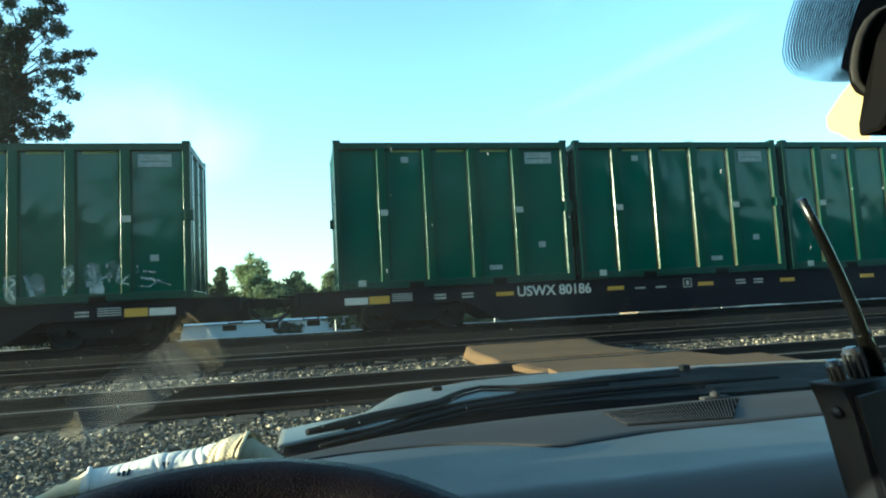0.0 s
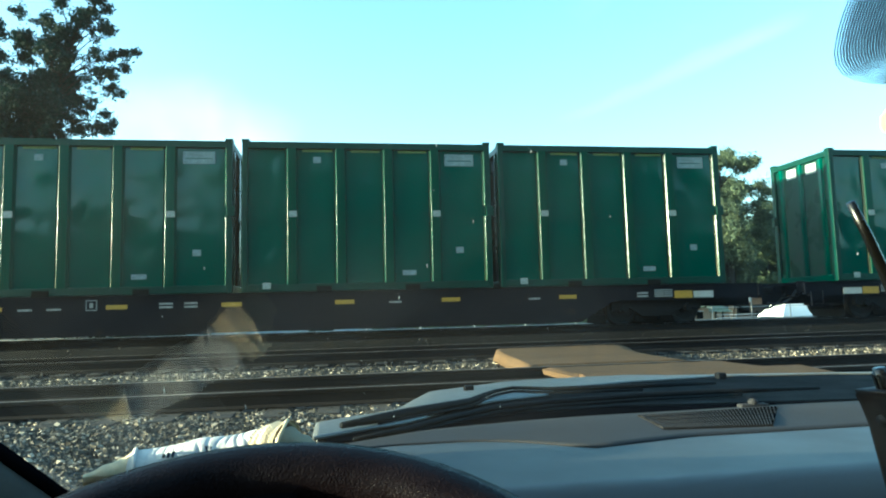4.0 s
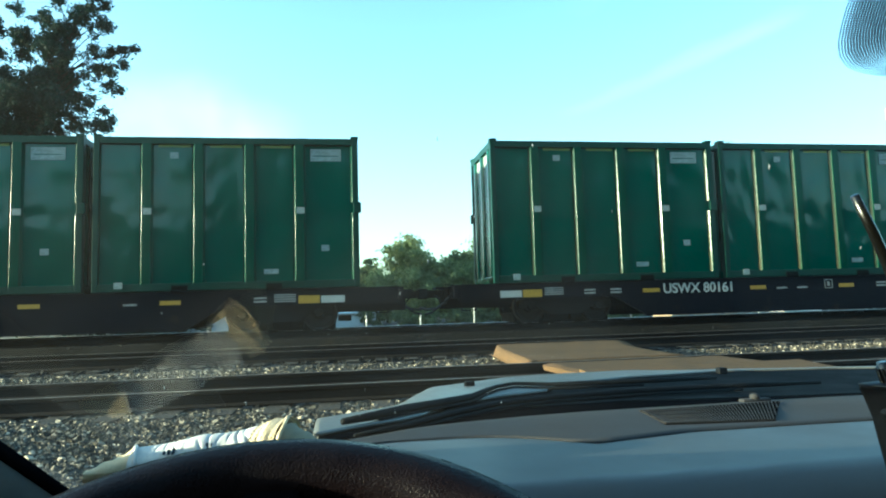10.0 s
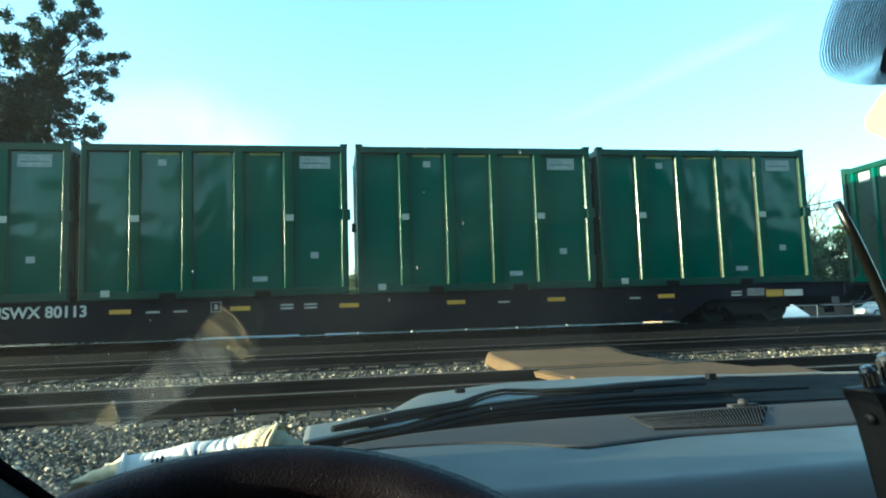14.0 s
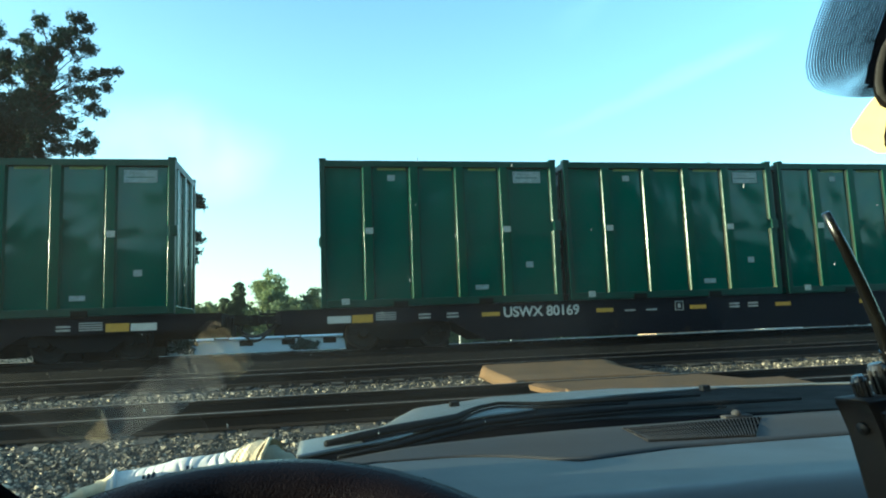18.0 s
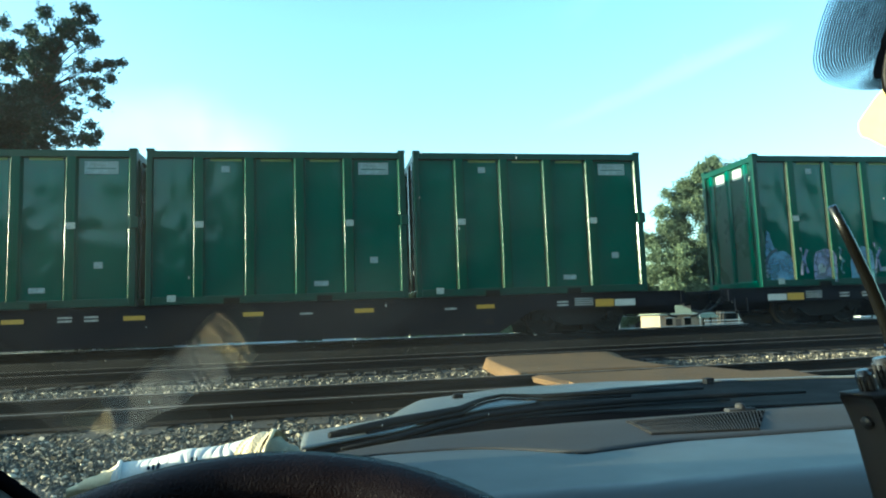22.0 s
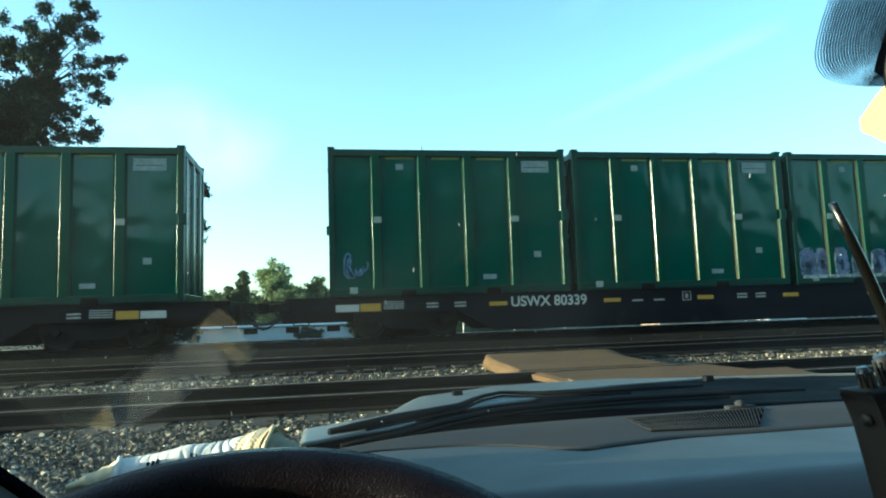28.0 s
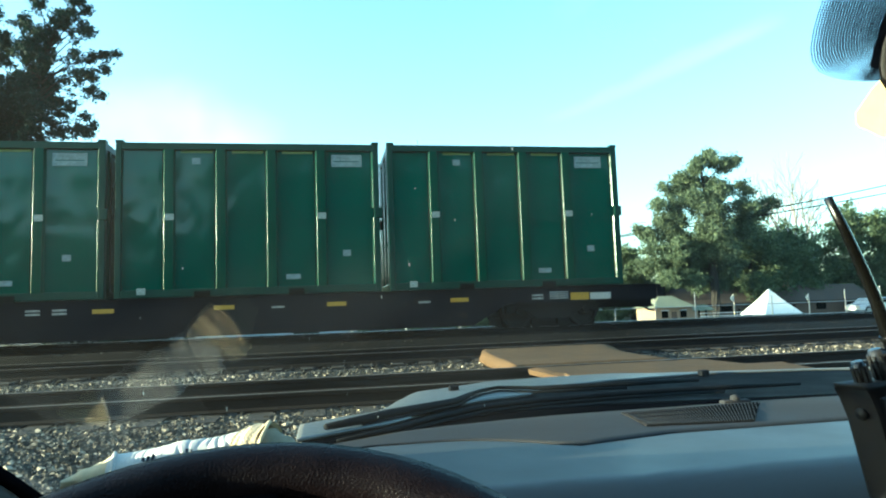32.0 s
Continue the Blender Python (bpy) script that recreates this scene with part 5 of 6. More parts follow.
PINE_LOW = ((5.1, 8.9, 0.48), (3.8, 8.3, 0.68), (-2.9, 8.5, 0.85), (-4.3, 8.2, 0.6), (-5.9, 7.7, 0.34), (-5.5, 7.3, 0.4), (-4.7, 7.1, 0.62), (-3, 7.1, 0.95),
            (-0.9, 7.3, 1.05), (1.1, 7.2, 1), (3, 7.2, 0.8), (-5.6, 6, 0.62), (-3.8, 5.7, 0.95), (-1.8, 5.7, 1.05), (0.2, 5.6, 1.1), (2.3, 5.8, 1), (-5.2, 4.6, 0.8),
            (-3.2, 4.3, 1.05), (-1.2, 4.3, 1.1), (1.2, 4.4, 1), (3, 4.6, 0.7), (-4.5, 3.4, 0.65), (-2.5, 3.1, 0.75), (-0.5, 3.2, 0.9), (1.3, 3, 0.7))
tufted_tree(31.6, 49.4, GB, ((0.0, -0.2, 0.42), (0.0, 3.0, 0.36), (-0.2, 8.0, 0.22), (-0.5, 13.2, 0.04)),
            PINE_TOP + PINE_LOW,
            M_NEEDLE, "conifer", "large full pine tree beyond the track", 90, 0.12, 0.22, 46, 1.9, 62, 1.28)
bare_tree(45.0, 57.0, 12.6, GB, 5)
bare_tree(50.0, 60.0, 11.5, GB, 9)
for i, (x, y, h, w) in enumerate(((-15.6, 49.0, 1.0, 2.2), (-10.8, 50.2, 1.5, 1.8), (-1.6, 50.6, 0.9, 2.4), (2.4, 53.0, 1.4, 2.4), (6.4, 53.5, 1.5, 4.2), (10.5, 54.0, 1.4, 4.2), (14.5, 55.0, 1.5, 4.4), (19.0, 55.5, 1.5, 4.6), (23.5, 57.0, 1.4, 4.4))):
    broad_tree(x, y + 4.2 if y < 53.2 else 54.6, h, w, GB, 120 + i, M_LEAF_DARK if x < 2 else M_LEAF, "low dark bush along the road", 0.02, 0.13, 110, 24)


def woods():
    rg = np.random.RandomState(77)
    cen = []
    for k in range(2600):
        x = rg.uniform(-160, 190)
        top = 3.2 + 1.6 * noise.noise(Vector((x * 0.06, 0, 0))) + 1.0 * noise.noise(Vector((x * 0.21, 5, 0)))
        cen.append((x, rg.uniform(95, 112), rg.uniform(-0.6, top)))
    ob = put("far_woods", leaves_mesh("far_woods", cen, 1.2, 0.6, 14, M_LEAF, rg))
    tagged(ob, "distant band of green woods behind the town", "trees", kind="stuff")


woods()


def woods_behind():
    """Unseen trees added behind the car; their height shapes what the container panels mirror."""
    rg = np.random.RandomState(78)
    cen = []
    for k in range(5200):
        x = rg.uniform(-140, 170)
        top = float(np.interp(x, (-12, -8, 34, 50), (10.5, 19.0, 19.0, 8.0))) + 3.5 * noise.noise(Vector((x * 0.05, 9, 0))) + 3.2 * noise.noise(Vector((x * 0.3, 15, 0)))
        cen.append((x, rg.uniform(-44, -30), rg.uniform(-0.6, top)))
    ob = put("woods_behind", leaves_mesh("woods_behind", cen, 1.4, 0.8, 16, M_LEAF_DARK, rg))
    tagged(ob, "unseen dark woods added behind the car for the container reflections", "trees", kind="stuff")


woods_behind()


# ---------------------------------------------------------------- far things
def build_shed():
    s = tagged(empty("white_building", pose(-7.0, 57.0, GB)), "long low white building behind the tracks", "building")
    part("wall", box(-15, 10, 0, 6, 0, 1.12), M_SHED, s)
    part("roof", prism([(-0.4, 1.12), (3, 1.26), (6.4, 1.12)], "x", -15.3, 10.3), M_SHED, s, "low white roof")
    for k in range(8):
        part("post", box(-15 + 3.4 * k, -14.88 + 3.4 * k, -0.06, -0.004, 0, 1.20), M_SHED, s)
    for k in (0, 1, 2, 4, 5, 6):
        part("window", box(-13.6 + 3.4 * k, -12.5 + 3.4 * k, -0.03, -0.004, 0.52, 1.0), M_DOOR_DARK, s, "dark window")


build_shed()


def build_road():
    bm = bmesh.new()
    for k in range(15):
        x0, x1 = -34 + 4 * k + 0.02, -34 + 4 * (k + 1) - 0.02
        for y0, y1 in ((46.0, 49.2), (49.24, 52.4)):
            z = ground_z(y0) + 0.04
            add_box(bm, x0, x1, y0, y1, z - 0.3, z)
    tagged(put("road", to_mesh("road", bm, M_CONCRETE)), "pale concrete road beyond the tracks", "road", kind="structure")


build_road()


def build_tent(x, y, w, h, label):
    t = tagged(empty("tent", pose(x, y, GB)), label, "tent")
    bm = bmesh.new()
    e = 0.55
    base = [bm.verts.new((sx * w / 2, sy * w / 2, e)) for sx, sy in ((-1, -1), (1, -1), (1, 1), (-1, 1))]
    mid = [bm.verts.new((sx * w * 0.22, sy * w * 0.22, e + (h - e) * 0.52)) for sx, sy in ((-1, -1), (1, -1), (1, 1), (-1, 1))]
    tip = bm.verts.new((0, 0, h))
    for k in range(4):
        bm.faces.new((base[k], base[(k + 1) % 4], mid[(k + 1) % 4], mid[k]))
        bm.faces.new((mid[k], mid[(k + 1) % 4], tip))
    part("canopy", bm, M_TENT, t, "white peaked canopy")
    part("valance", box(-w / 2, w / 2, -w / 2, w / 2, e - 0.05, e), M_TENT, t)
    for sx in (-1, 1):
        for sy in (-1, 1):
            part("pole", tube([(sx * (w / 2 - 0.06), sy * (w / 2 - 0.06), 0), (sx * (w / 2 - 0.06), sy * (w / 2 - 0.06), e)], 0.03, 6), M_POST, t)


build_tent(30.0, 40.6, 2.75, 2.25, "white peaked canvas tent on the grass")


def build_house():
    """A small house with a hipped pale roof and a lower wing."""
    w, d, h = 3.0, 3.0, 1.15
    s = tagged(empty("house", pose(25.6, 45.5, GB)), "small tan house with a pale olive hipped roof beyond the fence", "house")
    part("wall", box(-w / 2, w / 2, 0, d, 0, h), M_TANWALL, s, "tan siding")
    roof = bmesh.new()
    low = [roof.verts.new(q) for q in ((-w / 2 - 0.25, -0.3, h), (w / 2 + 0.25, -0.3, h), (w / 2 + 0.25, d + 0.3, h), (-w / 2 - 0.25, d + 0.3, h))]
    top = [roof.verts.new(q) for q in ((-0.35, d / 2, h + 0.9), (0.75, d / 2, h + 0.9))]
    for q in ((low[0], low[1], top[1], top[0]), (low[2], low[3], top[0], top[1]), (low[1], low[2], top[1]), (low[3], low[0], top[0]), tuple(reversed(low))):
        roof.faces.new(q)
    part("roof", roof, M_PALEROOF, s, "pale olive hipped roof")
    wing = part("wing", box(w / 2, w / 2 + 1.9, 0.4, d - 0.4, 0, 0.85), M_TANWALL, s, "low tan wing")
    part("roof", prism([(0.2, 0.85), (d / 2, 1.30), (d - 0.2, 0.85)], "x", w / 2, w / 2 + 2.1), M_PALEROOF, wing)
    for k in (-1, 1):
        wn = part("window", box(k * w / 4 - 0.26, k * w / 4 + 0.26, -0.03, -0.004, h * 0.35, h * 0.8), M_DOOR_DARK, s, "dark window")
        part("frame", box(k * w / 4 - 0.32, k * w / 4 + 0.32, -0.04, -0.03, h * 0.8, h * 0.86), M_SHED, wn)
    part("door", box(-0.22, 0.22, -0.03, -0.004, 0, h * 0.75), M_ROOF, s, "brown door")


build_house()


def build_long_house():
    s = tagged(empty("house", pose(39.0, 52.0, GB)), "wide low brown building with a shingled roof", "house")
    part("wall", box(-9.5, 9.5, 0, 4.2, 0, 1.35), M_ROOF, s, "dark brown siding")
    part("roof", prism([(-0.5, 1.3), (2.1, 2.75), (4.7, 1.3)], "x", -9.9, 9.9), M_ROOF, s)
    for k in range(6):
        wn = part("window", box(-8.4 + 3.1 * k, -7.4 + 3.1 * k, -0.03, -0.004, 0.5, 1.1), M_DOOR_DARK, s, "dark window")
        part("frame", box(-8.46 + 3.1 * k, -7.34 + 3.1 * k, -0.045, -0.03, 1.1, 1.16), M_TANWALL, wn)
    part("chimney", box(2.2, 2.8, 1.6, 2.2, 2.2, 3.2), M_TANWALL, s, "tan chimney")


build_long_house()


def build_road_posts():
    """Short white posts at even steps along the road, and a tall one with a small sign."""
    for x, h in ((5.48, 0.95), (9.3, 2.75), (13.0, 1.15), (16.75, 0.95), (1.75, 0.95)):
        z = ground_z(45.6)
        ob = tagged(empty("road_post", pose(x, 45.6, z)), "white post with a small white sign beside the road" if h > 2 else "short white marker post beside the road", "post", "posts along the road")
        part("post", tube([(0, 0, -0.1), (0, 0, h - 0.12), (0, 0, h)], [0.045, 0.045, 0.03], 8), M_TENT, ob, "", True)
        part("collar", tube([(0, 0, h - 0.22), (0, 0, h - 0.15)], 0.055, 8), M_DOOR_DARK, ob)
        if h > 2:
            part("sign_plate", box(-0.32, 0.12, -0.06, -0.047, h - 0.30, h + 0.12, 0.01), M_TENT, ob, "small white sign plate")


build_road_posts()


def build_board_fence():
    f = tagged(empty("board_fence", pose(24.35, 40.0, GB)), "low white two-rail board fence", "fence")
    for x in (0.0, 0.5, 2.95, 5.4, 5.9):
        part("post", box(x - 0.05, x + 0.05, 0.03, 0.12, 0, 0.95), M_DOOR_DARK, f)
    for z in (0.54, 0.74):
        part("rail", box(0, 5.9, -0.02, 0.026, z - 0.018, z + 0.018), M_TENT, f, "white rail")


build_board_fence()


def build_fence():
    f = tagged(empty("wire_fence", pose(0, 36.0, GB)), "low wire fence with pennants on its posts", "fence")
    x = 14.0
    while x < 46:
        p = part("post", tube([(x, 0, 0), (x, 0, 1.95 + 0.2 * math.sin(x * 7))], 0.035, 6), M_POST, f)
        if int(x) % 5 != 1:
            top = 1.95 + 0.2 * math.sin(x * 7)
            part("pennant", prism([(x, top), (x - 0.22, top - 0.22), (x - 0.10, top - 0.42)], "y", -0.02, 0.02), M_FLAG, p, "pale pennant")
        x += 2.55
    for z in (0.55, 1.25):
        part("rail", tube([(12, 0, z), (48, 0, z)], 0.022, 5), M_POST, f)


build_fence()


def build_pole():
    p = tagged(empty("utility_pole", pose(25.8, 56.2, GB)), "wooden utility pole with a crossarm", "utility pole")
    part("shaft", tube([(0, 0, 0), (0, 0, 7.9)], [0.16, 0.11], 8), M_BAREWOOD, p)
    part("crossarm", box(-1.0, 1.0, -0.08, 0.08, 7.5, 7.65), M_BAREWOOD, p)
    for k in (-0.9, -0.3, 0.3, 0.9):
        part("insulator", tube([(k, 0, 7.65), (k, 0, 7.82)], 0.04, 6), M_SHED, p)


build_pole()


def build_wire(z0, z1, name_y):
    pts = []
    for k in range(25):
        u = k / 24
        pts.append((25.8 + u * 45, 56.2 - u * (56.2 - name_y), z0 + (z1 - z0) * u - 2.2 * math.sin(math.pi * u) * 0.6))
    tagged(put("overhead_wire", to_mesh("overhead_wire", tube(pts, 0.05, 5), M_WIRE)), "thin dark overhead wire", "cable")


build_wire(6.7, 16.0, 26.0)
build_wire(6.6, 14.6, 26.0)


def build_parked_car(x, y, label, m_body):
    c = tagged(empty("parked_car", pose(x, y, GB)), label, "car")
    body = prism([(-2.2, 0.3), (-2.2, 0.75), (-1.3, 0.85), (-0.8, 1.35), (0.9, 1.38), (1.5, 0.9), (2.2, 0.8), (2.25, 0.3)], "y", -0.85, 0.85, 0.05)
    part("body", body, m_body, c)
    for k in (-1.35, 1.35):
        for s in (-0.8, 0.8):
            w = part("wheel", tube([(k, s - 0.1, 0.32), (k, s + 0.1, 0.32)], 0.32, 14), M_WIRE, c)
            part("rim", tube([(k, s - 0.12, 0.32), (k, s + 0.12, 0.32)], 0.19, 10), M_POST, w)
    for s in (-0.86, 0.845):
        part("side_window", prism([(-1.15, 0.9), (-0.75, 1.28), (0.85, 1.3), (1.3, 0.92)], "y", s, s + 0.015), M_DOOR_DARK, c)


build_parked_car(47.5, 50.5, "white sedan parked beside the fence", M_CARWHITE)

# ---------------------------------------------------------------- the car around the camera
M_DASH = mat("dash_charcoal_plastic", (0.029, 0.030, 0.033), 0.85, 0, 0.12, 6, 700, 0.25, 0.001, spec=0.25)
M_VENT = mat("grille_dark_plastic", (0.023, 0.023, 0.025), 0.8, 0, 0.15, 6, 400, 0.1, 0.001, spec=0.2)
M_PAD = mat("dash_smooth_blue_grey", (0.045, 0.048, 0.049), 0.42, 0, 0.10, 4, 500, 0.04, 0.0006, spec=0.36)
M_BLACK = mat("black_trim", (0.003, 0.003, 0.004), 0.9, 0, 0.2, 6, 200, 0.1, 0.001, spec=0.0)
M_LEATHER = mat("wheel_leather", (0.0065, 0.0042, 0.0050), 0.28, 0, 0.5, 25, 600, 0.6, 0.0013, spec=0.12)
M_HOOD = mat("hood_blue_grey_paint", (0.112, 0.115, 0.110), 0.45, 0.0, 0.08, 3, 200, 0.02, 0.001, coat=0.1)
M_COWL = mat("cowl_glossy_plastic", (0.0022, 0.0032, 0.0050), 0.7, 0, 0.5, 9, 60, 0.3, 0.003, spec=0.025)
M_LINER = mat("grey_cloth_lining", (0.16, 0.15, 0.14), 0.95, 0, 0.1, 5, 300, 0.2, 0.001)
M_TRIM = mat("pillar_grey_plastic", (0.060, 0.060, 0.056), 0.9, 0, 0.1, 5, 300, 0.2, 0.001, spec=0.1)
M_SEAT = mat("dark_seat_cloth", (0.04, 0.04, 0.045), 0.95, 0, 0.15, 5, 300, 0.3, 0.002)
M_GLASS = glass_mat("windshield_glass")
M_KNIT = mat("cream_knit_cuff", (0.66, 0.54, 0.34), 0.95, 0, 0.15, 30, 500, 0.8, 0.002)
M_LEATHERETTE = mat("white_work_glove_cloth", (0.56, 0.55, 0.51), 0.85, 0, 0.12, 20, 400, 0.4, 0.001)
M_LINING = mat("tan_glove_lining", (0.24, 0.20, 0.13), 0.8, 0, 0.12, 20, 300, 0.3, 0.001)
M_PALM = mat("tan_glove_leather", (0.52, 0.44, 0.28), 0.85, 0, 0.15, 20, 300, 0.4, 0.001)
M_INK = mat("dark_print", (0.02, 0.025, 0.035), 0.7)
M_RADIO = mat("radio_black_plastic", (0.007, 0.008, 0.011), 0.5, 0, 0.15, 20, 500, 0.2, 0.0006, spec=0.3)
M_KNOB = mat("knob_shiny_plastic", (0.02, 0.02, 0.02), 0.22, 0, 0.15, 20, 500, 0.1, 0.0006, spec=0.6)
M_ANTENNA = mat("antenna_smooth_rubber", (0.003, 0.003, 0.0025), 0.20, 0, 0.15, 30, 400, 0.1, 0.0004, spec=0.55)
M_TAG = sheer("sunlit_yellow_film", (1.0, 0.80, 0.42), 0.30, (1.0, 0.94, 0.75))
M_FRIT = mat("black_ceramic_dots", (0.012, 0.02, 0.05), 0.5)
M_SPLAT = mat("dried_white_speck", (0.24, 0.28, 0.30), 0.9)
M_MIRROR = mat("mirror_housing_plastic", (0.003, 0.0026, 0.0026), 0.7, 0, 0.15, 10, 300, 0.1, 0.001, spec=0.05)
M_MOUNT = mat("mount_grey_plastic", (0.024, 0.023, 0.021), 0.7, 0, 0.15, 10, 300, 0.1, 0.001, spec=0.2)
M_RUBBER = mat("wiper_rubber", (0.008, 0.009, 0.011), 0.7, spec=0.06)


def shield(x, s):
    """A point of the windshield: x across, s from 0 at its foot to 1 at its top; it wraps round towards the pillar."""
    u = max(x, -0.28) - 0.42
    if u < 0:
        foot, head = 1.1316 - 0.9754 * u * u - 0.6396 * u ** 3, 0.2221 - 0.5669 * u * u + 0.2614 * u ** 3
    else:
        foot, head = 1.1316 - 0.57 * u * u, 0.2221 - 0.22 * u * u
    return Vector((x, foot + (head - foot) * s, 0.275 + 0.585 * s + 0.0355 * math.sin(math.pi * s)))


def dash_z(x, y):
    z = 0.312 - 0.07 * max(0, y - 0.95) - 0.014 * max(0, 0.0 - x)
    if y < 0.62:
        z -= 1.6 * (0.62 - y) ** 1.3
    return z


def front_edge(x):
    return float(np.interp(x, (-0.4, -0.3, -0.2, -0.1, 0.022, 0.097, 0.184, 0.282, 0.381, 0.449, 0.578, 0.751, 0.897, 1.24),
                           (0.45, 0.60, 0.77, 0.825, 0.888, 0.934, 0.970, 1.003, 1.022, 1.027, 1.030, 1.044, 1.035, 0.99)))


car = tagged(empty("car"), "car interior with dark dashboard behind a sloping windshield", "car")


def pad_line(x):
    """Where the smooth lower pad ends and the matt strip under the glass begins."""
    if x < 0.14:
        return min(0.855 - 0.25 * max(0, 0.06 - x), front_edge(x) - 0.02)
    if x < 0.30:
        return 0.855 - 0.085 * min(1, (x - 0.14) / 0.16) ** 2
    return 0.77 + 0.035 * min(1, (x - 0.30) / 0.15)


def build_dash():
    part("dash_strip", grid_bm(lambda u, v: (lambda x: (x, pad_line(x) + v * (front_edge(x) - pad_line(x)), dash_z(x, pad_line(x) + v * (front_edge(x) - pad_line(x))) + 0.0014))(-0.36 + u * 1.6), 60, 10, 0.002), M_DASH, car, "matt charcoal strip under the windshield", True)
    part("dashboard", grid_bm(lambda u, v: (lambda x: (x, 0.40 + v * (pad_line(x) + 0.01 - 0.40), dash_z(x, 0.40 + v * (pad_line(x) + 0.01 - 0.40))))(-0.40 + u * 1.64), 60, 30, 0.03), M_PAD, car, "smooth blue-grey dashboard top", True)
    part("dash_fascia", box(-0.45, 1.24, 0.44, 0.60, -0.5, 0.175, 0.02), M_DASH, car)
    corner = ((0.453, 0.971), (0.434, 0.852), (0.585, 0.834), (0.709, 0.995))
    vent = part("defroster_vent", prism(corner, "z", 0.0, 0.003), M_BLACK, car, "black defroster grille")

    def across(u, v):
        near = Vector(corner[1]).lerp(Vector(corner[2]), u)
        far = Vector(corner[0]).lerp(Vector(corner[3]), u)
        return near.lerp(far, v)
    n = 38
    for k in range(-3, n):
        # bars that lean across the grille, clipped at its two ends
        u0, u1 = (k + 3.5) / n, (k + 0.5) / n
        v0, v1 = max(0.0, (1 - u0) / (u1 - u0)), min(1.0, -u0 / (u1 - u0))
        if v1 - v0 < 0.05:
            continue
        a, b = across(u0 + (u1 - u0) * v0, v0), across(u0 + (u1 - u0) * v1, v1)
        d = (b - a).normalized()
        w = Vector((d.y, -d.x)) * 0.00085
        ring = [a - w, a + w, b + w, b - w]
        part("slat", prism([tuple(q) for q in ring], "z", 0.003, 0.0036), M_VENT, vent)
    for v in (0.25, 0.5, 0.75):
        part("slat", tube([(*across(0.0, v), 0.0031), (*across(1.0, v), 0.0031)], 0.0005, 5), M_VENT, vent)
    for ob in [vent] + list(vent.children):
        for q in ob.data.vertices:
            q.co.z += dash_z(q.co.x, q.co.y) + 0.0009
    part("vent_rim", tube([(x, y, dash_z(x, y) + 0.0030) for x, y in corner + corner[:1]], 0.0007, 6), M_VENT, vent)
    sn = bmesh.new()
    bmesh.ops.create_uvsphere(sn, u_segments=16, v_segments=8, radius=0.0085, matrix=pose(0.690, 1.034, 0.3145) @ Matrix.Diagonal((1, 1, 0.8, 1)))
    add_box(sn, 0.664, 0.716, 1.026, 1.042, 0.300, 0.3125, 0.003)
    part("light_sensor", sn, M_DASH, car, "small grey sensor dome", True)
    # dark well between dash and glass, wipers, hood
    part("cowl_trim", grid_bm(lambda u, v: (lambda x: (x, front_edge(x) - 0.012 + v * (shield(x, 0).y + 0.02 - front_edge(x)), 0.292 - 0.03 * v))(-0.05 + u * 1.35), 40, 4, 0.01), M_BLACK, car, "black trim at the windshield's foot", True)


build_dash()


def hood_rear(x):
    return float(np.interp(x, (-0.4, -0.05, 0.047, 0.111, 0.161, 0.206, 0.25, 0.273, 0.359, 0.437, 0.512, 0.562, 0.657, 0.803, 0.967, 1.113, 1.447, 1.6),
                           (1.08, 1.18, 1.25, 1.283, 1.334, 1.394, 1.45, 1.471, 1.533, 1.563, 1.597, 1.705, 1.73, 1.78, 1.80, 1.82, 1.76, 1.70)))


def hood_far(x):
    return float(np.interp(x, (-0.4, -0.083, -0.03, 0.028, 0.09, 0.13, 0.167, 0.24, 0.355, 0.474, 0.636, 0.892, 1.076, 1.31, 1.6),
                           (1.20, 1.344, 1.385, 1.429, 1.468, 1.503, 1.614, 1.795, 1.865, 1.946, 1.982, 1.991, 1.902, 1.821, 1.745)))


def seal_line(x):
    """Where the black rubber seal below the glass meets the glossy cowl."""
    return min(hood_rear(x) - 0.01, float(np.interp(x, (-0.3, 0.022, 0.119, 0.236, 0.366, 0.5, 0.62, 0.85, 1.12, 1.6), (1.05, 1.175, 1.22, 1.315, 1.38, 1.385, 1.395, 1.35, 1.32, 1.16))))


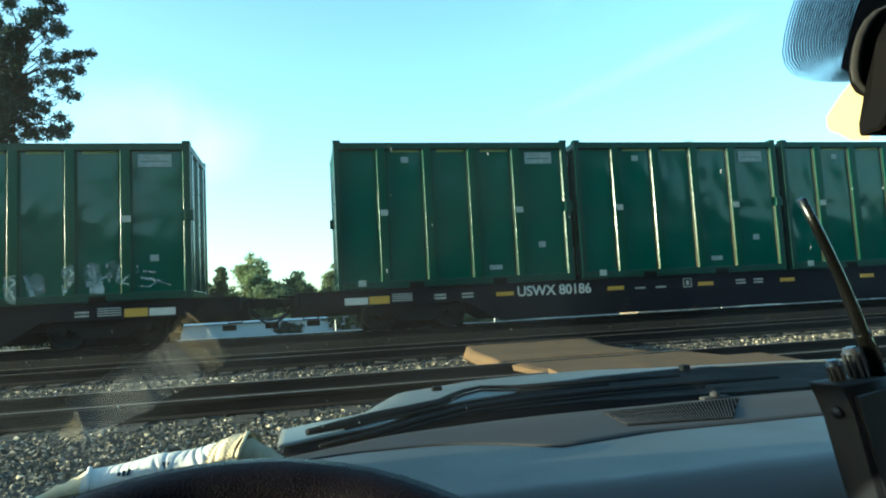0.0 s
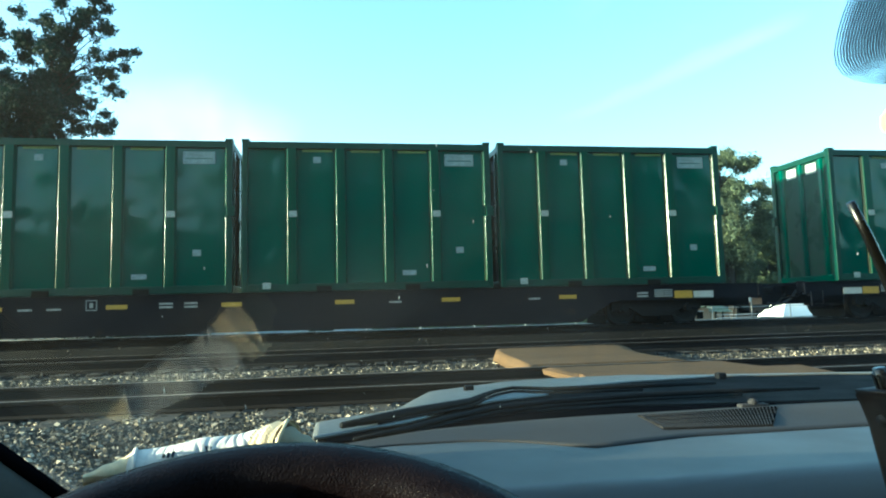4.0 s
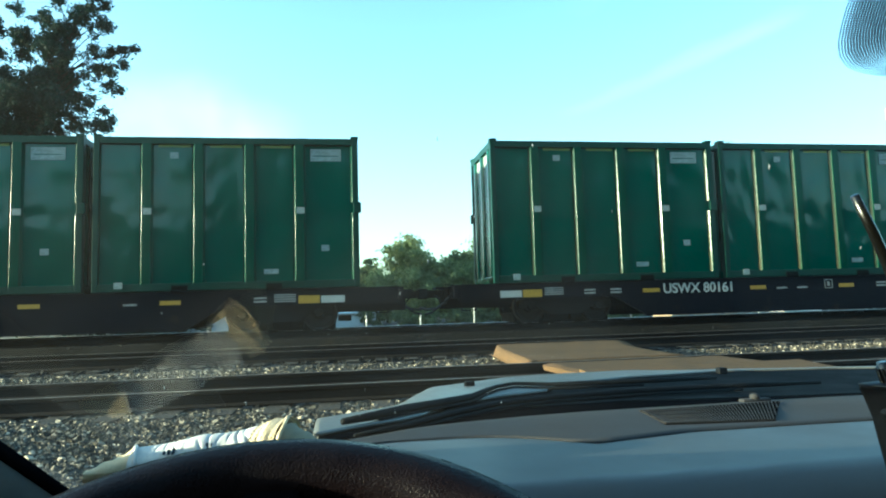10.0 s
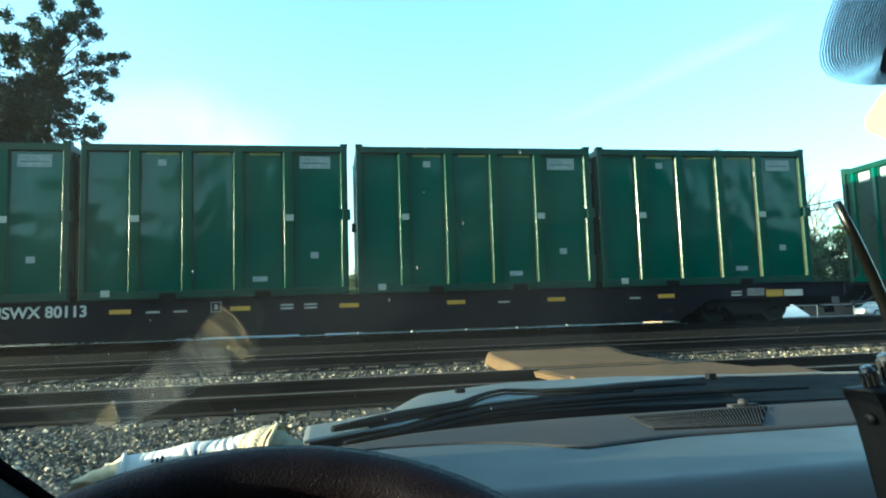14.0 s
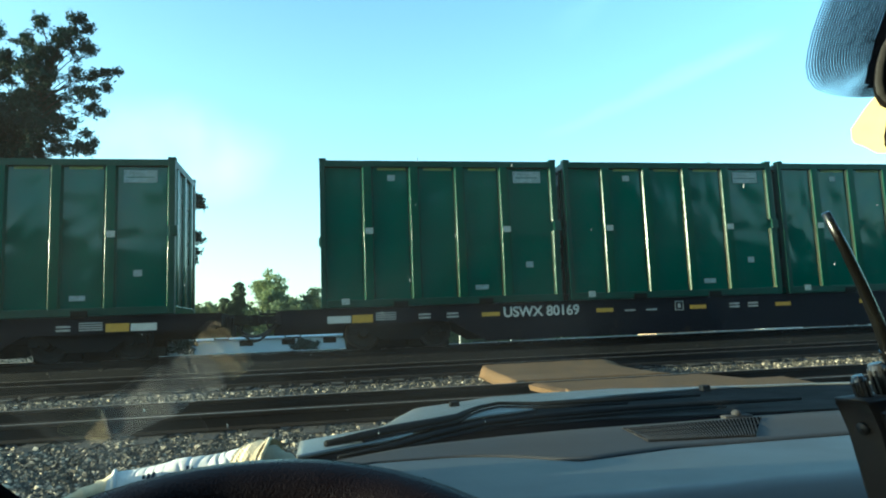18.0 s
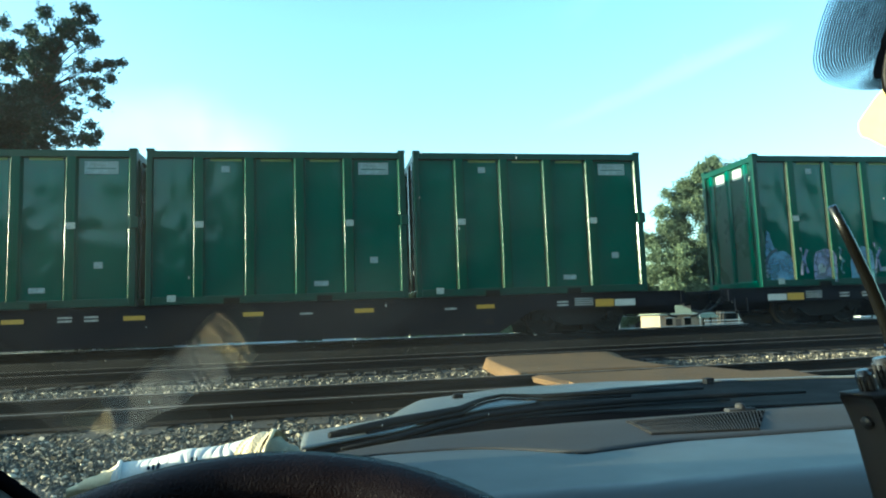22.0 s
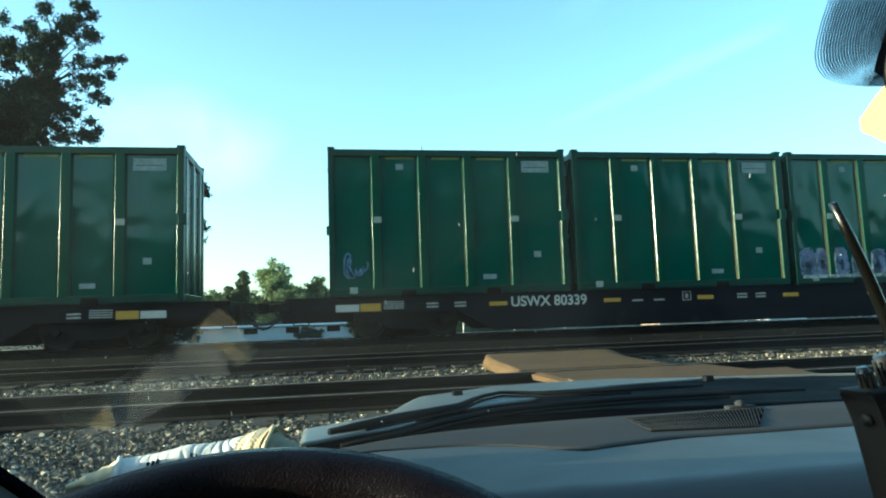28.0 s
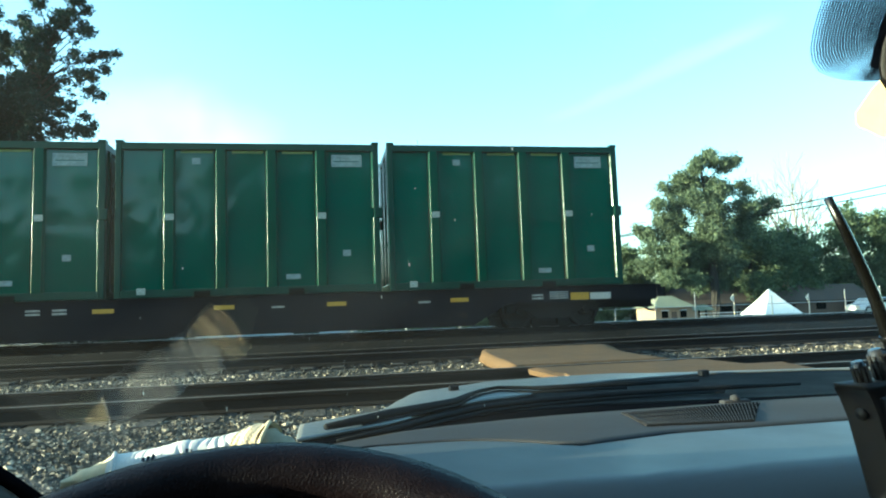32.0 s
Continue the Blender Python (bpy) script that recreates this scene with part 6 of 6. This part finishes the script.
def build_hood():
    def fn(u, v):
        x = -0.05 + u * 1.65
        a, b = (sum(f(x + 0.012 * k) for k in (-1, 0, 1)) / 3 for f in (hood_rear, hood_far))
        if v <= 0.8:
            w = v / 0.8
            return (x, a + (b - a) * w, 0.270 - 0.005 * w + 0.003 * math.sin(math.pi * w))
        w = (v - 0.8) / 0.2
        return (x, b + 0.05 * w, 0.265 - 0.30 * w ** 1.4)
    part("hood", grid_bm(fn, 150, 25, 0.006), M_HOOD, car, "blue-grey painted hood", True)
    part("front_end", box(0.0, 1.50, 1.42, 2.05, -0.5, -0.06, 0.05), M_HOOD, car)
    part("bumper", box(-0.46, 1.42, 2.02, 2.22, -0.52, -0.20, 0.06), M_RUBBER, car, "dark front bumper")
    part("cowl", grid_bm(lambda u, v: (lambda x: (x, seal_line(x) - 0.01 + v * (hood_rear(x) + 0.02 - seal_line(x)), 0.266 - 0.010 * math.sin(math.pi * v)))(-0.04 + u * 1.61), 90, 24, 0.006), M_COWL, car, "glossy dark plastic cowl", True)
    part("cowl_seal", grid_bm(lambda u, v: (lambda x: (x, shield(x, 0).y + v * (seal_line(x) - shield(x, 0).y), 0.262 + 0.004 * math.sin(math.pi * v)))(-0.04 + u * 1.61), 50, 6, 0.006), M_BLACK, car, "black rubber seal", True)
    arm_a = [(0.0, 1.225), (0.07, 1.283), (0.127, 1.331), (0.203, 1.388), (0.283, 1.453), (0.337, 1.554), (0.379, 1.616), (0.436, 1.666), (0.519, 1.612), (0.602, 1.60), (0.75, 1.59), (0.95, 1.58)]
    wide_a = [0.006, 0.009, 0.0105, 0.0095, 0.0085, 0.0060, 0.0050, 0.0045, 0.0050, 0.0065, 0.0065, 0.004]
    arm_b = [(0.02, 1.13), (0.119, 1.200), (0.201, 1.290), (0.333, 1.40), (0.479, 1.45), (0.70, 1.48), (0.95, 1.48), (1.15, 1.46)]
    wide_b = [0.003, 0.006, 0.006, 0.006, 0.006, 0.007, 0.007, 0.004]
    for pts, r, h in ((arm_a, wide_a, 0.280), (arm_b, wide_b, 0.272)):
        w = part("wiper", tube([(x, y, h) for x, y in pts], r, 8), M_RUBBER, car, "black wiper arm", True)
        part("blade", tube([(x, y - 0.012, h - 0.008) for x, y in pts[1:-1]], 0.004, 6), M_RUBBER, w, "", True)
    for x, y in ((0.338, 1.752), (1.10, 1.80)):
        part("washer_nozzle", box(x - 0.013, x + 0.013, y - 0.012, y + 0.012, 0.262, 0.281, 0.004), M_RUBBER, car)


build_hood()


def build_glass():
    g = part("windshield", grid_bm(lambda u, v: shield(-0.42 + u * 1.63, v), 48, 24), M_GLASS, car, "clear sloping windshield with dried specks", True)
    g.visible_shadow = False
    # dotted band in rows that follow its rounded outline, and the solid patch that it frames
    rg = random.Random(4)
    verts, faces = [], []
    outer = [(0.405, 0.79), (0.4216, 0.7372), (0.4269, 0.7213), (0.4341, 0.7048), (0.4433, 0.6875), (0.4545, 0.6742), (0.4682, 0.6643), (0.4842, 0.6586), (0.5016, 0.6553), (0.5208, 0.6539), (0.56, 0.655)]
    inner = [(0.468, 0.79), (0.489, 0.7395), (0.500, 0.712), (0.5106, 0.6884), (0.5209, 0.6696), (0.545, 0.664)]

    def along(line, w):
        ps = [Vector(q) for q in line]
        ls = [0.0]
        for a, b in zip(ps, ps[1:]):
            ls.append(ls[-1] + (b - a).length)
        return Vector((float(np.interp(w * ls[-1], ls, [q.x for q in ps])), float(np.interp(w * ls[-1], ls, [q.y for q in ps]))))
    across, steps = 26, 96
    for row in range(across):
        for k in range(steps):
            w = (k + 0.5 * (row % 2)) / steps
            a, b = along(outer, w), along(inner, w)
            x, q = a.lerp(b, row / across)
            gap = min((b - a).length / across, 0.0026)
            r = max(0.0007, gap * (0.43 + 0.13 * min(1, row / 4)))
            p, px, ps = shield(x, q), shield(x + 0.001, q), shield(x, q + 0.001)
            va, vb = (px - p).normalized(), (ps - p).normalized()
            n = va.cross(vb).normalized()
            if n.y > 0:
                n = -n
            k0 = len(verts)
            verts += [p + n * 0.0012 + (va * math.cos(z) + vb * math.sin(z)) * r for z in (j * math.pi / 3 for j in range(6))]
            faces.append(tuple(range(k0, k0 + 6)))
    me = mesh_of("frit_dots", verts, faces, M_FRIT)
    tagged(put("frit_dots", me, g, None, "black dotted band round the mirror mount"), kind="stuff")
    part("frit_patch", grid_bm(lambda u, v: (lambda q: shield(q.x - 0.006 + u * 0.14, q.y))(along(inner, v)) + Vector((0, -0.002, -0.002)), 8, 12), M_FRIT, g, "solid black patch")
    # dried specks on the glass
    for k in range(30):
        x, s = rg.uniform(-0.2, 0.75), rg.uniform(0.03, 0.6)
        p = shield(x, s) + Vector((0, -0.0015, -0.0015))
        r = rg.uniform(0.0006, 0.0016)
        part("speck", tube([p, p + Vector((rg.uniform(-0.4, 0.4) * r, 1.0 * r, -1.3 * r * rg.uniform(0.6, 2.4)))], [r * 0.5, r * 0.35], 5), M_SPLAT, g)


build_glass()


def build_cabin():
    # pillars, roof, doors and seats close the cabin
    for x, sg in ((-0.345, -1), (1.20, 1)):
        if sg < 0:
            edge = [Vector((-0.308 - 0.031 * q, 0.80 - 0.080 * q, 0.290 + 0.0675 * q)) for q in (-1.0, 0, 1, 2, 3, 4.5, 6, 8)]
        else:
            edge = [shield(x, q) + Vector((sg * 0.020, -0.012, -0.006)) for q in (-0.06, 0.02, 0.1, 0.2, 0.35, 0.5, 0.75, 1.0)]
        part("pillar", tube(edge, 0.008 if sg < 0 else 0.020, 10), M_BLACK, car, "black windshield pillar", True)
        trim = [p + (Vector((-0.032, 0.0, -0.044)) if sg < 0 else Vector((0.045, -0.045, -0.012))) for p in edge]
        part("pillar_trim", tube(trim, 0.048, 14), M_TRIM, car, "grey pillar trim", True)
    part("roof_lining", grid_bm(lambda u, v: (-0.48 + u * 1.8, 0.20 - v * 2.0, 0.875 + 0.03 * math.sin(math.pi * u)), 12, 8, 0.03), M_LINER, car, "grey cloth roof lining", True)
    part("rear_panel", box(-0.48, 1.32, -1.85, -1.75, -0.6, 0.88), M_LINER, car)
    part("door_panel", box(-0.56, -0.50, -1.8, 0.78, -0.55, 0.24, 0.02), M_DASH, car)
    part("door_panel", box(1.34, 1.40, -1.8, 0.78, -0.55, 0.24, 0.02), M_DASH, car)
    part("front_wing", box(-0.56, -0.06, 0.80, 1.90, -0.55, -0.03, 0.05), M_HOOD, car, "blue-grey painted front wing", True)
    for x in (-0.44, 1.30):
        for y in (-1.3, 1.35):
            w = part("wheel", tube([(x - 0.09, y, -0.56), (x + 0.09, y, -0.56)], 0.30, 28), M_RUBBER, car, "black tyre")
            part("rim", tube([(x - 0.10, y, -0.56), (x + 0.10, y, -0.56)], 0.19, 20), M_POST, w, "grey rim")
    part("floor_pan", box(-0.5, 1.34, -1.8, 1.6, -0.62, -0.55), M_SEAT, car)
    for x in (0.02, 0.82):
        st = part("seat", box(x - 0.25, x + 0.25, -0.75, -0.22, -0.35, -0.12, 0.05), M_SEAT, car)
        part("backrest", box(x - 0.24, x + 0.24, -1.0, -0.82, -0.12, 0.50, 0.06), M_SEAT, st)


build_cabin()


def build_steering_wheel():
    c, rad = Vector((-0.045, 0.283, 0.267)), 0.21
    bm = bmesh.new()
    seg, sides, rings = 72, 14, []
    for k in range(seg):
        a = 2 * math.pi * k / seg
        r0 = 0.023
        rings.append([bm.verts.new(((rad + r0 * math.cos(q)) * math.cos(a), (rad + r0 * math.cos(q)) * math.sin(a), r0 * 1.05 * math.sin(q))) for q in (2 * math.pi * j / sides for j in range(sides))])
    for k in range(seg):
        for j in range(sides):
            bm.faces.new((rings[k][j], rings[k][(j + 1) % sides], rings[(k + 1) % seg][(j + 1) % sides], rings[(k + 1) % seg][j]))
    w = part("steering_wheel", bm, M_LEATHER, car, "dark grained leather steering wheel", True, pose(*c, 30, 0, 0))
    hub = bmesh.new()
    bmesh.ops.create_cone(hub, cap_ends=True, segments=24, radius1=0.075, radius2=0.06, depth=0.05)
    part("hub", hub, M_BLACK, w, "", True)
    for a in (0, 120, 240):
        part("spoke", box(0.05, rad, -0.018, 0.018, -0.012, 0.008, 0.004), M_BLACK, w, "", False, pose(0, 0, 0, 0, 0, a + 90))
    part("column", tube([c + Vector((0, 0.02, -0.03)), c + Vector((0, 0.22, -0.14))], 0.04, 10), M_BLACK, car)


build_steering_wheel()


def build_mirror():
    m = part("rearview_mirror", prism([(0.4072, 0.6236), (0.3974, 0.6029), (0.3922, 0.5935), (0.52, 0.5935), (0.60, 0.610), (0.60, 0.68), (0.44, 0.695), (0.417, 0.664)], "y", 0.364, 0.386, 0.003), M_MIRROR, car, "dark rear-view mirror on the windshield")
    # the round mount: a dark disc within a wide curved rim
    outer = [Vector(q) for q in ((0.4382, 0.6949), (0.4240, 0.6887), (0.4142, 0.6810), (0.4066, 0.6705), (0.4011, 0.6577), (0.3981, 0.6450), (0.3987, 0.6354), (0.4029, 0.6305), (0.4102, 0.6239))]
    inner = [Vector(q) for q in ((0.4387, 0.6914), (0.4276, 0.6858), (0.4202, 0.6778), (0.4128, 0.6665), (0.4083, 0.6536), (0.4064, 0.6431), (0.4069, 0.6360), (0.4101, 0.6306), (0.4143, 0.6260))]

    def rim(u, v):
        k = min(int(v * 8), 7)
        w = v * 8 - k
        a, b = outer[k].lerp(outer[k + 1], w), inner[k].lerp(inner[k + 1], w)
        q = a.lerp(b, u)
        return (q.x, 0.3885 - 0.0022 * math.sin(math.pi * u), q.y)
    part("mount_rim", grid_bm(rim, 8, 40, 0.003), M_MOUNT, m, "grey curved rim of the mount", True)
    disc = [(q.x - 0.001, q.y) for q in inner] + [(0.46, 0.618), (0.50, 0.64), (0.50, 0.70), (0.46, 0.70)]
    part("mirror_mount", prism(disc, "y", 0.390, 0.398), M_MIRROR, m, "dark rounded mount")
    part("mirror_arm", tube([(0.455, 0.392, 0.66), (0.50, 0.42, 0.70), (0.53, 0.445, 0.735)], [0.012, 0.012, 0.016], 10), M_MIRROR, m, "", True)


def build_glove():
    g = tagged(empty("work_glove", pose(0, 0, 0)), "white work glove with a cream knit cuff on the dashboard", "glove")
    z = 0.318

    def arm(u, v, a, b, ra, rb, wrinkle):
        p = Vector(a).lerp(Vector(b), u)
        fold = 0.5 + 0.5 * math.sin(u * 82 + 2.8 * math.sin(v * 6.28) + 5.0 * noise.noise(Vector((u * 5, v * 3, 2))))
        depth = max(0.0, 0.35 + 1.2 * noise.noise(Vector((u * 7, v * 4, 7)))) * min(1.0, 0.15 + 1.3 * max(0.0, u - 0.25))
        r = ra + (rb - ra) * u - 3.6 * wrinkle * depth * fold ** 5 + 0.003 * noise.noise(Vector((u * 5, v * 3, ra * 300)))
        if ra > 0.0225:
            r += 0.0006 * math.cos(v * 6.2832 * 34) * math.cos(u * 6.2832 * 7)
        side = (Vector(b) - Vector(a)).cross(Vector((0, 0, 1))).normalized()
        q = 2 * math.pi * v
        wide, high = (1.35 if math.cos(q) > 0 or ra > 0.0225 else 1.55), (r * 0.8 if math.sin(q) > 0 else p.z - 0.3125)
        return p + side * r * wide * math.cos(q) + Vector((0, 0, 1)) * (high * math.sin(q))
    a, b, c, d = (-0.264, 0.741, z + 0.002), (-0.219, 0.755, z + 0.008), (-0.087, 0.755, z + 0.022), (-0.059, 0.745, z + 0.027)
    part("finger", grid_bm(lambda u, v: arm(u, v, a, b, 0.002, 0.018, 0.0006), 16, 20), M_PALM, g, "tan leather finger end", True)
    part("back", grid_bm(lambda u, v: arm(u, v, b, c, 0.019, 0.022, 0.0021), 170, 48), M_LEATHERETTE, g, "white creased cloth back", True)
    part("cuff", grid_bm(lambda u, v: arm(u, v, c, d, 0.0262, 0.0272, 0.0003), 42, 136), M_KNIT, g, "cream knitted cuff", True)
    e = (-0.022, 0.733, z + 0.012)
    part("lining", grid_bm(lambda u, v: arm(u, v, d, e, 0.0190, 0.012, 0.0006), 24, 24), M_LINING, g, "smooth tan lining at the opening", True)
    seam = [Vector(b) + Vector((0.002 + 0.006 * math.cos(q), -0.026 * math.cos(q), 0.017 * math.sin(q))) for q in (math.pi * k / 10 for k in range(11))]
    part("seam", tube(seam, 0.0022, 6), M_LEATHERETTE, g, "raised white seam", True)
    end = [Vector(d) + Vector((0.006 * math.cos(q) + 0.002 * math.cos(3 * q), 0.034 * math.cos(q), 0.0215 * math.sin(q))) for q in (2 * math.pi * k / 24 for k in range(25))]
    part("cuff_edge", tube(end, 0.0022, 6), M_KNIT, g, "rolled cream cuff edge", True)
    for k, f in enumerate((0.20, 0.235, 0.27, 0.34, 0.39, 0.52, 0.56)):
        p = Vector(b).lerp(Vector(c), f) + Vector((0.0095, -0.022, 0.0105))
        h = 0.0016 + 0.0009 * (k % 3)
        part("print_bar", box(-0.0014, 0.0014, -0.0008, 0.0008, -h, h), M_INK, g, "dark printed bar", False, Matrix.Translation(p) @ pose(0, 0, 0, -35, 25 - 9 * (k % 2), 24))


build_glove()


def build_radio():
    base = pose(0.562, 0.562, 0.284, 0, -19, 10)
    r = tagged(empty("handheld_radio", base), "black handheld two-way radio with a stub antenna", "radio")
    part("case", prism([(-0.0400, -0.02), (-0.0395, 0.022), (-0.0330, 0.0988), (-0.0328, 0.1200), (-0.0350, 0.1290), (-0.0395, 0.1350), (0.0220, 0.1150), (0.050, 0.105), (0.050, -0.02)], "y", -0.020, 0.014, 0.002), M_RADIO, r, "", True)
    part("front_panel", prism([(-0.0270, 0.1180), (-0.0270, 0.0988), (-0.0330, 0.0), (0.046, 0.0), (0.046, 0.098), (0.020, 0.106)], "y", -0.0235, -0.0195, 0.0015), M_RADIO, r)
    part("push_to_talk", tube([(-0.0330, -0.004, 0.1030), (-0.0365, -0.004, 0.1030)], 0.006, 12), M_RADIO, r, "small round side button", True)
    for x, z0, z1, w in ((-0.0190, 0.122, 0.1490, 0.0060), (0.0085, 0.112, 0.1500, 0.0075)):
        kn = bmesh.new()
        bmesh.ops.create_cone(kn, cap_ends=True, segments=18, radius1=w, radius2=w * 0.92, depth=z1 - z0, matrix=pose(x, -0.004, (z0 + z1) / 2))
        k = part("knob", kn, M_KNOB, r, "ribbed knob", True)
        for q in range(9):
            an = 2 * math.pi * q / 9
            part("ridge", box(x + w * math.cos(an) - 0.0011, x + w * math.cos(an) + 0.0011, -0.004 + w * math.sin(an) - 0.0011, -0.004 + w * math.sin(an) + 0.0011, z0 + 0.002, z1 - 0.004), M_KNOB, k)
    ant = part("antenna", tube([(0.032, -0.004, 0.105), (0.0313, -0.006, 0.1373), (0.0300, -0.006, 0.1500), (0.0287, -0.006, 0.1587), (0.0290, -0.006, 0.1809), (0.0257, -0.006, 0.2237), (0.0201, -0.006, 0.2657), (0.0125, -0.006, 0.3030)], [0.0088, 0.0082, 0.0074, 0.0066, 0.0060, 0.0053, 0.0047, 0.0040], 16), M_ANTENNA, r, "flexible black stub antenna", True)
    part("antenna_ring", tube([(0.0293, -0.006, 0.1535), (0.0289, -0.006, 0.1575)], 0.0081, 16), M_ANTENNA, ant)


build_radio()
build_mirror()


def build_tag():
    out = [(0.4127, 0.6411), (0.4016, 0.6306), (0.3863, 0.6130), (0.3859, 0.6058), (0.3884, 0.6024), (0.3954, 0.6003), (0.4059, 0.5952), (0.4216, 0.5952), (0.4327, 0.6336)]
    bm = prism(out, "y", 0.4020, 0.4025)
    for v in bm.verts:
        # it hangs turned towards the sun
        k = 1 - 1.1 * (v.co.x - 0.405)
        v.co = (v.co.x * k, v.co.y * k, 0.48 + (v.co.z - 0.48) * k)
    part("hanging_tag", bm, M_TAG, car, "see-through yellow tag hanging at the mirror")


build_tag()
# ---------------------------------------------------------------- what moves
def motions():
    times = [float(k) for k in range(0, 33)]
    off = (CAR - LOAD) / 2
    for i, car_ in enumerate(CARS):
        walk(car_, [(t, pose(train_x(t) + i * CAR - off, FACE_Y, 0)) for t in times])
        # the axles turn while the car is near
        seen = [t for t in (k / 30 for k in range(0, 961)) if -45 < train_x(t) + i * CAR < 34]
        for a in AXLES[i]:
            x0 = a.matrix_basis.translation.copy()
            ts = sorted({0.0, 32.0} | set(seen))
            rows, turn, last = [], 0.0, None
            for t in ts:
                if last is not None and t - last < 0.05:
                    turn += (train_x(t) - train_x(last)) / 0.42
                last = t
                rows.append((t, Matrix.Translation(x0) @ Matrix.Rotation(turn, 4, "Y")))
            walk(a, rows)
    for i, k, c in BOXES:
        walk(c, [(t, pose(train_x(t) + i * CAR + k * (CL + CGAP), FACE_Y, DECK)) for t in times])


motions()
